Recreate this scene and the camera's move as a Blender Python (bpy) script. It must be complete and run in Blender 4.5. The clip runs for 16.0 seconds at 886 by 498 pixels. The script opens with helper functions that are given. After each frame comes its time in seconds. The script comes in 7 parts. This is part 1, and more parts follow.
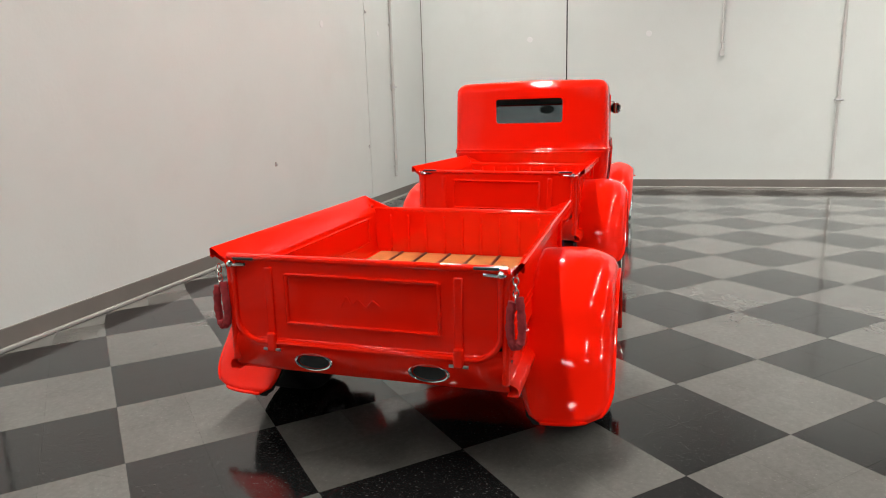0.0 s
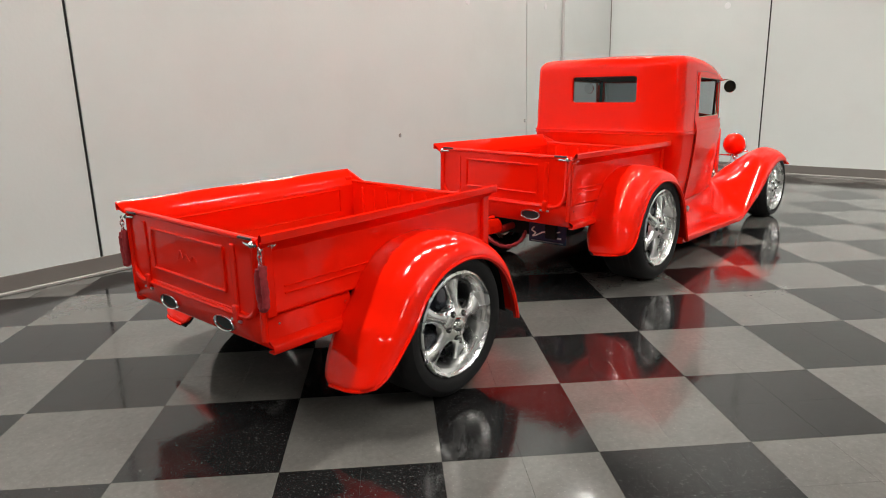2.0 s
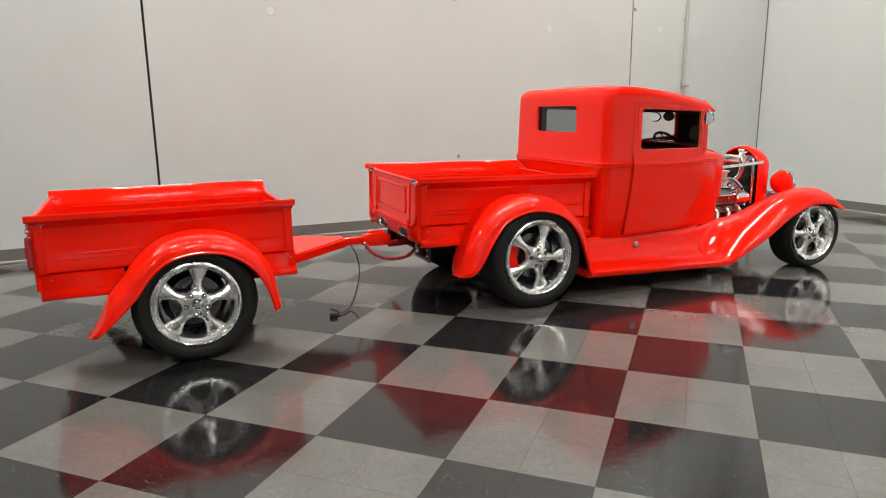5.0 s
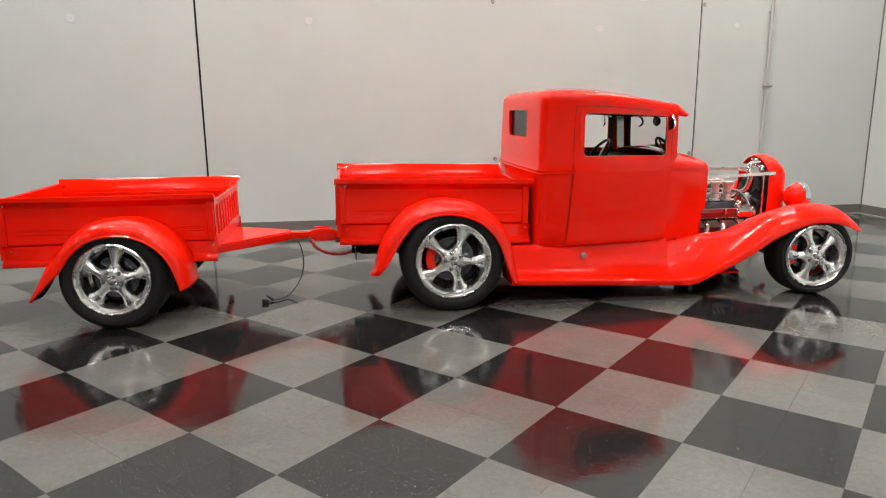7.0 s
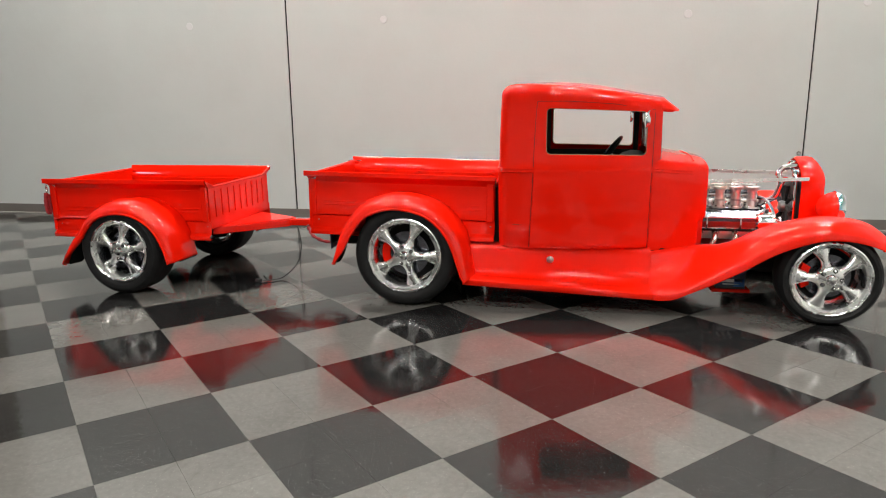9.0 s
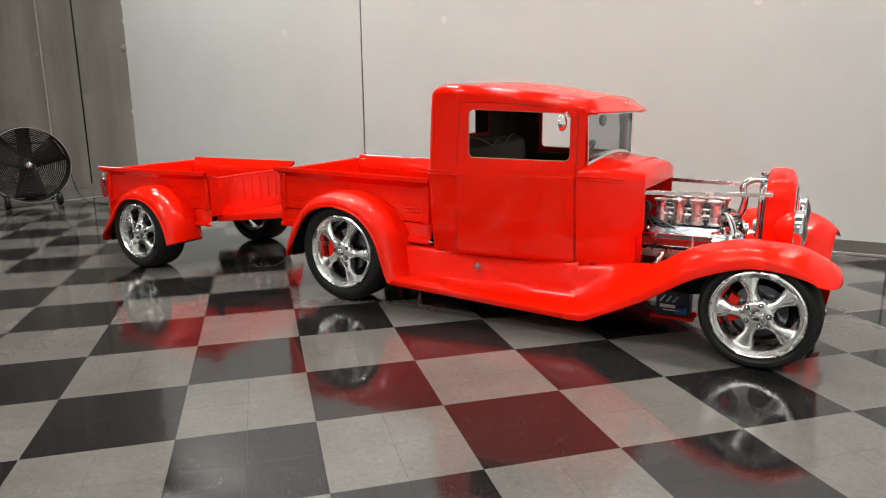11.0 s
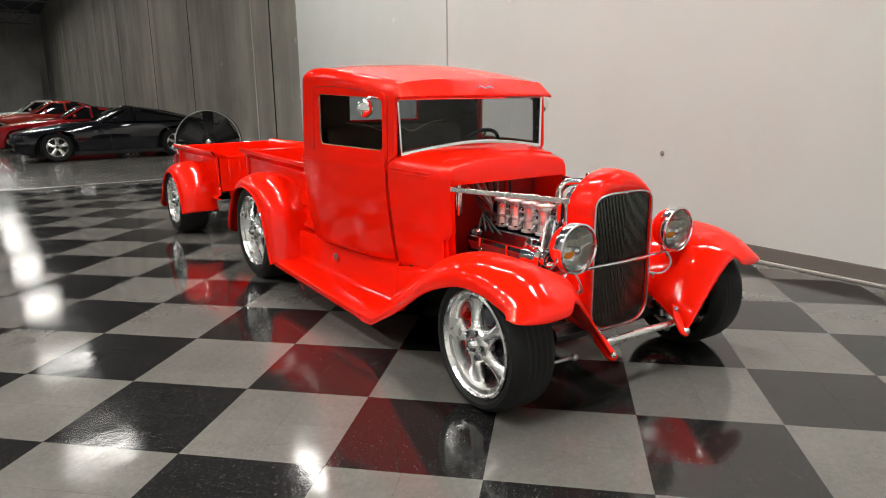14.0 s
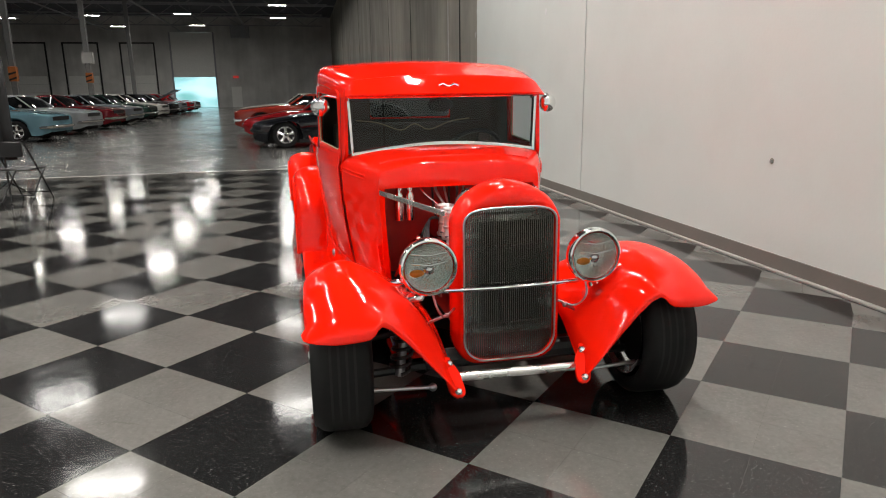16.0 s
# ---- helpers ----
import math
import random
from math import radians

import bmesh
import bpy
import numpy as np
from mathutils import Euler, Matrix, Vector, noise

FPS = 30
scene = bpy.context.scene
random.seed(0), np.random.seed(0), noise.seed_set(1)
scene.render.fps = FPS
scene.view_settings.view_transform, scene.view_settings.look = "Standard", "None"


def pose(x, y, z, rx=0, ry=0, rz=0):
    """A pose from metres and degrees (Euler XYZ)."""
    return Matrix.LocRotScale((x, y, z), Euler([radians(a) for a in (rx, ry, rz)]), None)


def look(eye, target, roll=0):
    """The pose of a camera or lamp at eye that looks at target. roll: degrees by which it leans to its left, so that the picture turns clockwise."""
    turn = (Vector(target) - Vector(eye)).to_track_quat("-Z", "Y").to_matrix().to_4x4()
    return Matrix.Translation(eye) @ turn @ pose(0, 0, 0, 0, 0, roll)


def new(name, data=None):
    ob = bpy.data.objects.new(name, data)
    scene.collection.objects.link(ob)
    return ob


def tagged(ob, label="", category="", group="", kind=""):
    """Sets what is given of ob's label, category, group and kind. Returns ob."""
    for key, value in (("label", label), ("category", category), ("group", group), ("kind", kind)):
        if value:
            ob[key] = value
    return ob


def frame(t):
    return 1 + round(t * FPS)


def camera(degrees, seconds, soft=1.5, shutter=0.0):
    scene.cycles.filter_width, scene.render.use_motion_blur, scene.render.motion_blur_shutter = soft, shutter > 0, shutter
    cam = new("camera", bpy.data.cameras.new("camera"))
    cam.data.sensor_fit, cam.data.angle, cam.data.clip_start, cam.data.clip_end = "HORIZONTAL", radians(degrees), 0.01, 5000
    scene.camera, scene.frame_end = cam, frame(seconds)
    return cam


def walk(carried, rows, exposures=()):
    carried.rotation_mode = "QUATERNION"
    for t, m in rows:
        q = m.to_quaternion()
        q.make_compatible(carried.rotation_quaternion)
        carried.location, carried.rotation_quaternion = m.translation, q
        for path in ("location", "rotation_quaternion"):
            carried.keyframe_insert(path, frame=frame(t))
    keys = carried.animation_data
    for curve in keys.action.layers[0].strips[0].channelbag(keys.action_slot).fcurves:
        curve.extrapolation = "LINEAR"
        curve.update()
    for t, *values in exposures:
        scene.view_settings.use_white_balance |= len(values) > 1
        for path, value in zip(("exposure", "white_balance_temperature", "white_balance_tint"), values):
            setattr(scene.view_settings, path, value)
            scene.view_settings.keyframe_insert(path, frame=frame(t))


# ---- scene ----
cam = camera(67.2, 16.0, soft=1.05)
PATH = [
    (0, (-0.11, 0.059, 1.368), (1.763, 0.625, 0.953), -1.7),
    (0.5, (0.025, -0.351, 1.351), (1.815, 0.425, 0.911), -1.6),
    (1, (0.174, -0.762, 1.363), (1.86, 0.212, 0.904), -1.5),
    (1.5, (0.38, -1.188, 1.385), (1.957, -0.051, 0.913), -1.4),
    (2, (0.599, -1.631, 1.392), (2.069, -0.362, 0.912), -1.4),
    (2.5, (0.847, -2.036, 1.392), (2.214, -0.656, 0.915), -1.3),
    (3, (1.118, -2.409, 1.413), (2.393, -0.945, 0.933), -1.1),
    (3.5, (1.427, -2.819, 1.416), (2.571, -1.247, 0.945), -1.1),
    (4, (1.782, -3.163, 1.42), (2.828, -1.522, 0.958), -1.0),
    (4.2, (1.936, -3.288, 1.419), (2.937, -1.616, 0.97), -1.0),
    (6.3, (3.692, -4.212, 1.41), (4.149, -2.308, 1.002), -0.4),
    (6.5, (3.881, -4.266, 1.409), (4.289, -2.351, 1.0), -0.5),
    (7, (4.359, -4.357, 1.423), (4.626, -2.417, 1.016), -0.5),
    (7.5, (4.826, -4.442, 1.424), (4.932, -2.486, 1.021), -0.4),
    (8, (5.286, -4.451, 1.412), (5.21, -2.493, 1.007), -0.4),
    (8.5, (5.754, -4.405, 1.407), (5.526, -2.46, 1.001), -0.4),
    (8.7, (5.951, -4.374, 1.423), (5.662, -2.438, 1.01), -0.5),
    (10.8, (7.934, -3.692, 1.409), (7.016, -1.964, 0.992), -0.7),
    (11, (8.101, -3.606, 1.418), (7.133, -1.907, 1.0), -0.5),
    (11.5, (8.541, -3.351, 1.411), (7.451, -1.728, 0.989), -0.7),
    (12, (8.914, -3.05, 1.386), (7.704, -1.515, 0.966), -0.6),
    (12.5, (9.263, -2.698, 1.392), (7.957, -1.244, 0.969), -0.6),
    (13, (9.597, -2.332, 1.399), (8.197, -0.968, 0.973), -0.7),
    (13.5, (9.841, -1.923, 1.386), (8.341, -0.674, 0.952), -0.6),
    (14, (10.053, -1.512, 1.379), (8.459, -0.391, 0.931), -0.6),
    (14.5, (10.248, -1.108, 1.392), (8.553, -0.147, 0.942), -0.7),
    (15, (10.374, -0.666, 1.401), (8.597, 0.129, 0.943), -0.8),
    (15.5, (10.482, -0.242, 1.398), (8.638, 0.378, 0.934), -0.8),
    (16, (10.553, 0.127, 1.394), (8.657, 0.565, 0.932), -0.8),
]
# the clip's camera opens up a little towards the dark hall
EXPOSURES = [(0.0, 0.0), (4.2, 0.0), (8.5, -0.02), (12.0, 0.04), (16.0, 0.06)]
walk(cam, [(t, look(eye, target, roll)) for t, eye, target, roll in PATH], EXPOSURES)

# ---- light ----
world = bpy.data.worlds.new("hall_air")
world.use_nodes = True
scene.world = world
world.node_tree.nodes["Background"].inputs[0].default_value = (0.35, 0.45, 0.6, 1)
world.node_tree.nodes["Background"].inputs[1].default_value = 0.006

LAMP_Z = 7.0
LAMP_WATTS = 107.0
LAMP_COLOUR = (1.0, 0.965, 0.905)
# rows of high-bay lamps: the photo bay by the white walls, then the long hall
# each row of the bay: its y, then (x, share of a lamp's light, spread in degrees)
BAY_ROWS = (
    (1.7, ((0.6, 0.92, 140), (2.7, 0.94, 140), (4.8, 0.84, 140), (6.9, 0.78, 140), (9.3, 0.90, 120))),
    (-3.2, ((0.6, 0.18, 120), (2.7, 0.24, 140), (4.8, 0.32, 140), (6.9, 0.42, 120), (9.1, 1.1, 85))),
    # unseen row behind the camera, added to brighten the flank and bright metal
    (-8.0, ((0.6, 1.42, 140), (2.7, 1.48, 140), (4.8, 1.40, 140), (6.9, 1.32, 140), (9.3, 1.05, 120))),
)
HALL_LAMPS = [(x, 0.15) for x in (-7.0, -14.2, -21.8, -30.0, -38.0, -46.0)]
HALL_LAMPS += [(x, -6.6) for x in (-9.2, -17.1, -25.6, -34.4, -43.8, -52.5)]
HALL_LAMPS += [(x, -13.2) for x in (-10.5, -18.5, -27.0, -34.3, -45.5, -54.0)]
HALL_LAMPS += [(x, -19.6) for x in (-12.0, -24.0, -36.0, -48.0)]
HALL_LAMPS += [(-4.1, -4.3)]

# ---- materials ----


def mat(name, rgb, rough=0.5, metal=0.0, coat=0.0, spread=0.0, scale=8.0, bump=0.0, bump_scale=60.0, grime=None, grime_amount=0.0, grime_scale=2.0, ior=1.5, rough_spread=0.0, spec=0.5, streak=0.0, coat_rough=0.02):
    m = bpy.data.materials.new(name)
    m.use_nodes = True
    nt = m.node_tree
    N, L = nt.nodes, nt.links
    b = N["Principled BSDF"]
    b.inputs["Base Color"].default_value = (*rgb, 1)
    b.inputs["Roughness"].default_value = rough
    b.inputs["Metallic"].default_value = metal
    b.inputs["Coat Weight"].default_value = coat
    b.inputs["Coat Roughness"].default_value = coat_rough
    b.inputs["IOR"].default_value = ior
    b.inputs["Specular IOR Level"].default_value = spec
    co = N.new("ShaderNodeTexCoord")
    out = None
    if spread > 0:
        nz = N.new("ShaderNodeTexNoise")
        nz.inputs["Scale"].default_value = scale
        nz.inputs["Detail"].default_value = 6
        L.new(co.outputs["Object"], nz.inputs["Vector"])
        rmp = N.new("ShaderNodeMapRange")
        rmp.inputs[1].default_value, rmp.inputs[2].default_value = 0.25, 0.75
        rmp.inputs[3].default_value, rmp.inputs[4].default_value = 1 - spread, 1 + spread
        L.new(nz.outputs["Fac"], rmp.inputs[0])
        mul = N.new("ShaderNodeVectorMath")
        mul.operation = "SCALE"
        mul.inputs[0].default_value = rgb
        L.new(rmp.outputs[0], mul.inputs["Scale"])
        out = mul.outputs[0]
        L.new(out, b.inputs["Base Color"])
    if grime is not None:
        nz = N.new("ShaderNodeTexNoise")
        nz.inputs["Scale"].default_value = grime_scale
        nz.inputs["Detail"].default_value = 9
        nz.inputs["Roughness"].default_value = 0.65
        L.new(co.outputs["Object"], nz.inputs["Vector"])
        rmp = N.new("ShaderNodeMapRange")
        rmp.inputs[1].default_value, rmp.inputs[2].default_value = 0.5, 0.8
        rmp.inputs[3].default_value, rmp.inputs[4].default_value = 0, grime_amount
        L.new(nz.outputs["Fac"], rmp.inputs[0])
        mix = N.new("ShaderNodeMix")
        mix.data_type = "RGBA"
        mix.inputs[6].default_value = (*rgb, 1)
        mix.inputs[7].default_value = (*grime, 1)
        L.new(rmp.outputs[0], mix.inputs[0])
        if out:
            L.new(out, mix.inputs[6])
        L.new(mix.outputs[2], b.inputs["Base Color"])
    if streak > 0:
        # long vertical runs of lime and water
        stretch = N.new("ShaderNodeMapping")
        stretch.inputs["Scale"].default_value = (0.55, 0.55, 0.05)
        L.new(co.outputs["Object"], stretch.inputs["Vector"])
        nz = N.new("ShaderNodeTexNoise")
        nz.inputs["Scale"].default_value = 1.5
        nz.inputs["Detail"].default_value = 8
        nz.inputs["Roughness"].default_value = 0.62
        L.new(stretch.outputs[0], nz.inputs["Vector"])
        rmp = N.new("ShaderNodeMapRange")
        rmp.inputs[1].default_value, rmp.inputs[2].default_value = 0.3, 0.7
        rmp.inputs[3].default_value, rmp.inputs[4].default_value = 1 - streak, 1 + streak
        L.new(nz.outputs["Fac"], rmp.inputs[0])
        mul = N.new("ShaderNodeVectorMath")
        mul.operation = "SCALE"
        mul.inputs[0].default_value = rgb
        if b.inputs["Base Color"].is_linked:
            L.new(b.inputs["Base Color"].links[0].from_socket, mul.inputs[0])
        L.new(rmp.outputs[0], mul.inputs["Scale"])
        L.new(mul.outputs[0], b.inputs["Base Color"])
    if rough_spread > 0:
        nz = N.new("ShaderNodeTexNoise")
        nz.inputs["Scale"].default_value = scale * 0.7
        nz.inputs["Detail"].default_value = 5
        L.new(co.outputs["Object"], nz.inputs["Vector"])
        rmp = N.new("ShaderNodeMapRange")
        rmp.inputs[1].default_value, rmp.inputs[2].default_value = 0.3, 0.7
        rmp.inputs[3].default_value, rmp.inputs[4].default_value = max(0, rough - rough_spread), rough + rough_spread
        L.new(nz.outputs["Fac"], rmp.inputs[0])
        L.new(rmp.outputs[0], b.inputs["Roughness"])
    if bump > 0:
        nz = N.new("ShaderNodeTexNoise")
        nz.inputs["Scale"].default_value = bump_scale
        nz.inputs["Detail"].default_value = 4
        L.new(co.outputs["Object"], nz.inputs["Vector"])
        bp = N.new("ShaderNodeBump")
        bp.inputs["Strength"].default_value = bump
        bp.inputs["Distance"].default_value = 0.004
        L.new(nz.outputs["Fac"], bp.inputs["Height"])
        L.new(bp.outputs[0], b.inputs["Normal"])
        if coat > 0:
            L.new(bp.outputs[0], b.inputs["Coat Normal"])
    return m


def glow(name, rgb, strength):
    m = bpy.data.materials.new(name)
    m.use_nodes = True
    b = m.node_tree.nodes["Principled BSDF"]
    b.inputs["Base Color"].default_value = (*rgb, 1)
    b.inputs["Emission Color"].default_value = (*rgb, 1)
    b.inputs["Emission Strength"].default_value = strength
    return m


def pane(name, tint, rough=0.0):
    """Thin glass: mostly clear, with a mirror-like share that grows at a slant."""
    m = bpy.data.materials.new(name)
    m.use_nodes = True
    nt = m.node_tree
    N, L = nt.nodes, nt.links
    N.remove(N["Principled BSDF"])
    tr = N.new("ShaderNodeBsdfTransparent")
    tr.inputs[0].default_value = (*tint, 1)
    gl = N.new("ShaderNodeBsdfGlossy")
    gl.inputs["Roughness"].default_value = rough
    fr = N.new("ShaderNodeFresnel")
    fr.inputs[0].default_value = 1.5
    mx = N.new("ShaderNodeMixShader")
    L.new(fr.outputs[0], mx.inputs[0])
    L.new(tr.outputs[0], mx.inputs[1])
    L.new(gl.outputs[0], mx.inputs[2])
    L.new(mx.outputs[0], N["Material Output"].inputs[0])
    return m


def tile_mat(name, rgb, fleck, fleck_amount, light=False):
    """Waxed vinyl tile: flecks, drag marks, scuffs and an uneven wax gloss; each tile differs a little."""
    m = bpy.data.materials.new(name)
    m.use_nodes = True
    nt = m.node_tree
    N, L = nt.nodes, nt.links
    b = N["Principled BSDF"]
    geo = N.new("ShaderNodeNewGeometry")
    info = N.new("ShaderNodeObjectInfo")
    add = N.new("ShaderNodeMath")
    add.operation = "ADD"
    L.new(geo.outputs["Random Per Island"], add.inputs[0])
    L.new(info.outputs["Random"], add.inputs[1])
    rnd = N.new("ShaderNodeMath")
    rnd.operation = "FRACT"
    L.new(add.outputs[0], rnd.inputs[0])
    var = N.new("ShaderNodeMapRange")
    var.inputs[3].default_value, var.inputs[4].default_value = 0.96, 1.04
    L.new(rnd.outputs[0], var.inputs[0])
    base = N.new("ShaderNodeVectorMath")
    base.operation = "SCALE"
    base.inputs[0].default_value = rgb
    L.new(var.outputs[0], base.inputs["Scale"])
    # flecks
    v = N.new("ShaderNodeTexNoise")
    v.inputs["Scale"].default_value = 150
    v.inputs["Detail"].default_value = 2
    v.inputs["Roughness"].default_value = 0.6
    stretch = N.new("ShaderNodeMapping")
    stretch.inputs["Scale"].default_value = (1, 0.45, 1)
    stretch.inputs["Rotation"].default_value = (0, 0, 0.7)
    L.new(geo.outputs["Position"], stretch.inputs["Vector"])
    L.new(stretch.outputs[0], v.inputs["Vector"])
    vr = N.new("ShaderNodeMapRange")
    vr.inputs[1].default_value, vr.inputs[2].default_value = 0.645, 0.69
    vr.inputs[3].default_value, vr.inputs[4].default_value = 0, fleck_amount
    L.new(v.outputs["Fac"], vr.inputs[0])
    mx = N.new("ShaderNodeMix")
    mx.data_type = "RGBA"
    L.new(vr.outputs[0], mx.inputs[0])
    L.new(base.outputs[0], mx.inputs[6])
    mx.inputs[7].default_value = (*fleck, 1)
    # fine mottling, then scuffs and drag marks
    mo = N.new("ShaderNodeTexNoise")
    mo.inputs["Scale"].default_value = 38
    mo.inputs["Detail"].default_value = 7
    mo.inputs["Roughness"].default_value = 0.7
    L.new(geo.outputs["Position"], mo.inputs["Vector"])
    mr = N.new("ShaderNodeMapRange")
    mr.inputs[1].default_value, mr.inputs[2].default_value = 0.3, 0.7
    mr.inputs[3].default_value, mr.inputs[4].default_value = 0.88, 1.12
    L.new(mo.outputs["Fac"], mr.inputs[0])
    mottled = N.new("ShaderNodeVectorMath")
    mottled.operation = "SCALE"
    L.new(mx.outputs[2], mottled.inputs[0])
    L.new(mr.outputs[0], mottled.inputs["Scale"])
    drag = N.new("ShaderNodeMapping")
    drag.inputs["Scale"].default_value = (9.0, 0.9, 1.0)
    drag.inputs["Rotation"].default_value = (0, 0, 0.35)
    warp = N.new("ShaderNodeTexNoise")
    warp.inputs["Scale"].default_value = 0.8
    L.new(geo.outputs["Position"], warp.inputs["Vector"])
    bent = N.new("ShaderNodeVectorMath")
    bent.operation = "MULTIPLY_ADD"
    bent.inputs[1].default_value = (1.6, 1.6, 0)
    L.new(warp.outputs["Color"], bent.inputs[0])
    L.new(geo.outputs["Position"], bent.inputs[2])
    L.new(bent.outputs[0], drag.inputs["Vector"])
    sc = N.new("ShaderNodeTexNoise")
    sc.inputs["Scale"].default_value = 3.2
    sc.inputs["Detail"].default_value = 6
    sc.inputs["Roughness"].default_value = 0.75
    L.new(drag.outputs[0], sc.inputs["Vector"])
    scr = N.new("ShaderNodeMapRange")
    scr.inputs[1].default_value, scr.inputs[2].default_value = 0.60, 0.74
    scr.inputs[3].default_value, scr.inputs[4].default_value = 0.0, 0.45
    L.new(sc.outputs["Fac"], scr.inputs[0])
    scuff = N.new("ShaderNodeMix")
    scuff.data_type = "RGBA"
    scuff.inputs[7].default_value = (0.060, 0.052, 0.044, 1) if light else (0.045, 0.043, 0.041, 1)
    L.new(scr.outputs[0], scuff.inputs[0])
    L.new(mottled.outputs[0], scuff.inputs[6])
    # broad soiling
    s = N.new("ShaderNodeTexNoise")
    s.inputs["Scale"].default_value = 1.7
    s.inputs["Detail"].default_value = 10
    s.inputs["Roughness"].default_value = 0.7
    L.new(geo.outputs["Position"], s.inputs["Vector"])
    sr = N.new("ShaderNodeMapRange")
    sr.inputs[1].default_value, sr.inputs[2].default_value = 0.3, 0.7
    sr.inputs[3].default_value, sr.inputs[4].default_value = 0.84, 1.14
    L.new(s.outputs["Fac"], sr.inputs[0])
    soil = N.new("ShaderNodeVectorMath")
    soil.operation = "SCALE"
    L.new(scuff.outputs[2], soil.inputs[0])
    L.new(sr.outputs[0], soil.inputs["Scale"])
    L.new(soil.outputs[0], b.inputs["Base Color"])
    # wax
    w = N.new("ShaderNodeTexNoise")
    w.inputs["Scale"].default_value = 5
    w.inputs["Detail"].default_value = 8
    L.new(geo.outputs["Position"], w.inputs["Vector"])
    wr = N.new("ShaderNodeMapRange")
    wr.inputs[1].default_value, wr.inputs[2].default_value = 0.3, 0.7
    wr.inputs[3].default_value, wr.inputs[4].default_value = 0.06, 0.14
    L.new(w.outputs["Fac"], wr.inputs[0])
    L.new(wr.outputs[0], b.inputs["Roughness"])
    b.inputs["IOR"].default_value = 1.58
    # slight waviness
    n2 = N.new("ShaderNodeTexNoise")
    n2.inputs["Scale"].default_value = 9
    n2.inputs["Detail"].default_value = 3
    L.new(geo.outputs["Position"], n2.inputs["Vector"])
    bp = N.new("ShaderNodeBump")
    bp.inputs["Strength"].default_value = 0.10
    bp.inputs["Distance"].default_value = 0.006
    n3 = N.new("ShaderNodeTexNoise")
    n3.inputs["Scale"].default_value = 170
    n3.inputs["Detail"].default_value = 2
    L.new(geo.outputs["Position"], n3.inputs["Vector"])
    peel = N.new("ShaderNodeMath")
    peel.operation = "MULTIPLY_ADD"
    peel.inputs[1].default_value = 0.05
    L.new(n3.outputs["Fac"], peel.inputs[0])
    L.new(n2.outputs["Fac"], peel.inputs[2])
    L.new(peel.outputs[0], bp.inputs["Height"])
    L.new(bp.outputs[0], b.inputs["Normal"])
    return m


RED = mat("red_paint", (0.91, 0.011, 0.002), rough=0.5, coat=0.8, spec=0.0, coat_rough=0.052, bump=0.30, bump_scale=16)
# darker red for recessed parts: their shade is put into the colour
RED_SHADED = mat("red_in_shade", (0.34, 0.010, 0.007), rough=0.35, spread=0.12)
CHROME = mat("chrome", (0.86, 0.86, 0.86), rough=0.09, metal=1.0)
ALU = mat("polished_aluminium", (0.93, 0.93, 0.92), rough=0.26, metal=1.0, rough_spread=0.07, scale=14)
STEEL = mat("brushed_steel", (0.55, 0.55, 0.56), rough=0.32, metal=1.0, spread=0.1)
RUBBER = mat("tyre_rubber", (0.009, 0.009, 0.0093), rough=0.6, spec=0.3, spread=0.2, scale=20, bump=0.15, bump_scale=90)
BLACK = mat("black_enamel", (0.012, 0.012, 0.013), rough=0.35, spread=0.1)
MATT_BLACK = mat("matt_black", (0.015, 0.015, 0.016), rough=0.75, spread=0.2)
UNDER = mat("underbody_black", (0.008, 0.0075, 0.0075), rough=0.8, spec=0.2, spread=0.3)
HOSE = mat("black_hose", (0.02, 0.02, 0.022), rough=0.5)
SLEEVE = mat("dark_red_sleeve", (0.34, 0.022, 0.028), rough=0.7, spread=0.3, scale=60, bump=0.3)
WOOD = mat("varnished_wood", (0.50, 0.24, 0.07), rough=0.3, coat=0.6, spread=0.25, scale=12)
TAN = mat("tan_upholstery", (0.40, 0.30, 0.17), rough=0.7, spread=0.15)
DARK_TRIM = mat("dark_brown_upholstery", (0.060, 0.036, 0.020), rough=0.6, spread=0.2)
GLASS = pane("window_glass", (0.48, 0.51, 0.52))
REAR_GLASS = pane("rear_window_glass", (0.30, 0.33, 0.35))
CLEAR = pane("clear_glass", (0.92, 0.93, 0.92))
MIRROR = mat("mirror_glass", (0.85, 0.86, 0.87), rough=0.02, metal=1.0)
AMBER = mat("amber_lens", (0.85, 0.26, 0.03), rough=0.2)
REFLECTOR = mat("lamp_reflector", (0.80, 0.82, 0.79), rough=0.2, metal=0.95, bump=0.6, bump_scale=70)
PLATE_BLUE = mat("plate_navy", (0.012, 0.018, 0.06), rough=0.4)
WHITE_INK = mat("white_ink", (0.75, 0.75, 0.75), rough=0.5)
CORE = mat("radiator_core", (0.035, 0.036, 0.036), rough=0.5, metal=0.4)
CAST = mat("satin_cast_metal", (0.86, 0.85, 0.83), rough=0.33, metal=1.0, spread=0.18, scale=30, rough_spread=0.08)
DARK_CAST = mat("smoked_cast_metal", (0.17, 0.175, 0.20), rough=0.18, metal=1.0, spread=0.2, scale=25)
GRILLE_BAR = mat("grille_steel", (0.21, 0.21, 0.195), rough=0.25, metal=1.0)
CABLE = mat("black_cable", (0.02, 0.02, 0.02), rough=0.5)
HEADER = mat("header_pipe", (0.70, 0.62, 0.52), rough=0.2, metal=1.0, spread=0.12, scale=15)
BLUE_LABEL = mat("battery_blue", (0.02, 0.12, 0.42), rough=0.35)
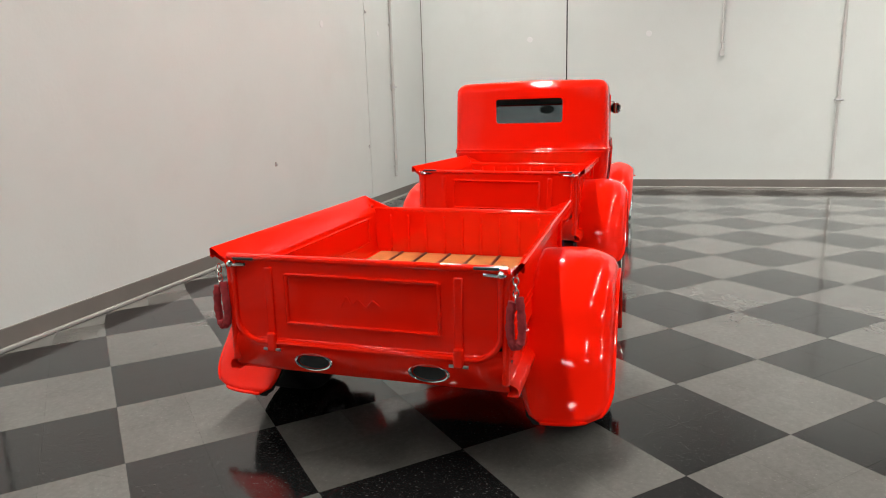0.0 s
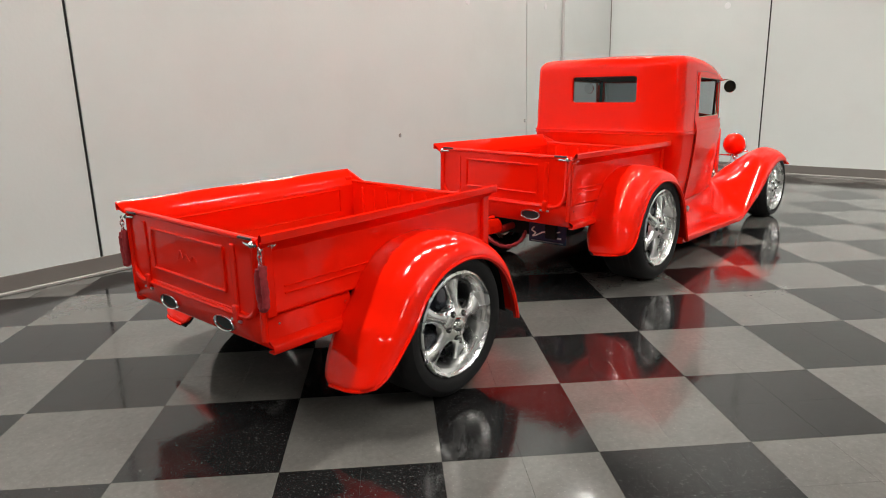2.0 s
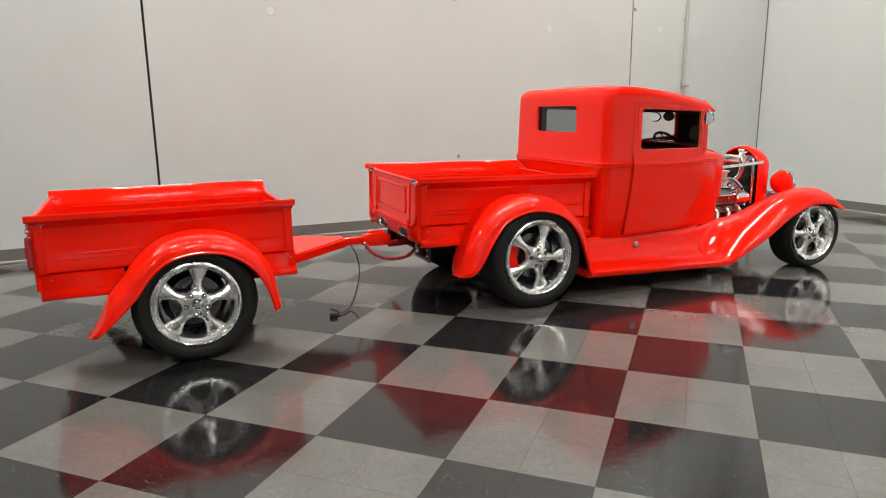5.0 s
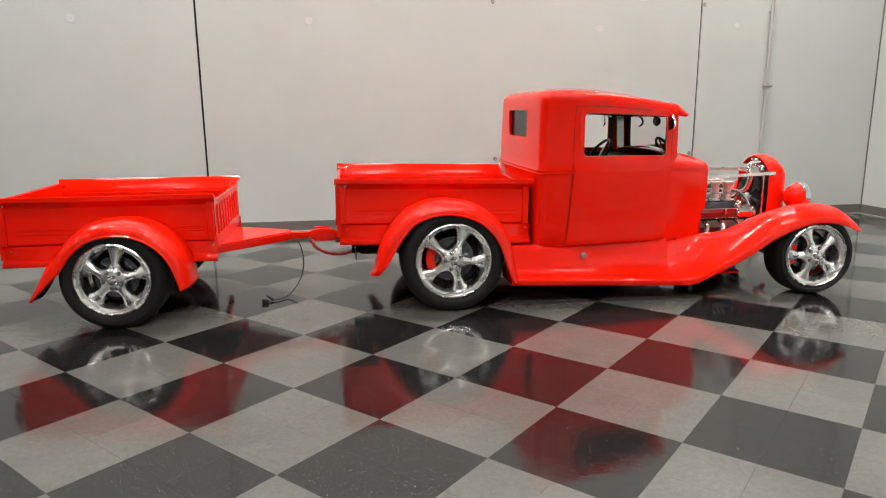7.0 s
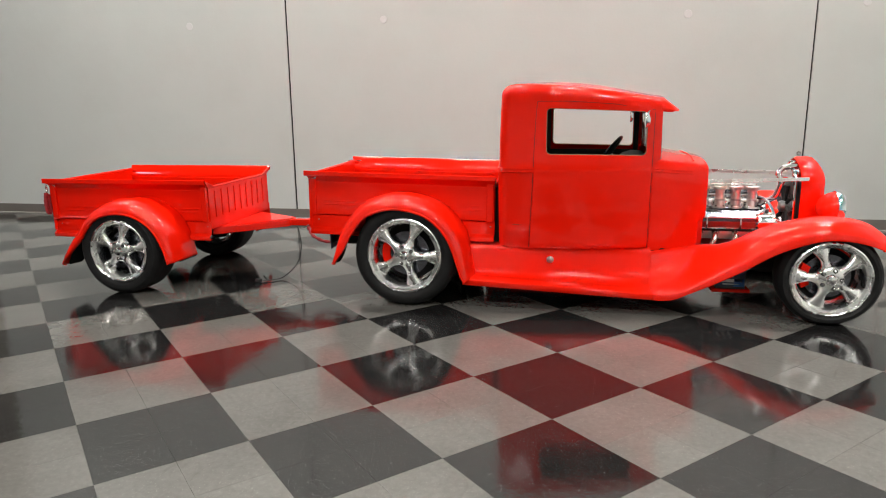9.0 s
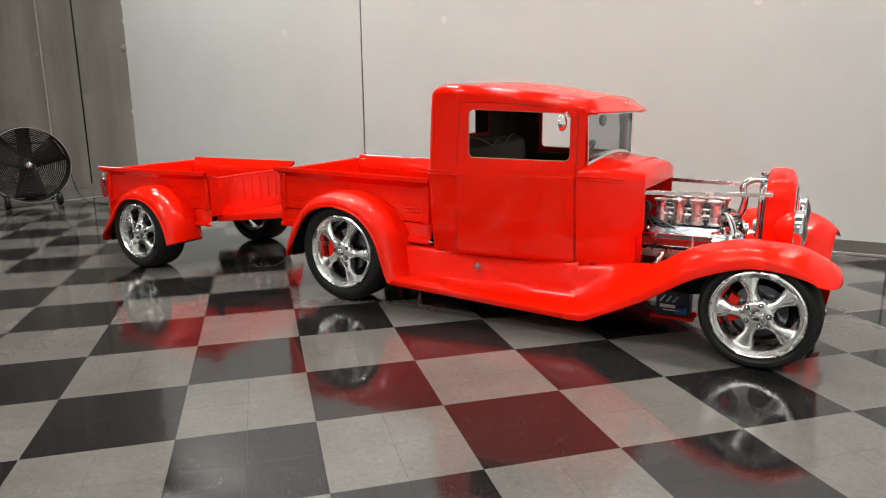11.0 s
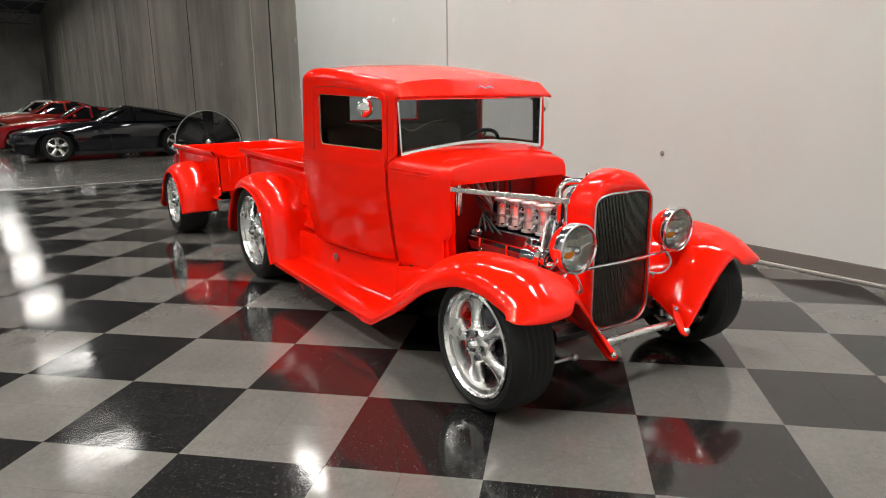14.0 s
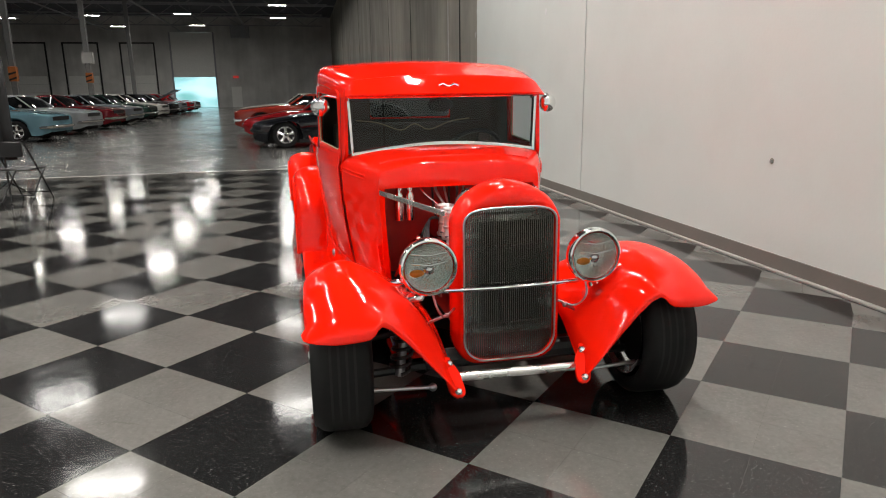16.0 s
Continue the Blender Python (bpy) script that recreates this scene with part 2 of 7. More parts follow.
WALL = mat("white_wall_paint", (0.660, 0.684, 0.664), rough=0.42, spread=0.022, scale=1.3, bump=0.25, bump_scale=35, grime=(0.50, 0.48, 0.45), grime_amount=0.22, grime_scale=0.9)
CONCRETE = mat("grey_concrete", (0.30, 0.282, 0.245), rough=0.75, spread=0.16, scale=0.8, bump=0.3, bump_scale=25, grime=(0.13, 0.12, 0.105), grime_amount=0.7, grime_scale=0.55, streak=0.35)
HALL_WALL = mat("hall_wall_grey", (0.60, 0.595, 0.575), rough=0.8, spread=0.2, scale=0.5, grime=(0.30, 0.30, 0.29), grime_amount=0.5, grime_scale=0.3, streak=0.15)
SEAM = mat("joint_black", (0.012, 0.012, 0.012), rough=0.8)
BASE = mat("base_strip", (0.17, 0.155, 0.14), rough=0.45, spread=0.08, scale=3)
KERB = mat("base_edge", (0.33, 0.315, 0.295), rough=0.35, spread=0.1, scale=3)
SCREED = mat("polished_concrete", (0.135, 0.131, 0.124), rough=0.21, spread=0.18, scale=0.9, rough_spread=0.06, grime=(0.12, 0.116, 0.11), grime_amount=0.6, grime_scale=0.6)
ROOF = mat("roof_deck", (0.12, 0.128, 0.145), rough=0.9, spread=0.2)
TRUSS = mat("truss_grey", (0.34, 0.35, 0.37), rough=0.6, spread=0.15)
COLUMN = mat("column_grey", (0.20, 0.20, 0.20), rough=0.6, spread=0.15)
CONDUIT = mat("painted_conduit", (0.54, 0.53, 0.51), rough=0.4)
DOOR_WHITE = mat("roller_door_white", (0.80, 0.80, 0.77), rough=0.5, spread=0.05)
ORANGE = mat("hazard_orange", (0.50, 0.15, 0.03), rough=0.5)
DAYLIGHT = glow("daylight_outside", (0.42, 0.68, 0.72), 1.35)
_n = DAYLIGHT.node_tree.nodes
_leaf = _n.new("ShaderNodeTexNoise")
_leaf.inputs["Scale"].default_value = 3.5
_leaf.inputs["Detail"].default_value = 6
_ramp = _n.new("ShaderNodeValToRGB")
_ramp.color_ramp.elements[0].position, _ramp.color_ramp.elements[0].color = 0.40, (0.10, 0.30, 0.27, 1)
_ramp.color_ramp.elements[1].position, _ramp.color_ramp.elements[1].color = 0.60, (0.52, 0.80, 0.88, 1)
DAYLIGHT.node_tree.links.new(_leaf.outputs["Fac"], _ramp.inputs[0])
DAYLIGHT.node_tree.links.new(_ramp.outputs[0], _n["Principled BSDF"].inputs["Emission Color"])
LAMP_GLOW = glow("lamp_diffuser", (1.0, 0.97, 0.92), 14.0)
EXIT_RED = glow("exit_sign_red", (0.6, 0.05, 0.04), 0.35)
TILE_DARK = tile_mat("tile_charcoal", (0.0105, 0.0101, 0.0103), (0.26, 0.26, 0.25), 0.6)
TILE_GREY = tile_mat("tile_grey", (0.114, 0.110, 0.102), (0.22, 0.21, 0.19), 0.5, True)

# ---- modelling helpers ----


def finish(bm, angle=35.0, smooth=True):
    me = bpy.data.meshes.new("mesh")
    bmesh.ops.recalc_face_normals(bm, faces=bm.faces)
    bm.to_mesh(me)
    bm.free()
    if smooth and len(me.polygons):
        me.shade_smooth()
        me.set_sharp_from_angle(angle=radians(angle))
    return me


def part(name, bm, material, parent=None, label="", angle=35.0, thick=0.0, offset=-1.0, bevel=0.0, crisp=False):
    """Links a bmesh as one mesh object under a thing or a part."""
    me = finish(bm, angle)
    me.materials.append(material)
    ob = new(name, me)
    if parent is not None:
        ob.parent = parent
    if label:
        ob["label"] = label
    if thick > 0:
        md = ob.modifiers.new("thickness", "SOLIDIFY")
        md.thickness, md.offset = thick, offset
        if crisp:
            md = ob.modifiers.new("crisp_rims", "EDGE_SPLIT")
            md.split_angle, md.use_edge_sharp = radians(max(angle, 40.0)), True
    if bevel > 0:
        md = ob.modifiers.new("edges", "BEVEL")
        md.width, md.segments, md.limit_method = bevel, 2, "ANGLE"
        md.angle_limit = radians(40)
    return ob


def thing(name, label, category, group="", kind="", at=None):
    ob = new(name)
    ob.empty_display_size = 0.1
    if at is not None:
        ob.matrix_world = at
    return tagged(ob, label, category, group, kind)


def box(bm, x0, x1, y0, y1, z0, z1):
    vs = [bm.verts.new((x, y, z)) for x in (x0, x1) for y in (y0, y1) for z in (z0, z1)]
    for f in ((0, 1, 3, 2), (4, 6, 7, 5), (0, 4, 5, 1), (2, 3, 7, 6), (0, 2, 6, 4), (1, 5, 7, 3)):
        bm.faces.new([vs[i] for i in f])
    return bm


def boxes(*spans):
    bm = bmesh.new()
    for s in spans:
        box(bm, *s)
    return bm


def loft(bm, rows, ring=False, cap0=False, cap1=False, hole=None):
    """Faces between rows of points. ring: each row closes on itself. hole(i, j): faces left out."""
    vs = [[bm.verts.new(p) for p in r] for r in rows]
    n = len(rows[0])
    for i in range(len(rows) - 1):
        for j in range(n if ring else n - 1):
            if hole and hole(i, j):
                continue
            k = (j + 1) % n
            bm.faces.new((vs[i][j], vs[i][k], vs[i + 1][k], vs[i + 1][j]))
    if cap0:
        bm.faces.new(vs[0])
    if cap1:
        bm.faces.new(vs[-1])
    return bm


def spline(points, n):
    """n+1 points on a smooth curve through the given ones, spaced evenly by control interval."""
    P = [Vector(p) for p in points]
    out = []
    m = len(P) - 1
    for k in range(n + 1):
        s = k / n * m
        i = min(int(s), m - 1)
        t = s - i
        p0 = P[i - 1] if i > 0 else P[0] * 2 - P[1]
        p3 = P[i + 2] if i + 2 <= m else P[m] * 2 - P[m - 1]
        p1, p2 = P[i], P[i + 1]
        out.append(0.5 * ((2 * p1) + (p2 - p0) * t + (2 * p0 - 5 * p1 + 4 * p2 - p3) * t * t + (3 * p1 - p0 - 3 * p2 + p3) * t * t * t))
    return out


def tube(bm, pts, r, seg=10, caps=True):
    """A round bar along points; r is one radius or one for each point."""
    P = [Vector(p) for p in pts]
    rows = []
    up = None
    for i, p in enumerate(P):
        d = (P[min(i + 1, len(P) - 1)] - P[max(i - 1, 0)]).normalized()
        if up is None:
            up = d.orthogonal().normalized()
        up = (up - d * up.dot(d)).normalized()
        side = d.cross(up)
        rr = r[i] if isinstance(r, (list, tuple)) else r
        rows.append([p + (up * math.cos(a) + side * math.sin(a)) * rr for a in (2 * math.pi * k / seg for k in range(seg))])
    return loft(bm, rows, ring=True, cap0=caps, cap1=caps)


def lathe(bm, profile, seg=32, axis="y", at=(0, 0, 0), closed=False):
    """Turns (radius, along) pairs round an axis through at."""
    rows = []
    for k in range(seg):
        a = 2 * math.pi * k / seg
        c, s = math.cos(a), math.sin(a)
        row = []
        for r, t in profile:
            p = {"y": (r * c, t, r * s), "z": (r * c, r * s, t), "x": (t, r * c, r * s)}[axis]
            row.append((p[0] + at[0], p[1] + at[1], p[2] + at[2]))
        rows.append(row)
    vs = [[bm.verts.new(p) for p in r] for r in rows]
    n = len(profile)
    for k in range(seg):
        q = (k + 1) % seg
        for j in range(n if closed else n - 1):
            i2 = (j + 1) % n
            f = [vs[k][j], vs[k][i2], vs[q][i2], vs[q][j]]
            bm.faces.new(f)
    bmesh.ops.remove_doubles(bm, verts=bm.verts, dist=1e-5)
    return bm


def rounded(w, h, r, n=6, cx=0.0, cy=0.0):
    """The outline of a rounded rectangle as (a, b) pairs."""
    out = []
    for qx, qy, a0 in ((1, 1, 0), (-1, 1, 90), (-1, -1, 180), (1, -1, 270)):
        for k in range(n + 1):
            a = radians(a0 + 90 * k / n)
            out.append((cx + qx * (w / 2 - r) + r * math.cos(a), cy + qy * (h / 2 - r) + r * math.sin(a)))
    return out


def ball(bm, at, rx, ry=None, rz=None, seg=16, rings=10):
    ry, rz = ry or rx, rz or rx
    r = bmesh.ops.create_uvsphere(bm, u_segments=seg, v_segments=rings, radius=1.0)
    bmesh.ops.transform(bm, matrix=Matrix.Translation(at) @ Matrix.Diagonal((rx, ry, rz, 1)), verts=r["verts"])
    return bm


def smoothstep(a, b, x):
    t = min(1, max(0, (x - a) / (b - a)))
    return t * t * (3 - 2 * t)

# ---- the large structure ----
CY = 1.0            # the truck's centre line
WALL_Y = 3.75       # the long wall
END_X = 11.2        # the end wall
PAINT_X = -2.02     # where the white paint stops
FAR_X = -64.0
WEST_Y = 5.5        # where the long wall meets the far wall
SIDE_Y = -30.0
BOUNCE_Y = -15.5       # unseen wall added behind the camera to bounce light
HIGH = 9.0


def structure(name, bm, material, label, category, angle=35.0, bevel=0.0):
    return tagged(part(name, bm, material, None, "", angle, bevel=bevel), label, category, "", "structure")


GROOVES = ((2.71, 0.024), (8.715, 0.018))
cuts = [PAINT_X] + [x + d * w / 2 for x, w in GROOVES for d in (-1, 1)] + [END_X + 0.3]
spans = [(a, b, WALL_Y, WALL_Y + 0.3, -0.1, HIGH) for a, b in zip(cuts[::2], cuts[1::2])]
spans += [(x - w / 2, x + w / 2, WALL_Y + 0.25, WALL_Y + 0.3, -0.1, HIGH) for x, w in GROOVES]
structure("wall_north", boxes(*spans), WALL, "tall white painted concrete wall with scuffs", "wall")
structure("wall_east", boxes((END_X, END_X + 0.3, SIDE_Y, WALL_Y, -0.1, HIGH)), WALL, "white painted end wall with conduits", "wall")
bm = bmesh.new()
loft(bm, [[(x, y + d, z) for x, y in ((PAINT_X, WALL_Y + 0.006), (FAR_X, WEST_Y))] for d, z in ((0, -0.1), (0, HIGH), (0.3, HIGH), (0.3, -0.1))], cap0=False)
structure("wall_west_run", bm, CONCRETE, "bare grey concrete wall panels of the hall", "wall")
# added out of view: white bounce surface for the rims and the flank
structure("bounce_wall", boxes((-6.0, END_X, BOUNCE_Y - 0.3, BOUNCE_Y, -0.1, HIGH)), WALL, "unseen white wall added to bounce light and brighten reflections", "wall")
structure("wall_south", boxes((FAR_X, END_X + 0.3, SIDE_Y - 0.3, SIDE_Y, -0.1, HIGH)), HALL_WALL, "plain grey wall closing the hall", "wall")
structure("ceiling", boxes((FAR_X - 0.3, END_X + 0.3, SIDE_Y - 0.3, WEST_Y + 0.4, HIGH, HIGH + 0.2)), ROOF, "dark metal roof deck above the hall", "ceiling")

# the far wall, with a half-open roller door
DOOR_Y0, DOOR_Y1, DOOR_TOP, DOOR_OPEN = -10.6, -6.4, 7.5, 3.1
structure("wall_far", boxes((FAR_X - 0.3, FAR_X, SIDE_Y, DOOR_Y0, -0.1, HIGH), (FAR_X - 0.3, FAR_X, DOOR_Y1, WEST_Y + 0.4, -0.1, HIGH), (FAR_X - 0.3, FAR_X, DOOR_Y0, DOOR_Y1, DOOR_TOP, HIGH)), HALL_WALL, "far grey hall wall with dock doors", "wall")
structure("backdrop", boxes((FAR_X - 6, FAR_X - 5.8, -22, 4, -0.5, 9)), DAYLIGHT, "pale blue-green daylight outside the open door", "backdrop")

# ragged strip where the roller stopped painting
rng = random.Random(4)
bm = bmesh.new()
edge = [(PAINT_X - 0.03 - 0.012 * rng.random() - (0.03 if rng.random() < 0.07 else 0), k * HIGH / 150) for k in range(151)]
loft(bm, [[(x, WALL_Y + 0.004, z) for x, z in edge], [(PAINT_X + 0.01, WALL_Y + 0.004, z) for x, z in edge]])
structure("paint_edge", bm, WALL, "ragged edge of the white paint", "trim")

# ground under everything, polished concrete past the tiles
structure("ground", boxes((FAR_X - 8, END_X + 0.3, SIDE_Y - 0.3, WEST_Y + 0.4, -0.2, -0.006)), SCREED, "polished grey concrete hall floor", "floor")

# wall joints
for x, w in GROOVES:
    structure("joint", boxes((x - w / 2 + 0.0005, x + w / 2 - 0.0005, WALL_Y + 0.014, WALL_Y + 0.05, 0.1, HIGH)), SEAM, "dark recessed joint between wall panels", "trim")
structure("joint", boxes((-3.4665, -3.4535, WALL_Y + 0.024, WALL_Y + 0.06, 0.1, HIGH)), SEAM, "dark vertical joint between wall panels", "trim")
structure("joint", boxes((END_X - 0.002, END_X + 0.01, 1.28, 1.30, 0.1, HIGH)), SEAM, "dark vertical joint in the end wall", "trim")
structure("joint", boxes((END_X - 0.011, END_X + 0.01, WALL_Y - 0.011, WALL_Y + 0.01, 0.136, HIGH)), BASE, "dark sealed joint in the corner of the walls", "trim")
for x in (-10.0, -15.2, -22.0, -28.5, -36, -44):
    y = WALL_Y + (WEST_Y - WALL_Y) * (PAINT_X - x) / (PAINT_X - FAR_X)
    structure("joint", boxes((x - 0.015, x + 0.015, y - 0.006, y + 0.05, 0, HIGH)), SEAM, "dark joint between concrete panels", "trim")

# base strips: dark rubber band with a pale toe
bm = boxes((PAINT_X, END_X, WALL_Y - 0.012, WALL_Y, 0.02, 0.135))
structure("baseboard", bm, BASE, "dark grey-brown rubber base strip", "baseboard", bevel=0.004)
structure("baseboard", boxes((END_X - 0.012, END_X, -14, WALL_Y - 0.012, 0.02, 0.135)), BASE, "dark grey-brown rubber base strip", "baseboard", bevel=0.004)
structure("trim", boxes((PAINT_X, END_X, WALL_Y - 0.035, WALL_Y, -0.004, 0.02)), KERB, "pale toe of the base strip", "baseboard", bevel=0.006)
structure("trim", boxes((END_X - 0.035, END_X, -14, WALL_Y - 0.035, -0.004, 0.02)), KERB, "pale toe of the base strip", "baseboard", bevel=0.006)

# pale edging where the tiles end
structure("trim", boxes((-2.40, -2.34, -16, WALL_Y - 0.04, -0.006, 0.004)), KERB, "pale edging strip where the tiles end", "trim", bevel=0.002)

# ---- wheels, beds and fenders, shared by the truck and its trailer ----


def wheel(parent, x, h, z, R, rim, width, steer=0.0, lean=0.0, spin=0.0, caliper=True):
    """A wheel under a vehicle: its outer face h from the centre line (negative: the near side)."""
    s = -1 if h < 0 else 1
    hub = new("wheel")
    hub.parent = parent
    hub.matrix_local = pose(x, CY + h, z, 0, 0, steer) @ pose(0, 0, 0, 0, 0, 0 if s < 0 else 180) @ pose(0, 0, 0, 0, lean, 0)
    # the outer face looks to -y; the wheel reaches inwards to +width
    W = width
    tyre = part("tyre", lathe(bmesh.new(), [(rim * 0.985, 0.022), (rim + 0.012, 0.006), (rim + (R - rim) * 0.35, -0.006), (rim + (R - rim) * 0.62, -0.004), (R - 0.022, 0.010), (R - 0.006, 0.028), (R, 0.055), (R, W - 0.055), (R - 0.006, W - 0.028), (R - 0.03, W - 0.006), (rim + 0.02, W), (rim * 0.985, W - 0.02)], 64, "y"), RUBBER, hub, "black low-profile rubber tyre")
    for k in range(4):
        y = 0.055 + (W - 0.11) * (k + 0.5) / 4
        part("tread_groove", lathe(bmesh.new(), [(R + 0.0008, y - 0.005), (R + 0.0008, y + 0.005)], 48, "y"), MATT_BLACK, tyre)
    part("rim", lathe(bmesh.new(), [(rim - 0.004, 0.030), (rim + 0.004, 0.012), (rim + 0.003, 0.002), (rim - 0.006, -0.003), (rim - 0.014, 0.004), (rim - 0.018, 0.016), (rim - 0.034, 0.022), (rim - 0.042, 0.040), (rim - 0.046, 0.10), (rim - 0.05, W - 0.03), (rim - 0.02, W - 0.012)], 64, "y"), ALU, hub, "polished deep-dish aluminium rim")
    r_out = rim - 0.030
    for k in range(5):
        a = radians(spin + 72 * k)
        rows = []
        for q in range(13):
            f = q / 12
            r = 0.028 + (r_out - 0.028) * f
            # waisted: broad at the hub, slim at a third, flaring out to the rim
            w = 0.027 + 0.020 * (1 - smoothstep(0.10, 0.48, f)) + 0.028 * smoothstep(0.45, 0.95, f) + 0.014 * smoothstep(0.85, 1.0, f)
            y = 0.004 + 0.040 * f ** 1.25 + 0.008 * math.sin(f * math.pi)
            sec = []
            for u, dy in ((-1, 0.030), (-0.9, 0.016), (-0.68, 0.005), (-0.36, -0.003), (0, -0.006), (0.36, -0.003), (0.68, 0.005), (0.9, 0.016), (1, 0.030), (0.7, 0.044), (-0.7, 0.044)):
                sec.append((r * math.cos(a) - u * w * math.sin(a), y + dy, r * math.sin(a) + u * w * math.cos(a)))
            rows.append(sec)
        part("spoke", loft(bmesh.new(), rows, ring=True, cap0=True, cap1=True), ALU, hub, angle=60)
    plate = part("hub_plate", lathe(bmesh.new(), [(0.030, 0.000), (0.040, 0.001), (0.058, 0.004), (0.072, 0.010), (0.080, 0.018), (0.083, 0.030), (0.084, 0.06)], 40, "y"), ALU, hub, "satin aluminium hub")
    part("centre_cap", lathe(bmesh.new(), [(0.0, -0.024), (0.014, -0.023), (0.025, -0.018), (0.032, -0.009), (0.036, 0.0), (0.041, 0.003), (0.041, 0.010)], 32, "y"), CHROME, plate, "chrome centre cap")
    for k in range(5):
        a = radians(spin + 36 + 72 * k)
        at = (0.060 * math.cos(a), 0, 0.060 * math.sin(a))
        part("lug_recess", lathe(bmesh.new(), [(0.0, 0.0015), (0.0125, 0.0015), (0.0135, 0.0005), (0.0140, 0.014)], 14, "y", at), MATT_BLACK, plate)
        part("lug_nut", lathe(bmesh.new(), [(0.0, -0.006), (0.005, -0.006), (0.0085, -0.003), (0.0085, 0.008), (0.0095, 0.010)], 8, "y", at), CHROME, plate)
    part("brake_disc", lathe(bmesh.new(), [(0.05, 0.11), (rim * 0.60, 0.11), (rim * 0.60, 0.13), (0.05, 0.13)], 40, "y"), DARK_CAST, hub, "steel brake disc")
    bm = bmesh.new()
    rows = []
    for q in range(7):
        a = radians(150 + 10 * q)
        rows.append([(r * math.cos(a), y, r * math.sin(a)) for r, y in ((rim * 0.48, 0.095), (rim * 0.70, 0.095), (rim * 0.70, 0.15), (rim * 0.48, 0.15))])
    if caliper:
        part("brake_caliper", loft(bm, rows, ring=True, cap0=True, cap1=True), RED, hub, "red brake caliper")
    else:
        bm.free()
    part("inner_cover", lathe(bmesh.new(), [(0.0, 0.16), (rim - 0.06, 0.16)], 40, "y"), UNDER, hub)
    return hub


def mirror_h(side, rows):
    """Points given as (x, distance from the centre line, z), on one side."""
    return [[(p[0], CY + side * p[1], p[2]) for p in r] for r in rows]


def rear_fender(parent, side, lip, h_out, h_in, rise=0.088, name="rear_fender"):
    """A crowned fender over a wheel: lip is its outer edge seen from the side."""
    pts = spline([(x, 0, z) for x, z in lip], 72)
    cx = sum(p.x for p in pts) / len(pts)
    rows = []
    n = len(pts)
    for i, p in enumerate(pts):
        d = (pts[min(i + 1, n - 1)] - pts[max(i - 1, 0)]).normalized()
        nrm = Vector((-d.z, 0, d.x))
        f = i / (n - 1)
        k = (0.55 + 0.45 * smoothstep(0, 0.14, f)) * (0.6 + 0.4 * smoothstep(0, 0.3, 1 - f))
        row = []
        e = max(0.0, 1 - f / 0.085)
        mid = (h_in + h_out) / 2
        narrow = 0.52 + 0.48 * math.sqrt(1 - e * e)
        tail = max(0.0, 1 - f / 0.14)
        for u in range(15):
            s = u / 14
            h = mid + (h_in + (h_out - h_in) * s - mid) * narrow
            crown = 1.0 + 0.10 * math.sin(math.pi * min(1, s / 0.8)) if s < 0.8 else 1.0
            fall = 1.0 if s < 0.55 else math.sqrt(max(0.0, 1 - ((s - 0.55) / 0.45) ** 2))
            up = rise * k * crown * fall
            row.append((p.x + nrm.x * up, h, p.z + nrm.z * up - max(0.0, nrm.z) * up * tail - 0.012 * tail * (1 - s)))
        # rolled lip
        lip_h = mid + (h_out - mid) * narrow
        row.append((p.x - nrm.x * 0.010 * (1 - e), lip_h - 0.004, p.z - nrm.z * 0.010 * (1 - e)))
        row.append((p.x - nrm.x * 0.008 * (1 - e), lip_h - 0.018 * (1 - e) - 0.006, p.z - nrm.z * 0.008 * (1 - e)))
        rows.append(row)
    ob = part(name, loft(bmesh.new(), mirror_h(side, rows)), RED, parent, "glossy red rounded rear fender", angle=60, thick=0.006)
    edge = [rows[0][k] for k in range(0, 15)] + [r[14] for r in rows[1:]]
    part("rolled_lip", tube(bmesh.new(), mirror_h(side, [edge])[0], 0.0065, 8), RED, ob)
    # dark inner wheel house
    inner = [[(q[0] * 0.985 + cx * 0.015, q[1] - 0.03 if q[1] > h_in + 0.05 else q[1], q[2] - 0.012) for q in r[:12]] for r in rows]
    part("wheel_house", loft(bmesh.new(), mirror_h(side, inner)), UNDER, parent)
    return ob


def bead(bm, pts, r=0.005):
    tube(bm, pts, r, 6)


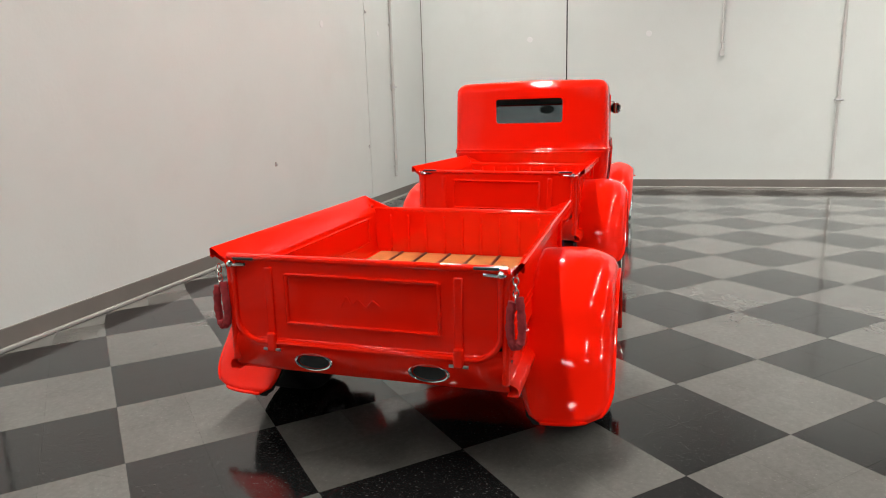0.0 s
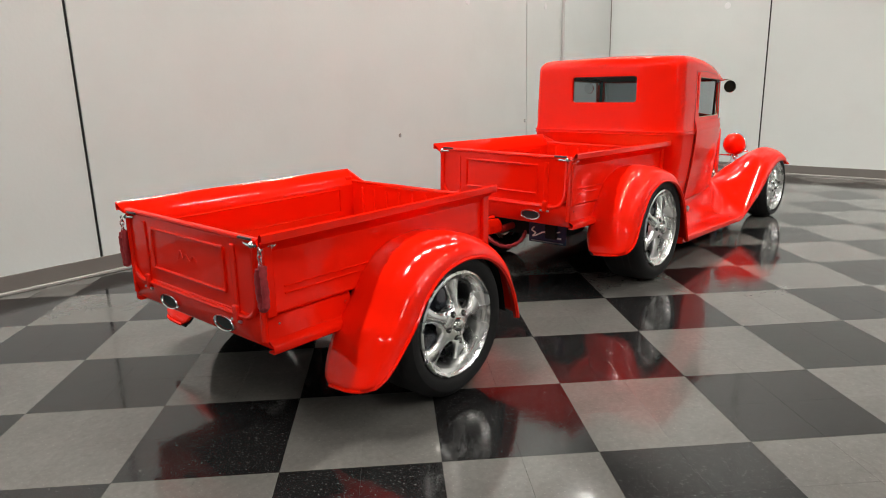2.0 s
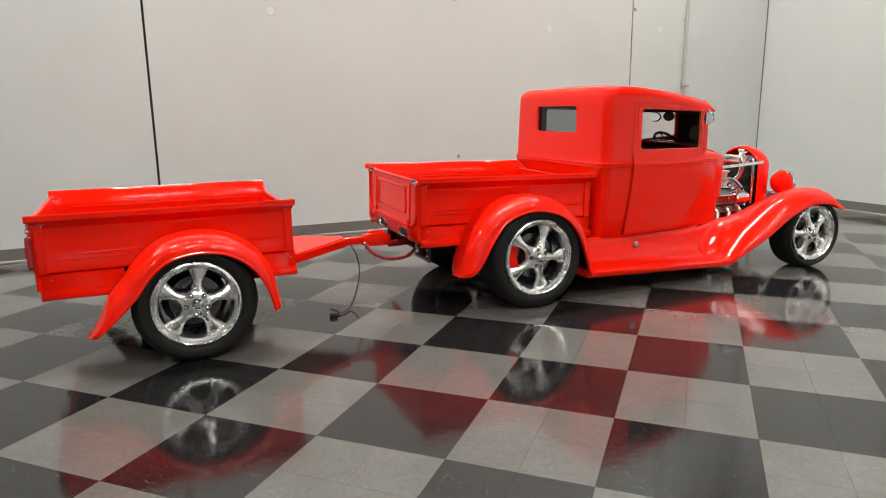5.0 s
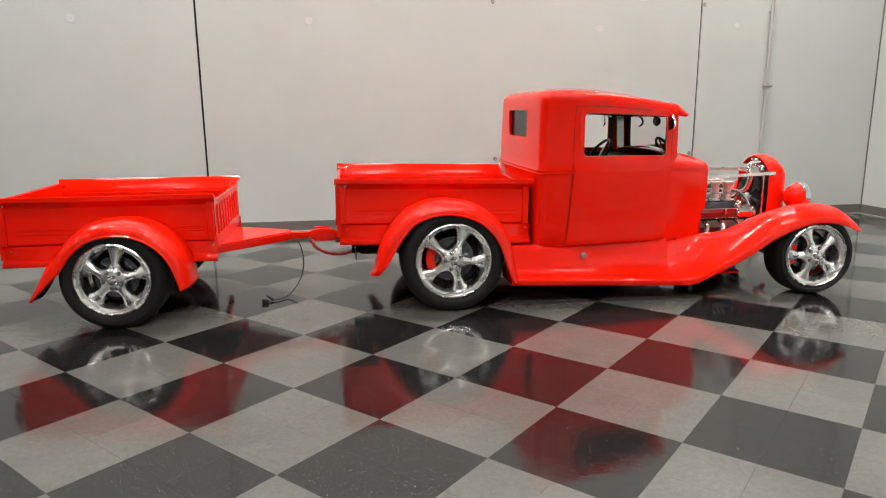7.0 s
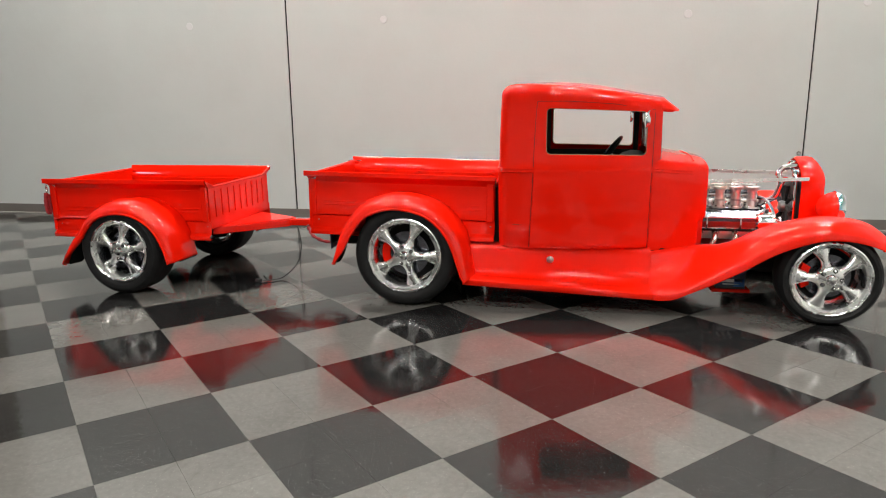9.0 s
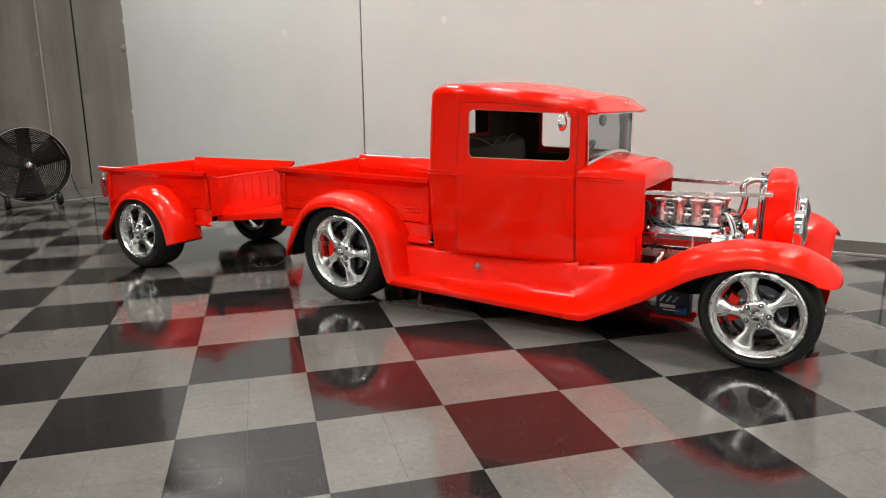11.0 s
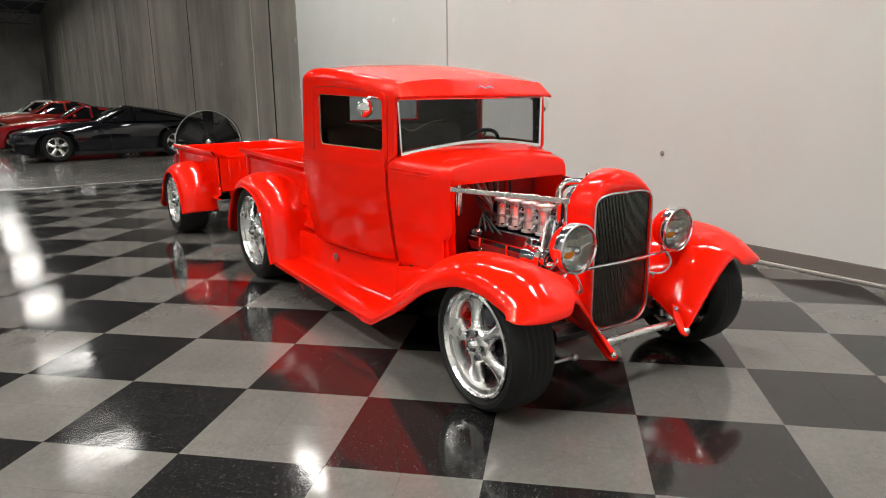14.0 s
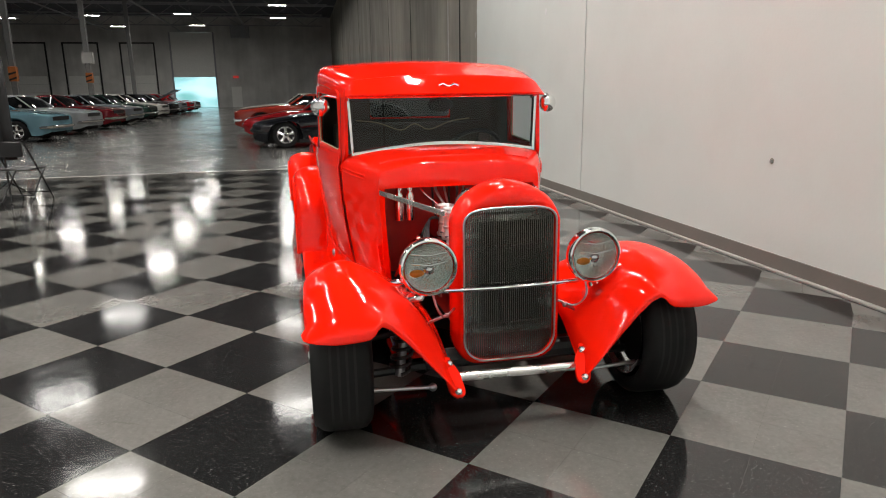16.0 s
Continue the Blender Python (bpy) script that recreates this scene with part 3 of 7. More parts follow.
def pickup_bed(parent, x0, x1, dz, lettered=False):
    """The steel pick-up box: floor, flared sides, front panel, tailgate, rear pan. dz lifts it."""
    H = 0.515

    def bar(name, bm, m=RED, label="", th=0.0, bev=0.0, ang=35):
        return part(name, bm, m, parent, label, ang, th, -1, bev)

    floor = bar("bed_floor", boxes((x0 + 0.02, x1 - 0.01, CY - H, CY + H, 0.535 + dz, 0.55 + dz)), UNDER, "dark bed floor")
    for k in range(7):
        y = CY - 0.42 + 0.14 * k
        part("plank", boxes((x0 + 0.03, x1 - 0.02, y - 0.062, y + 0.062, 0.551 + dz, 0.563 + dz)), WOOD, floor, "varnished oak plank", bevel=0.002)
        if k < 6:
            part("metal_strip", boxes((x0 + 0.03, x1 - 0.02, y + 0.0625, y + 0.0775, 0.551 + dz, 0.568 + dz)), BLACK, floor, bevel=0.003)
    for s in (-1, 1):
        # inner and outer skin with the slanted top rail
        prof = [(H - 0.03, 0.55), (H - 0.012, 0.565), (H - 0.006, 0.62), (H - 0.006, 0.78), (H - 0.002, 0.80), (H + 0.055, 0.868), (H + 0.066, 0.876), (H + 0.072, 0.871), (H + 0.072, 0.842), (H + 0.066, 0.836), (H + 0.058, 0.846), (H + 0.022, 0.806), (H + 0.012, 0.79), (H + 0.010, 0.70), (H + 0.011, 0.60), (H + 0.016, 0.566), (H + 0.022, 0.550), (H + 0.019, 0.541), (H + 0.002, 0.541)]
        rows = []
        for f in [k / 24 for k in range(25)]:
            row = []
            for i, (h, z) in enumerate(prof):
                x = x0 + (x1 - x0) * f
                if 5 <= i <= 10:
                    x = x0 - 0.030 + (x1 - x0 + 0.046) * f
                row.append((x, h, z + dz))
            rows.append(row)
        side = bar("side_panel", loft(bmesh.new(), mirror_h(s, rows), cap0=False), RED, "red steel bed side with flared rail", ang=30)
        # pressed frame on the outside
        bm = bmesh.new()
        y = CY + s * (H + 0.012)
        for z in (0.612, 0.640):
            bead(bm, [(x0 + 0.10, y - s * 0.001, z + dz), (x0 + 0.12, y, z + dz), (x1 - 0.10, y, z + dz), (x1 - 0.08, y - s * 0.001, z + dz)], 0.0045)
        part("pressed_rim", bm, RED, side)
        bm = bmesh.new()
        y = CY + s * (H - 0.008)
        for z in (0.63, 0.765):
            bead(bm, [(x0 + 0.10, y, z + dz), (x1 - 0.12, y, z + dz)], 0.005)
        bead(bm, [(x1 - 0.12, y, 0.63 + dz), (x1 - 0.12, y, 0.765 + dz)], 0.005)
        part("pressed_rim", bm, RED, side)
        part("corner_post", tube(bmesh.new(), [(x0 - 0.004, CY + s * (H + 0.008), 0.44 + dz), (x0 - 0.004, CY + s * (H + 0.008), 0.80 + dz), (x0 - 0.002, CY + s * (H + 0.022), 0.828 + dz)], 0.014, 10), RED, side)
        # stake pockets at both ends
        for x, w in ((x0 + 0.0, 0.045), (x1 - 0.05, 0.05)):
            part("stake_pocket", boxes((x, x + w, *sorted((CY + s * (H + 0.008), CY + s * (H + 0.030))), 0.535 + dz, 0.835 + dz)), RED, side, bevel=0.006)
        # lower apron under the side, in two pieces before and behind the wheel
        for a, b in ((x0 + 0.005, x0 + 0.43), (x1 - 0.34, x1 + 0.012)):
            rows = [[(x, h, z + dz) for h, z in ((H + 0.004, 0.537), (H + 0.010, 0.531), (H + 0.013, 0.525), (H + 0.014, 0.452), (H + 0.017, 0.441), (H + 0.024, 0.436), (H + 0.043, 0.428), (H + 0.049, 0.421), (H + 0.051, 0.412), (H + 0.051, 0.396), (H + 0.046, 0.390), (H + 0.01, 0.390))] for x in (a, (a + b) / 2, b)]
            bar("lower_apron", loft(bmesh.new(), mirror_h(s, rows)), RED, "red lower apron of the bed", th=0.006)
            for x in (a + 0.055, b - 0.03):
                bar("bolt", lathe(bmesh.new(), [(0.0, s * 0.007), (0.005, s * 0.006), (0.007, s * 0.002), (0.007, 0.0)], 10, "y", (x, CY + s * (H + 0.012), 0.498 + dz)), CHROME, "small bright bolt")
    # front panel, ribbed
    front = bar("front_panel", boxes((x1 - 0.012, x1 + 0.004, CY - H + 0.003, CY + H - 0.003, 0.47 + dz, 0.80 + dz)), RED, "ribbed red front panel of the bed", bev=0.004)
    for k in range(9):
        y = CY - 0.42 + 0.105 * k
        part("rib", boxes((x1 - 0.020, x1 + 0.012, y - 0.008, y + 0.008, 0.56 + dz, 0.775 + dz)), RED, front, bevel=0.006)
    part("top_roll", tube(bmesh.new(), [(x1 - 0.004, CY - H, 0.805 + dz), (x1 - 0.004, CY + H, 0.805 + dz)], 0.011, 10), RED, front)
    # slanted gusset from the rail to the front panel
    for s in (-1, 1):
        bm = bmesh.new()
        rows = [[(x, CY + s * (H - 0.004), 0.80 + dz), (x + 0.012, CY + s * (H + 0.060), 0.87 + dz), (x, CY + s * (H - 0.12), 0.80 + dz)] for x in (x1 - 0.006, x1 + 0.006)]
        loft(bm, rows, ring=True, cap0=True, cap1=True)
        bar("corner_gusset", bm, RED)
    # rear pan
    rows = [[(x, CY + h, z + dz) for x, z in ((x0 + 0.012, 0.545), (x0 - 0.002, 0.53), (x0 - 0.004, 0.50), (x0 + 0.012, 0.425), (x0 + 0.03, 0.408), (x0 + 0.06, 0.405))] for h in (-0.528, -0.3, 0, 0.3, 0.528)]
    bar("rear_pan", loft(bmesh.new(), rows), RED, "red rear roll pan", th=0.012)
    # tailgate with rounded lower corners
    gate_w, g0, g1 = 2 * H - 0.012, 0.515 + dz, 0.838 + dz
    r = 0.10
    n = 10
    out = [(-gate_w / 2, g1)]
    out += [(-gate_w / 2 + r - r * math.cos(radians(90 * k / n)), g0 + r - r * math.sin(radians(90 * k / n))) for k in range(n + 1)]
    out += [(gate_w / 2 - r + r * math.sin(radians(90 * k / n)), g0 + r - r * math.cos(radians(90 * k / n))) for k in range(n + 1)]
    out += [(gate_w / 2, g1)]
    bm = bmesh.new()
    gx = x0 - 0.010
    loft(bm, [[(gx, CY + a, b) for a, b in out], [(gx + 0.018, CY + a, b) for a, b in out]], ring=True, cap0=True, cap1=True)
    gate = bar("tailgate", bm, RED, "red steel tailgate with pressed panel", bev=0.003)
    bm = bmesh.new()
    tube(bm, [(gx - 0.004, CY + a * 0.992, b + (0.004 if 0 < i < len(out) - 1 else 0)) for i, (a, b) in enumerate(out)], 0.011, 8)
    part("rolled_edge", bm, RED, gate)
    part("rolled_edge", tube(bmesh.new(), [(gx + 0.006, CY - gate_w / 2 - 0.02, g1 + 0.002), (gx + 0.006, CY + gate_w / 2 + 0.02, g1 + 0.002)], 0.013, 10), RED, gate)
    bm = bmesh.new()
    y0, y1, z0, z1 = CY - 0.29, CY + 0.29, g0 + 0.085, g1 - 0.055
    for a, b in (((y0, z0), (y1, z0)), ((y1, z0), (y1, z1)), ((y1, z1), (y0, z1)), ((y0, z1), (y0, z0))):
        bead(bm, [(gx - 0.002, a[0], a[1]), (gx - 0.002, b[0], b[1])], 0.008)
    part("pressed_rim", bm, RED, gate)
    if lettered:
        # a faint script emblem, kept as plain strokes in the same red
        bm = bmesh.new()
        bead(bm, spline([(gx - 0.001, CY + 0.075, z0 + 0.075), (gx - 0.001, CY + 0.055, z0 + 0.115), (gx - 0.001, CY + 0.035, z0 + 0.085), (gx - 0.001, CY + 0.01, z0 + 0.105), (gx - 0.001, CY - 0.02, z0 + 0.08), (gx - 0.001, CY - 0.045, z0 + 0.105), (gx - 0.001, CY - 0.075, z0 + 0.085)], 30), 0.0022)
        part("emblem", bm, RED, gate)
    for k, y in enumerate((CY - 0.36, CY + 0.36)):
        part("hinge_strap", boxes((gx - 0.008, gx + 0.004, y - 0.016, y + 0.016, g0 + 0.01, g1 - 0.03)), RED, gate, bevel=0.005)
        hinge = part("hinge", boxes((gx - 0.020, gx, y - 0.019, y + 0.019, g0 - 0.028, g0 + 0.045)), RED, gate, bevel=0.008)
        part("hinge_pin", tube(bmesh.new(), [(gx - 0.012, y - 0.034, g0 - 0.020), (gx - 0.012, y + 0.034, g0 - 0.020)], 0.006, 8), STEEL, hinge)
    # oval exhaust tips in the pan
    for y in (CY - 0.250, CY + 0.196):
        z = 0.458 + dz
        prof = [(0.054, 0.060), (0.056, 0.004), (0.059, -0.003), (0.064, -0.005), (0.069, -0.001), (0.070, 0.03)]
        rows = []
        for k in range(32):
            a = 2 * math.pi * k / 32
            rows.append([(x0 - 0.0165 + t, y + (rr + 0.008) * math.cos(a), z + rr * 0.50 * math.sin(a)) for rr, t in prof])
        bm = bmesh.new()
        loft(bm, rows + [rows[0]])
        tip = bar("exhaust_tip", bm, CHROME, "oval chrome exhaust tip")
        bm = bmesh.new()
        bm.faces.new([bm.verts.new((x0 - 0.0115, y + 0.061 * math.cos(2 * math.pi * k / 24), z + 0.027 * math.sin(2 * math.pi * k / 24))) for k in range(24)])
        part("dark_bore", bm, SEAM, tip)
    return gate


def latch_and_chain(parent, x, side, zt, chained):
    """Chrome tailgate latch; on the trailer a doubled safety chain in a red sleeve hangs from it."""
    y = CY + side * 0.50
    lt = part("tailgate_latch", tube(bmesh.new(), [(x - 0.012, y - side * 0.05, zt), (x - 0.02, y - side * 0.02, zt), (x - 0.02, y + side * 0.02, zt - 0.004)], 0.007, 8), CHROME, parent, "chrome tailgate latch")
    part("latch_plate", boxes((x - 0.006, x + 0.05, *sorted((y + side * 0.035, y + side * 0.045)), zt - 0.022, zt + 0.014)), CHROME, lt, bevel=0.004)
    part("latch_rod", tube(bmesh.new(), [(x - 0.02, y + side * 0.02, zt), (x + 0.03, y + side * 0.05, zt - 0.004)], 0.007, 8), CHROME, lt)
    part("latch_knob", ball(bmesh.new(), (x - 0.02, y + side * 0.01, zt + 0.002), 0.014), CHROME, lt)
    part("latch_bar", boxes((x - 0.022, x - 0.006, *sorted((y + side * 0.004, y - side * 0.085)), zt + 0.016, zt + 0.026)), BLACK, lt, "worn dark latch bar", bevel=0.003)
    part("latch_eye", tube(bmesh.new(), [(x + 0.045 + 0.012 * math.cos(a), y + side * 0.049, zt + 0.004 + 0.012 * math.sin(a)) for a in (2 * math.pi * q / 14 for q in range(15))], 0.005, 6, False), CHROME, lt)
    if not chained:
        return
    yc = y + side * 0.058
    for k in range(5):
        z = zt - 0.016 - 0.020 * k
        ring = [(x - 0.022 + (0.009 * math.cos(a) if k % 2 else 0), yc + (0 if k % 2 else 0.009 * math.cos(a)), z + 0.015 * math.sin(a)) for a in (2 * math.pi * q / 10 for q in range(11))]
        part("chain_link", tube(bmesh.new(), ring, 0.0028, 6, caps=False), CHROME, lt)
    pts = spline([(x - 0.020, yc - 0.010, zt - 0.070), (x - 0.026, yc - 0.018, zt - 0.12), (x - 0.024, yc - 0.020, zt - 0.19), (x - 0.024, yc - 0.011, zt - 0.232), (x - 0.024, yc + 0.009, zt - 0.236), (x - 0.022, yc + 0.020, zt - 0.195), (x - 0.026, yc + 0.018, zt - 0.13), (x - 0.022, yc + 0.012, zt - 0.085)], 40)
    part("chain_sleeve", tube(bmesh.new(), pts, [0.0145 + 0.0016 * math.sin(i * 2.1) + 0.0010 * math.sin(i * 0.9) for i in range(len(pts))], 10), SLEEVE, lt, "dark red fabric chain sleeve")


# ---- the pickup truck ----
truck = thing("pickup_truck", "glossy red hot-rod pickup with chopped cab and exposed chrome engine", "pickup truck", at=pose(0, 0, 0))

# cab plan: half width of the body along its length
CAB_SIDE = spline([(5.70, 0.662, 0), (5.90, 0.676, 0), (6.10, 0.674, 0), (6.30, 0.662, 0), (6.50, 0.640, 0), (6.70, 0.606, 0), (6.90, 0.552, 0), (7.03, 0.497, 0), (7.16, 0.428, 0)], 64)
CAB_POLY = np.polyfit([p.x - 6.4 for p in CAB_SIDE], [p.y for p in CAB_SIDE], 5)


def cab_half(x):
    return float(np.polyval(CAB_POLY, min(7.16, max(5.70, x)) - 6.4))


def tuck(z):
    """How far the cab's flank leans in towards its foot."""
    return 0.060 * max(0.0, (0.95 - z) / 0.535) ** 1.5


def roof_drop(x):
    return 0.112 * max(0.0, (x - 5.92) / 0.92) ** 1.45


CC = CY + 0.012
CAB_BACK, CAB_FRONT, CAB_LOW = 5.714, 6.815, 0.415


def cab_plan(inset=0.0, front=CAB_FRONT, n=8):
    """The U-shaped plan from the near door pillar round the back to the far one: (x, h) with h signed."""
    r = 0.070 + inset * 0.4
    xs = [front, 6.76, 6.72, 6.69, 6.55, 6.40, 6.25, 6.10, 6.06, 6.03, 5.965, 5.92]
    back = CAB_BACK + inset
    xs = [max(x, back + r + 0.006 * (len(xs) - k)) for k, x in enumerate(xs)]
    side = [(x, cab_half(x) - inset) for x in xs]
    w = cab_half(back + r) - inset
    arc = [(back + r - r * math.sin(radians(90 * k / n)), w - r + r * math.cos(radians(90 * k / n))) for k in range(n + 1)]
    half = side + arc
    mid = [(back - 0.012 * (1 - (h / (w - r)) ** 2), h) for h in (0.42, 0.29, 0.15)]
    near = [(x, -h) for x, h in half + mid]
    far = [(x, h) for x, h in reversed(half + mid)]
    return near + [(back - 0.012, 0.0)] + far


def cab_levels():
    low = [CAB_LOW, 0.42, 0.60, 0.80, 0.955, 0.968, 0.985, 0.995, 1.01, 1.055, 1.09, 1.215, 1.30, 1.38, 1.425, 1.480]
    ins = [0.008, 0.002, 0.0, 0.0, 0.0, -0.003, -0.003, 0.0, 0.004, 0.006, 0.006, 0.009, 0.012, 0.014, 0.016, 0.018]
    slope = [0.0] * 12 + [0.12, 0.35, 0.52, 1.0]
    lv = [(z, i, s) for z, i, s in zip(low, ins, slope)]
    for k in range(1, 7):
        a = radians(15 * k)
        lv.append((1.480 + 0.084 * math.sin(a), 0.018 + 0.080 * (1 - math.cos(a)), 1.0))
    return lv


plan0 = cab_plan()
levels = cab_levels()
rows = [[(x, CC + h - math.copysign(tuck(z) * min(1.0, abs(h) / 0.6), h), z - slope * roof_drop(x)) for x, h in cab_plan(inset, CAB_FRONT if z > 1.03 else 6.764)] for z, inset, slope in levels]


def cab_hole(i, j):
    z0, z1 = levels[i][0], levels[i + 1][0]
    a, b = plan0[j], plan0[j + 1]
    zm = (z0 + z1) / 2
    xm, hm = (a[0] + b[0]) / 2, (a[1] + b[1]) / 2
    if 1.055 < zm < 1.425 and 6.03 < xm < 6.72:
        return True
    if 1.215 < zm < 1.425 and xm < 5.78 and abs(hm) < 0.29:
        return True
    return False


cab = part("cab", loft(bmesh.new(), rows, hole=cab_hole), RED, truck, "glossy red chopped steel cab", angle=50, thick=0.022, crisp=True)

lining = [[(x, CC + h, z - slope * roof_drop(x) - 0.012) for x, h in cab_plan(inset + 0.034, 6.76)] for z, inset, slope in levels[2:-4]]
part("cab_lining", loft(bmesh.new(), lining, hole=lambda i, j: cab_hole(i + 2, j)), DARK_TRIM, cab, "dark brown cab lining", angle=60)

# the roof skin, crowned, between the two upper edges
edge = rows[-1]
m = len(edge) // 2
rws = []
for j in range(m + 1):
    p, q = Vector(edge[j]), Vector(edge[-1 - j])
    g = 1 - (1 - min(1.0, max(0.0, (p.x - 5.83) / 0.50))) ** 2.2
    rws.append([p.lerp(q, k / 16) + Vector((0, 0, 0.040 * g * (1 - (k / 8 - 1) ** 2) * (1 - 0.4 * smoothstep(6.3, 6.8, p.x)))) for k in range(17)])
roof_front = rws[0]
bm = loft(bmesh.new(), rws)
bmesh.ops.remove_doubles(bm, verts=bm.verts, dist=1e-4)
part("roof", bm, RED, cab, "smooth filled red roof", angle=60)

# door skins stand a little proud, with the shut lines round them
for s in (-1, 1):
    xs = [5.968] + [5.970 + 0.784 * k / 28 for k in range(29)] + [6.756]
    rws = []
    for z, inset in ((0.428, 0.002), *[(0.436 + 0.03 * k, -0.003) for k in range(17)], (0.953, -0.003), (0.966, -0.006), (0.987, -0.006), (0.998, -0.003), (1.01, 0.001), (1.048, 0.002)):
        rws.append([(x - 0.026 * max(0.0, 1 - (z - 0.428) / 0.5) * max(0.0, 1 - (x - 5.97) / 0.3), cab_half(x) - inset - tuck(z) - (0.005 if i in (0, 30) else 0.0), z) for i, x in enumerate(xs)])
    door = part("door", loft(bmesh.new(), mirror_h(s, rws)), RED, cab, "red door with a belt moulding", angle=50)
    # shut lines
    bm = bmesh.new()
    for pts in ([(5.962 - 0.026, 0.425), (5.942, 0.55), (5.95, 0.70), (5.962, 0.93), (5.966, 1.10), (5.974, 1.30), (5.984, 1.44)], [(6.758, 0.425), (6.758, 0.55), (6.758, 0.70), (6.758, 0.93), (6.762, 1.06), (6.764, 1.2), (6.766, 1.36)], [(5.984, 1.444), (6.2, 1.442), (6.5, 1.42), (6.766, 1.378)]):
        tube(bm, [(x, CC + s * (cab_half(x) - tuck(z) + 0.001 - (0.004 + (z - 1.01) * 0.03 if z > 1.0 else 0.0)), z) for x, z in pts], 0.0016, 5)
    part("shut_line", bm, SEAM, cab)

# two fine beads frame the belt line all round
for z in (0.966, 0.989):
    part("belt_moulding", tube(bmesh.new(), [(x, CC + h, z) for x, h in cab_plan(-0.0045, 6.764)], 0.0046, 6), RED, cab)

# window surrounds with rounded corners
def surround(bm, outer, inner, place, k=1.0):
    """A raised frame between two outlines; place(a, b, lift) gives the point."""
    rws = [[place(a, b, -0.006) for a, b in outer], [place(a, b, 0.010 * k) for a, b in outer], [place(a, b, 0.012 * k) for a, b in [((o[0] + i[0]) / 2, (o[1] + i[1]) / 2) for o, i in zip(outer, inner)]], [place(a, b, 0.006 * k) for a, b in inner], [place(a, b, -0.006 - 0.024 * k) for a, b in inner]]
    return loft(bm, rws, ring=True)


for s in (-1, 1):
    def on_side(a, b, lift):
        # leans forward-down along the dropping roof
        x = a
        z = b - 0.030 * max(0.0, (x - 6.04)) / 0.67 * (0.35 + 0.65 * (b - 1.07) / 0.33)
        return (x, CC + s * (cab_half(x) - 0.009 + lift), z)
    outer = rounded(0.745, 0.392, 0.05, 6, 6.383, 1.240)
    inner = rounded(0.672, 0.314, 0.035, 6, 6.384, 1.243)
    fr = part("window_frame", surround(bmesh.new(), outer, inner, on_side, 0.25), RED, cab, "red window surround", angle=60)
    bm = bmesh.new()
    tube(bm, [on_side(a, b, -0.008) for a, b in inner] + [on_side(*inner[0], -0.008)], 0.0045, 6, False)
    part("window_seal", bm, TAN, fr, "tan window channel")


def on_back(a, b, lift):
    return (CAB_BACK - 0.012 * (1 - (a / 0.53) ** 2) + 0.013 - lift, CC + a, b)


outer = rounded(0.608, 0.238, 0.032, 5, 0.0, 1.318)
inner = rounded(0.575, 0.205, 0.026, 5, 0.0, 1.318)
fr = part("rear_window_frame", surround(bmesh.new(), outer, inner, on_back, 0.3), RED, cab, "red rear window surround", angle=60)
bm = bmesh.new()
bm.faces.new([bm.verts.new(on_back(a, b, -0.022)) for a, b in inner])
g = part("rear_window", bm, REAR_GLASS, fr, "small tinted rear window")
g.visible_shadow = False
# fill between the square openings and the rounded surrounds is hidden by them; inner linings
part("roof_lining", loft(bmesh.new(), [[(x, CC + h * 0.93, 1.475 - roof_drop(x)) for h in (-0.57, -0.2, 0.2, 0.57)] for x in (5.80, 6.1, 6.4, 6.78)]), DARK_TRIM, cab)

# sun visor
brow = [Vector(r[0]) for r in rows[-7:]] + [Vector(p) for p in roof_front[1:-1]] + [Vector(r[-1]) for r in reversed(rows[-7:])]
rws = []
for p in brow:
    h = p.y - CC
    bow = 0.035 * max(0.0, 1 - (h / 0.56) ** 2)
    zt = 1.372 + (p.z - 1.378) * 0.10
    tip = 6.918 + bow - 0.035 * smoothstep(0.50, 0.556, abs(h))
    rws.append([(x, CC + h * k, z) for x, k, z in ((6.78, 0.99, p.z - 0.010), (6.80, 1.003, p.z + 0.003), (6.828, 1.006, p.z + 0.001), (6.85 + bow * 0.6, 1.008, p.z + (zt - p.z) * 0.28), (tip, 1.012, zt), (tip - 0.002, 1.012, zt - 0.010), (6.835, 1.0, min(1.366, zt - 0.008)), (6.80, 0.985, min(1.38, zt)))])
visor = part("sun_visor", loft(bmesh.new(), rws, cap0=True, cap1=True), RED, cab, "red steel sun visor", angle=30)
# a small bright script badge becomes a plain chrome oval bar
bm = bmesh.new()
tube(bm, spline([(6.912, CC - 0.055, 1.420), (6.909, CC - 0.03, 1.430), (6.917, CC, 1.417), (6.911, CC + 0.03, 1.428), (6.914, CC + 0.055, 1.419)], 16), 0.006, 6)
part("badge", bm, CHROME, visor, "small chrome script badge")

# windscreen with a grey rubber and steel rim
def screen(a, b, lift):
    x = 6.812 - (b - 1.06) * 0.02 + 0.028 * (1 - (a / 0.55) ** 2) + lift
    return (x, CC + a, b)


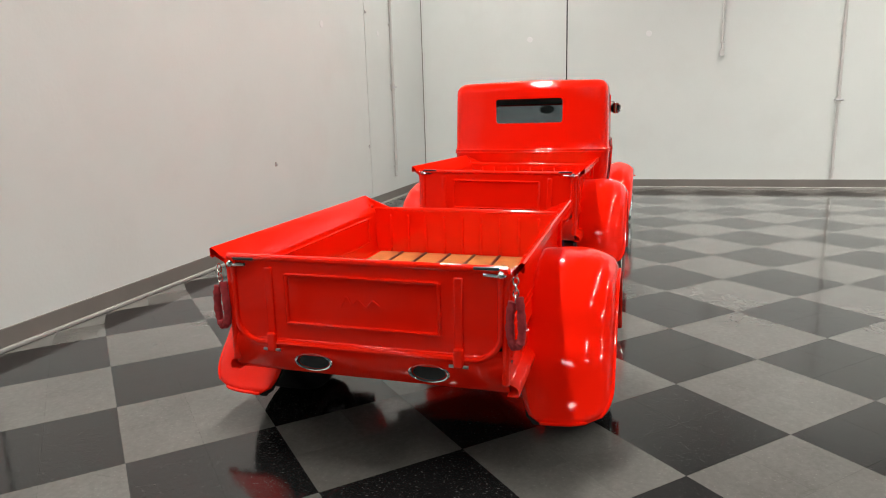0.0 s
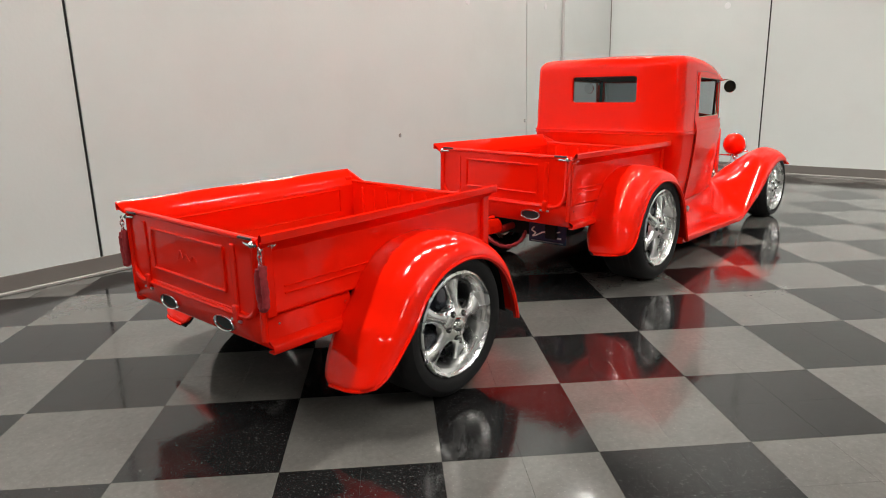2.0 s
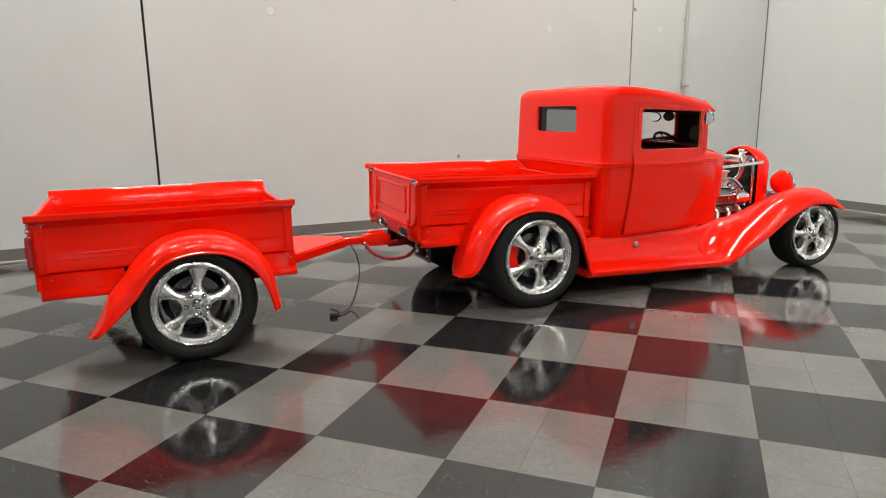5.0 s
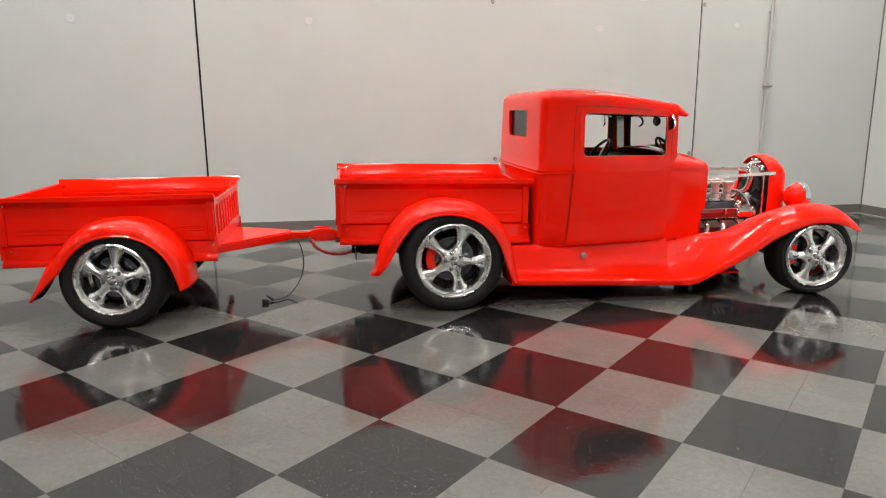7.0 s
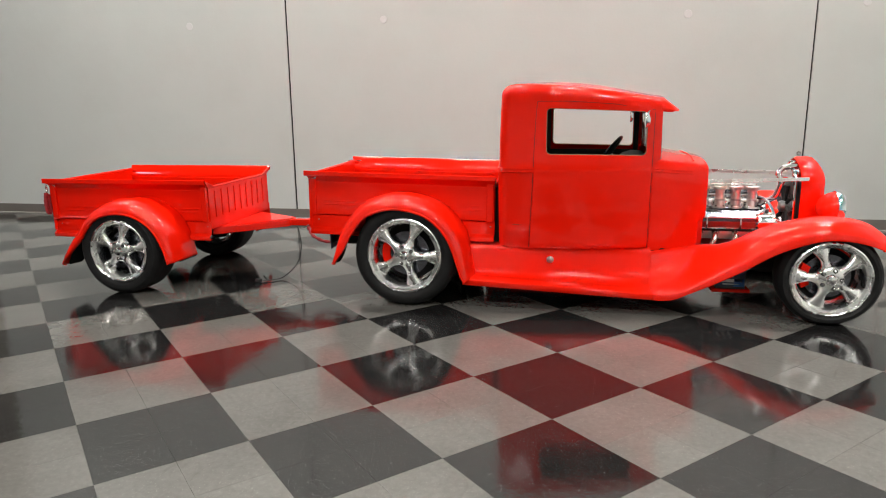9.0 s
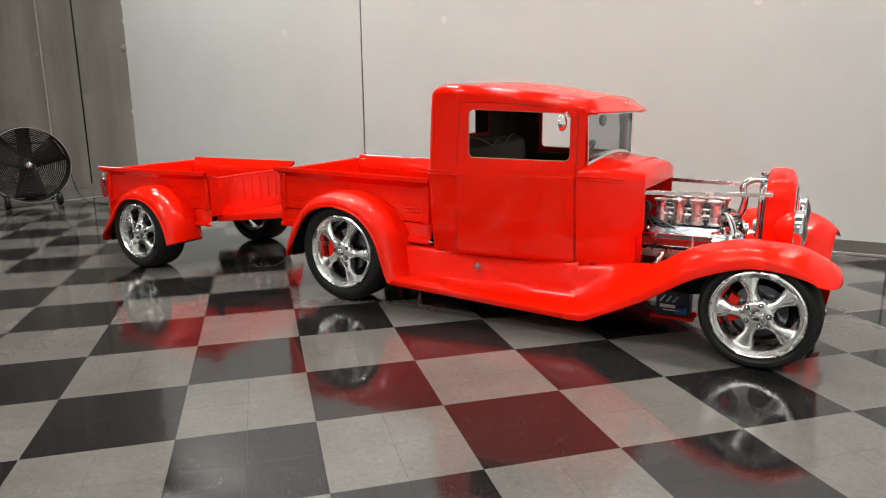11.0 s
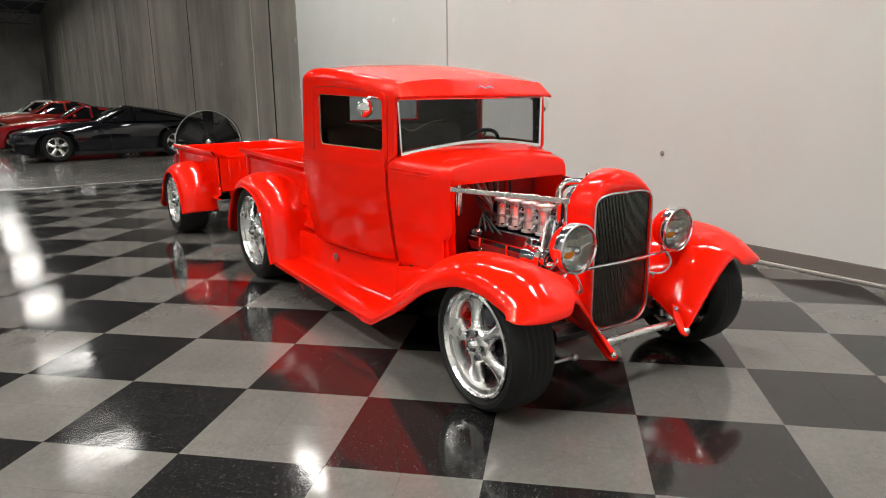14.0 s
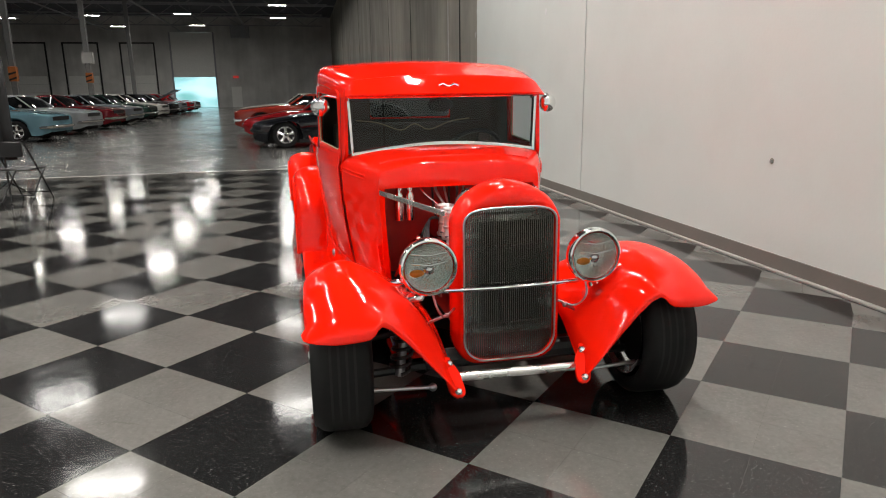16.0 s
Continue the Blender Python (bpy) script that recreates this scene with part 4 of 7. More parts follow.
out2 = [(-0.535, 1.048)] + [(-0.535 + 1.07 * k / 14, 1.048 + 0.048 * math.sin(math.pi * k / 14)) for k in range(1, 14)] + [(0.535, 1.048), (0.548, 1.372)] + [(0.548 - 1.096 * k / 14, 1.372) for k in range(1, 14)] + [(-0.548, 1.372)]
in2 = [(a * 0.974, 1.067 + 0.05 * math.sin(math.pi * (a + 0.535) / 1.07) if b < 1.2 else b - 0.014) for a, b in out2]
ws = part("windscreen_frame", surround(bmesh.new(), out2, in2, screen), CHROME, cab, "bright steel windscreen rim", angle=50)
bm = bmesh.new()
bm.faces.new([bm.verts.new(screen(a, b, -0.004)) for a, b in in2])
g = part("windscreen", bm, GLASS, ws, "flat tinted windscreen")
g.visible_shadow = False

# cowl from the windscreen to the open engine bay
def cowl_row(x):
    f = (x - 6.79) / (7.15 - 6.79)
    w = cab_half(x)
    top = 1.100 - 0.062 * f
    shoulder = 0.975 - 0.03 * f
    row = []
    for k in range(61):
        a = -1 + 2 * k / 60
        if abs(a) > 0.62:
            q = (abs(a) - 0.62) / 0.38
            z = shoulder - q * (shoulder - 0.405)
            row.append((x, math.copysign(w - tuck(z) * (1 - 0.5 * f), a), z))
        else:
            q = abs(a) / 0.62
            e = (1 - q ** 2.9) ** 0.62
            row.append((x, math.copysign(w * min(1.0, q * 1.12) if q < 0.85 else w * (0.952 + 0.048 * (q - 0.85) / 0.15), a), shoulder + (top - shoulder) * e))
    return row


rws = [[(p[0], CC + p[1], p[2]) for p in cowl_row(x)] for x in (6.766, 6.83, 6.89, 6.95, 7.01, 7.05, 7.08, 7.10, 7.135)]
front = cowl_row(7.135)
for inset, x in ((0.004, 7.147), (0.012, 7.155)):
    rws.append([(x, CC + p[1] * (1 - inset), p[2] - (inset if p[2] > 0.95 else 0)) for p in front])
# flat front face down to the squared engine opening, then the recess behind it
mouth = [(max(-0.405, min(0.405, p[1] * 0.93)), min(p[2], 0.905)) for p in front]
for x in (7.156, 7.145, 6.92):
    rws.append([(x, CC + a, b) for a, b in mouth])
for r in rws[7:12]:
    for i, p in enumerate(r):
        r[i] = (p[0] - 0.045 * smoothstep(0.635, 0.60, p[2]) * smoothstep(7.09, 7.14, p[0]), p[1], p[2])
cowl = part("cowl", loft(bmesh.new(), rws), RED, truck, "smooth red cowl round the open engine bay", angle=50, thick=0.004, crisp=True)
# firewall in the darkened red, which paints in the shade under the cowl
part("firewall", boxes((6.90, 6.92, CC - 0.40, CC + 0.40, 0.36, 1.0)), RED_SHADED, cowl, "red firewall with shade in its colour")
# raised seam band near its front edge and belt line
for s in (-1, 1):
    for z in (0.966, 0.985):
        part("belt_moulding", tube(bmesh.new(), [(x, CC + s * (cab_half(x) + 0.0005), z - 0.03 * (x - 6.79) / 0.36) for x in (6.77, 6.82, 6.87, 6.93, 6.99, 7.04)], 0.0042, 6), RED, cowl)
bm = bmesh.new()
tube(bm, [(7.055, CC + p[1] * 1.004, p[2] + 0.002) for p in cowl_row(7.055)[16:45]], 0.006, 6)
part("cowl_bead", bm, RED, cowl)

# ---- interior ----
seat = part("bench_seat", loft(bmesh.new(), [[(5.80, CY - 0.55, z) for z in (0.55,)] + [(x, CY - 0.55, z) for x, z in ((6.32, 0.55), (6.34, 0.76), (6.28, 0.79), (6.02, 0.78), (5.95, 1.15), (5.90, 1.19), (5.84, 1.17), (5.80, 0.8))], [(5.80, CY + 0.55, 0.55)] + [(x, CY + 0.55, z) for x, z in ((6.32, 0.55), (6.34, 0.76), (6.28, 0.79), (6.02, 0.78), (5.95, 1.15), (5.90, 1.19), (5.84, 1.17), (5.80, 0.8))]], ring=True, cap0=True, cap1=True), DARK_TRIM, truck, "dark brown bench seat", bevel=0.02)
part("stitching", tube(bmesh.new(), spline([(5.925, CY - 0.40, 1.205), (5.945, CY - 0.25, 1.185), (5.965, CY - 0.10, 1.135), (5.955, CY + 0.0, 1.175), (5.965, CY + 0.10, 1.135), (5.945, CY + 0.25, 1.185), (5.925, CY + 0.40, 1.205)], 24), 0.0042, 6), TAN, seat, "pale stitched chevron")
part("dashboard", loft(bmesh.new(), [[(x, CY + h, z) for x, z in ((6.78, 1.04), (6.70, 1.045), (6.62, 1.02), (6.60, 0.95), (6.62, 0.86), (6.78, 0.84))] for h in (-0.53, 0, 0.53)], ring=True, cap0=True, cap1=True), DARK_TRIM, truck, "dark dashboard", bevel=0.008)
wheel_c = Vector((6.50, CY + 0.27, 1.03))
ax = Vector((0.78, 0, -0.62)).normalized()
up = ax.cross(Vector((0, 1, 0))).normalized()
sw = part("steering_wheel", tube(bmesh.new(), [wheel_c + (Vector((0, 1, 0)) * math.cos(a) + up * math.sin(a)) * 0.165 for a in (2 * math.pi * k / 28 for k in range(29))], 0.013, 8, False), BLACK, truck, "black steering wheel")
part("steering_column", tube(bmesh.new(), [wheel_c + ax * 0.02, wheel_c + ax * 0.35], 0.022, 10), CHROME, sw)
for k in range(3):
    a = radians(90 + 120 * k)
    part("spoke", tube(bmesh.new(), [wheel_c + ax * 0.02, wheel_c + (Vector((0, 1, 0)) * math.cos(a) + up * math.sin(a)) * 0.16], 0.008, 6), CHROME, sw)
bm = bmesh.new()
ball(bm, (6.755, CY + 0.0, 1.318), 0.012, 0.075, 0.042)
im = part("inside_mirror", bm, BLACK, truck, "oval inside mirror")
bm = bmesh.new()
bm.faces.new([bm.verts.new((6.7425, CY + 0.066 * math.cos(2 * math.pi * k / 24), 1.318 + 0.034 * math.sin(2 * math.pi * k / 24))) for k in range(24)])
part("mirror_face", bm, MIRROR, im, "mirror glass")
part("cab_floor", boxes((5.80, 6.88, CY - 0.50, CY + 0.50, 0.40, 0.42)), UNDER, truck)
for s in (-1, 1):
    part("door_lining", boxes((5.98, 6.74, *sorted((CY + s * 0.50, CY + s * 0.52)), 0.45, 1.05)), DARK_TRIM, truck, "dark door lining")

# ---- beds, fenders, running boards ----
before = set(truck.children_recursive)
gate = pickup_bed(truck, 4.268, 5.672, 0.076)
part("bed_mount", boxes((5.678, 5.708, CY - 0.46, CY + 0.46, 0.40, 0.86)), UNDER, truck)
for s in (-1, 1):
    latch_and_chain(truck, 4.268, s, 0.905, False)
# the bed sits tail-high and leans a little
tilt = Matrix.Translation((4.97, CY, 0.70)) @ pose(0, 0, 0, 1.0, 1.3, 0) @ Matrix.Translation((-4.97, -CY, -0.70))
for o in truck.children_recursive:
    if o not in before:
        o.data.transform(tilt)
for s in (-1, 1):
    rear_fender(truck, s, [(4.525, 0.285), (4.60, 0.392), (4.688, 0.540), (4.79, 0.655), (4.93, 0.708), (5.06, 0.712), (5.20, 0.678), (5.31, 0.605), (5.39, 0.50), (5.44, 0.37), (5.478, 0.255), (5.505, 0.20)], 0.838, 0.518)

for s in (-1, 1):
    # running board and apron, one sweep
    rws = []
    for k in range(13):
        x = 5.485 + (6.785 - 5.485) * k / 12
        zo = 0.198 - 0.055 * k / 12
        top = spline([(x, 0.806, zo + 0.005), (x, 0.800, zo + 0.025), (x, 0.74, zo + 0.033), (x, 0.63, zo + 0.039), (x, 0.59 + 0.03 * (1 - k / 12) - 0.03 * k / 12, zo + 0.117), (x, 0.57 + 0.04 * (1 - k / 12) - 0.03 * k / 12, 0.405)], 20)
        rws.append([(x, 0.50, zo - 0.02), (x, 0.795, zo - 0.022), (x, 0.803, zo - 0.012)] + [tuple(p) for p in top] + [(x, 0.555 + 0.04 * (1 - k / 12) - 0.03 * k / 12, 0.425), (x, 0.42, 0.428)])
    rb = part("running_board", loft(bmesh.new(), mirror_h(s, rws), cap0=True, cap1=True), RED, truck, "glossy red running board and apron", angle=45)
    for x, z, h in ((6.09, 0.335, 0.598),):
        bm = lathe(bmesh.new(), [(0.0, 0.016), (0.016, 0.015), (0.025, 0.009), (0.027, 0.0)], 16, "y")
        bmesh.ops.transform(bm, matrix=Matrix.Translation((x, CY + s * h, z)) @ (pose(0, 0, 0, 180 if s < 0 else 0) if z > 0.3 else pose(0, 0, 0, 90)), verts=bm.verts)
        part("bolt_head", bm, STEEL, rb, "round dull steel bolt head")
    # front fender: sections from the running board to the nose
    secs = [
        [(6.78, 0.806, 0.148), (6.78, 0.800, 0.168), (6.78, 0.74, 0.176), (6.78, 0.63, 0.182), (6.78, 0.56, 0.26), (6.78, 0.54, 0.405)],
        [(6.86, 0.808, 0.146), (6.86, 0.800, 0.172), (6.86, 0.735, 0.190), (6.865, 0.63, 0.205), (6.87, 0.55, 0.285), (6.87, 0.51, 0.415)],
        [(6.95, 0.812, 0.156), (6.95, 0.800, 0.190), (6.95, 0.72, 0.225), (6.97, 0.62, 0.255), (6.98, 0.54, 0.33), (6.98, 0.47, 0.425)],
        [(7.14, 0.815, 0.243), (7.13, 0.800, 0.290), (7.13, 0.71, 0.345), (7.14, 0.60, 0.385), (7.14, 0.50, 0.420), (7.14, 0.40, 0.435)],
        [(7.32, 0.816, 0.343), (7.31, 0.800, 0.400), (7.30, 0.71, 0.462), (7.30, 0.60, 0.492), (7.30, 0.48, 0.475), (7.30, 0.37, 0.44)],
        [(7.54, 0.816, 0.478), (7.52, 0.802, 0.535), (7.50, 0.725, 0.598), (7.50, 0.61, 0.616), (7.50, 0.46, 0.540), (7.50, 0.33, 0.44)],
        [(7.77, 0.816, 0.560), (7.76, 0.803, 0.618), (7.75, 0.728, 0.672), (7.75, 0.615, 0.682), (7.75, 0.44, 0.560), (7.75, 0.30, 0.42)],
        [(7.94, 0.820, 0.566), (7.94, 0.806, 0.620), (7.95, 0.728, 0.674), (7.95, 0.615, 0.684), (7.93, 0.43, 0.566), (7.92, 0.285, 0.37)],
        [(8.05, 0.822, 0.545), (8.055, 0.808, 0.592), (8.07, 0.722, 0.646), (8.08, 0.605, 0.658), (8.06, 0.435, 0.574), (8.05, 0.275, 0.30)],
        [(8.10, 0.819, 0.530), (8.130, 0.798, 0.556), (8.165, 0.714, 0.592), (8.168, 0.60, 0.606), (8.135, 0.485, 0.574), (8.13, 0.272, 0.25)],
        [(8.122, 0.829, 0.522), (8.172, 0.808, 0.528), (8.214, 0.716, 0.540), (8.226, 0.604, 0.552), (8.196, 0.520, 0.554), (8.172, 0.262, 0.222)],
        [(8.128, 0.836, 0.517), (8.188, 0.816, 0.510), (8.226, 0.720, 0.503), (8.240, 0.606, 0.516), (8.208, 0.532, 0.535), (8.175, 0.262, 0.214)],
    ]
    secs = [[(x + 0.012 * smoothstep(7.90, 8.20, x), h + (0.030 if s < 0 else 0.040) * smoothstep(0.45, 0.80, h) * smoothstep(6.9, 7.5, x), z + (0.010 if s > 0 else -0.008) * smoothstep(0.30, 0.55, h) * smoothstep(8.0, 8.18, x)) for x, h, z in c] for c in secs]
    lines = [spline(c, 20) for c in secs]
    grid = [spline([l[k] for l in lines], 54) for k in range(21)]
    rws = [[(grid[k][i].x, grid[k][i].y, grid[k][i].z) for k in range(21)] for i in range(55)]
    # rolled edge along the outer lip
    rws = [[(r[0][0] - 0.010 * smoothstep(8.05, 8.15, r[0][0]), r[0][1] - 0.010, r[0][2] + 0.003 - 0.028 * smoothstep(7.05, 6.80, r[0][0])), (r[0][0], r[0][1] - 0.003, r[0][2] - 0.003 - 0.022 * smoothstep(7.05, 6.80, r[0][0]))] + r for r in rws]
    part("front_fender", loft(bmesh.new(), mirror_h(s, rws)), RED, truck, "sweeping glossy red front fender", angle=60, thick=0.006, offset=-1)
    # bolted foot of the fender over the frame horn
    line = spline([(8.080, 0.292, 0.335), (8.118, 0.284, 0.292), (8.160, 0.274, 0.246), (8.196, 0.266, 0.208)], 12)
    rws = []
    for i, p in enumerate(line):
        w = 0.034 * (0.30 + 0.70 * smoothstep(0, 5, i)) * math.sqrt(max(0.05, 1 - max(0.0, (i - 9) / 3) ** 2))
        rws.append([(p.x + dx + 0.003, p.y + a * w, p.z + dx + 0.003) for a, dx in ((-1, -0.008), (-0.9, 0.0), (0, 0.003), (0.9, 0.0), (1, -0.008))])
    foot = part("fender_foot", loft(bmesh.new(), mirror_h(s, rws)), RED, truck, "red bolted foot of the fender", angle=60, thick=0.004)
    for q in (line[2], line[10]):
        bm = lathe(bmesh.new(), [(0.0, 0.012), (0.009, 0.011), (0.013, 0.006), (0.016, 0.0)], 12, "z")
        bmesh.ops.transform(bm, matrix=Matrix.Translation((q.x + 0.009, CY + s * q.y, q.z + 0.008)) @ pose(0, 0, 0, 0, 50, 0), verts=bm.verts)
        part("fender_bolt", bm, CHROME, foot)

# ---- wheels ----
for s in (-1, 1):
    wheel(truck, 5.064, s * 0.806, 0.374, 0.374, 0.268, 0.30, spin=-4)
    wheel(truck, 7.866, s * 0.820, 0.310, 0.310, 0.240, 0.235, steer=-3, spin=36)

# ---- grille, headlamps, front end ----
def shell_outline(w, z0, zb, rise, n=2.2, m=1.25, rb=0.10, k1=10, k2=24):
    """Front outline of the radiator shell: rounded foot, straight sides, arched crown."""
    foot = [(w - rb + rb * math.sin(radians(90 * k / k1)), z0 + rb - rb * math.cos(radians(90 * k / k1))) for k in range(k1 + 1)]
    crown = []
    for k in range(k2 + 1):
        a = radians(90 * k / k2)
        crown.append((w * max(0.0, math.cos(a)) ** (2 / n), zb + rise * math.sin(a) ** (2 / m)))
    half = foot + crown
    return half + [(-a, b) for a, b in reversed(half[:-1])]


rws = []
for x, w, z0, zb, rise, n, m in ((7.820, 0.224, 0.255, 0.85, 0.146, 2.7, 1.45), (7.835, 0.231, 0.245, 0.855, 0.154, 2.9, 1.45), (7.90, 0.233, 0.240, 0.855, 0.156, 2.9, 1.45), (7.938, 0.231, 0.239, 0.855, 0.150, 3.0, 1.5), (7.960, 0.226, 0.242, 0.848, 0.138, 2.9, 1.65), (7.973, 0.217, 0.248, 0.843, 0.116, 3.2, 2.1), (7.978, 0.207, 0.257, 0.837, 0.096, 3.6, 2.9), (7.972, 0.200, 0.263, 0.833, 0.086, 4.0, 4.0), (7.94, 0.198, 0.265, 0.832, 0.083, 4.0, 4.0)):
    rws.append([(x, CY + 0.012 + a, b + ((0.020 if x < 7.965 else 0.007) * max(0.0, 1 - abs(a) / 0.13) if b > 0.9 else 0.0)) for a, b in shell_outline(w, z0, zb, rise, n, m)])
shell = part("grille_shell", loft(bmesh.new(), rws, ring=True), RED, truck, "red peaked radiator shell", angle=45)
GC = CY + 0.012
ring = shell_outline(0.203, 0.260, 0.834, 0.090, 4.0, 3.6)
part("grille_surround", tube(bmesh.new(), [(7.979, GC + a, b) for a, b in ring] + [(7.979, GC + ring[0][0], ring[0][1])], 0.0042, 6, False), STEEL, shell, "thin chrome grille surround")
def grille_span(y):
    """Height span of the grille opening at y from its centre."""
    w, r = 0.199, 0.10
    d = max(0.0, abs(y) - (w - r))
    e = r - math.sqrt(max(0.0, r * r - d * d))
    return 0.266 + e, 0.832 + 0.083 * (1 - (abs(y) / w) ** 4.0) ** (1 / 4.0)


for k in range(43):
    y = -0.192 + 0.384 * k / 42
    z0, z1 = grille_span(y)
    bow = 0.016 * (1 - abs(y) / 0.19)
    part("grille_bar", boxes((7.955 + bow, 7.968 + bow, GC + y - 0.0017, GC + y + 0.0017, z0, z1)), GRILLE_BAR, shell)
for z in (0.42, 0.60, 0.76):
    part("grille_rail", tube(bmesh.new(), [(7.946, GC - 0.192, z), (7.962, GC, z), (7.946, GC + 0.192, z)], 0.004, 6), GRILLE_BAR, shell)
rad = part("radiator", boxes((7.84, 7.90, GC - 0.175, GC + 0.175, 0.37, 0.87)), CORE, truck, "dark radiator core", bevel=0.004)
for y in (-0.168, 0.168):
    part("side_tank", boxes((7.90, 7.915, GC + y - 0.014, GC + y + 0.014, 0.37, 0.87)), ALU, rad)
for z in (0.372, 0.868):
    part("end_tank", boxes((7.90, 7.914, GC - 0.155, GC + 0.155, z - 0.012, z + 0.012)), ALU, rad)
# same darkened red stands for shade behind the grille bars
part("lower_valance", boxes((7.80, 7.93, GC - 0.19, GC + 0.19, 0.262, 0.36)), RED_SHADED, shell, bevel=0.004)
tank = part("top_tank", boxes((7.775, 7.85, GC - 0.165, GC + 0.165, 0.865, 0.945)), CHROME, truck, "polished radiator top tank", bevel=0.018)
part("tank_seam", tube(bmesh.new(), [(7.772, GC - 0.16, 0.885), (7.772, GC + 0.16, 0.885)], 0.005, 6), STEEL, tank)
part("overflow_pipe", tube(bmesh.new(), spline([(7.80, GC - 0.165, 0.93), (7.79, GC - 0.195, 0.88), (7.79, GC - 0.20, 0.70), (7.79, GC - 0.195, 0.50)], 16), 0.010, 8), CHROME, tank)
fan = part("cooling_fan", lathe(bmesh.new(), [(0.0, 7.80), (0.05, 7.795), (0.185, 7.80), (0.197, 7.805), (0.197, 7.84), (0.0, 7.84)], 36, "x", (0, GC, 0.66)), BLACK, truck, "black electric cooling fan shroud")
for k in range(8):
    a = radians(45 * k)
    part("fan_blade", tube(bmesh.new(), [(7.79, GC + 0.04 * math.cos(a), 0.66 + 0.04 * math.sin(a)), (7.79, GC + 0.165 * math.cos(a + 0.2), 0.66 + 0.165 * math.sin(a + 0.2))], [0.012, 0.022], 6), MATT_BLACK, fan)
part("fan_motor", lathe(bmesh.new(), [(0.0, 7.745), (0.035, 7.747), (0.042, 7.76), (0.042, 7.80)], 20, "x", (0, GC, 0.66)), STEEL, fan)

for s in (-1, 1):
    c = Vector((8.02, GC + s * 0.36, 0.705))
    lamp = new("headlight")
    lamp.parent = truck
    lamp.matrix_local = Matrix.Translation(c) @ pose(0, 0, 0, 0, 0, 0)
    lamp["label"] = "round headlight in a red bucket with chrome rim"
    part("bucket", lathe(bmesh.new(), [(0.0, -0.135), (0.03, -0.131), (0.062, -0.113), (0.092, -0.082), (0.107, -0.047), (0.112, -0.020)], 36, "x"), RED, lamp)
    part("rim", lathe(bmesh.new(), [(0.112, -0.032), (0.1175, -0.028), (0.1195, -0.012), (0.1195, 0.004), (0.116, 0.013), (0.109, 0.016), (0.104, 0.009)], 40, "x"), CHROME, lamp)
    part("reflector", lathe(bmesh.new(), [(0.0, -0.065), (0.05, -0.052), (0.085, -0.022), (0.100, 0.006)], 32, "x"), REFLECTOR, lamp)
    lens = part("lens", lathe(bmesh.new(), [(0.0, 0.040), (0.03, 0.0385), (0.06, 0.032), (0.085, 0.022), (0.105, 0.010)], 36, "x"), CLEAR, lamp, "fluted clear lens")
    lens.visible_shadow = False
    for k in range(9):
        y = -0.06 + 0.015 * k
        part("flute", boxes((0.0, 0.012, y - 0.004, y + 0.004, 0.012, 0.050)), REFLECTOR, lamp, bevel=0.002)
    for z in (0.012, 0.052):
        part("flute_edge", tube(bmesh.new(), [(0.012, -0.075, z + 0.010), (0.020, 0, z), (0.012, 0.075, z + 0.010)], 0.0035, 6), CHROME, lamp)
    for k in range(11):
        a = radians(-150 + 12 * k)
        part("flute", tube(bmesh.new(), [(0.022, 0.035 * math.cos(a), -0.012 + 0.03 * math.sin(a)), (0.014, 0.084 * math.cos(a), 0.078 * math.sin(a) - 0.006)], 0.0018, 5), REFLECTOR, lamp)
    part("fender_clip", ball(bmesh.new(), (-0.040, s * 0.120, -0.064), 0.016, 0.034, 0.013), CHROME, lamp, "small chrome clip by the fender")
    part("turn_lamp", ball(bmesh.new(), (-0.004, -0.048, -0.024), 0.014, 0.030, 0.016), AMBER, lamp, "amber turn lamp")
    part("bulb_shield", ball(bmesh.new(), (-0.01, 0.004, -0.012), 0.02, 0.024, 0.024), CHROME, lamp)
    # stalk to the bar, and a thin wire
    part("stalk", tube(bmesh.new(), [(-0.06, 0, -0.10), (-0.06, s * 0.02, -0.145), (-0.08, s * 0.10, -0.16)], 0.013, 8), CHROME, lamp)
    part("stalk_foot", lathe(bmesh.new(), [(0.0, -0.115), (0.03, -0.118), (0.026, -0.095), (0.0, -0.09)], 16, "z", (-0.06, 0, 0)), CHROME, lamp)
    part("lead", tube(bmesh.new(), spline([(-0.05, -s * 0.02, -0.10), (0.0, -s * 0.03, -0.17), (-0.03, -s * 0.07, -0.225), (-0.10, -s * 0.13, -0.215)], 14), 0.005, 6), STEEL, lamp)
part("headlight_bar", tube(bmesh.new(), spline([(7.95, GC - 0.42, 0.585), (7.985, GC - 0.30, 0.590), (8.005, GC, 0.590), (7.985, GC + 0.30, 0.590), (7.95, GC + 0.42, 0.585)], 24), 0.009, 10), CHROME, truck, "chrome headlight bar")
part("spreader_bar", tube(bmesh.new(), [(8.10, CY - 0.255, 0.256), (8.10, CY + 0.275, 0.246)], 0.019, 16), ALU, truck, "polished spreader bar between the frame horns")
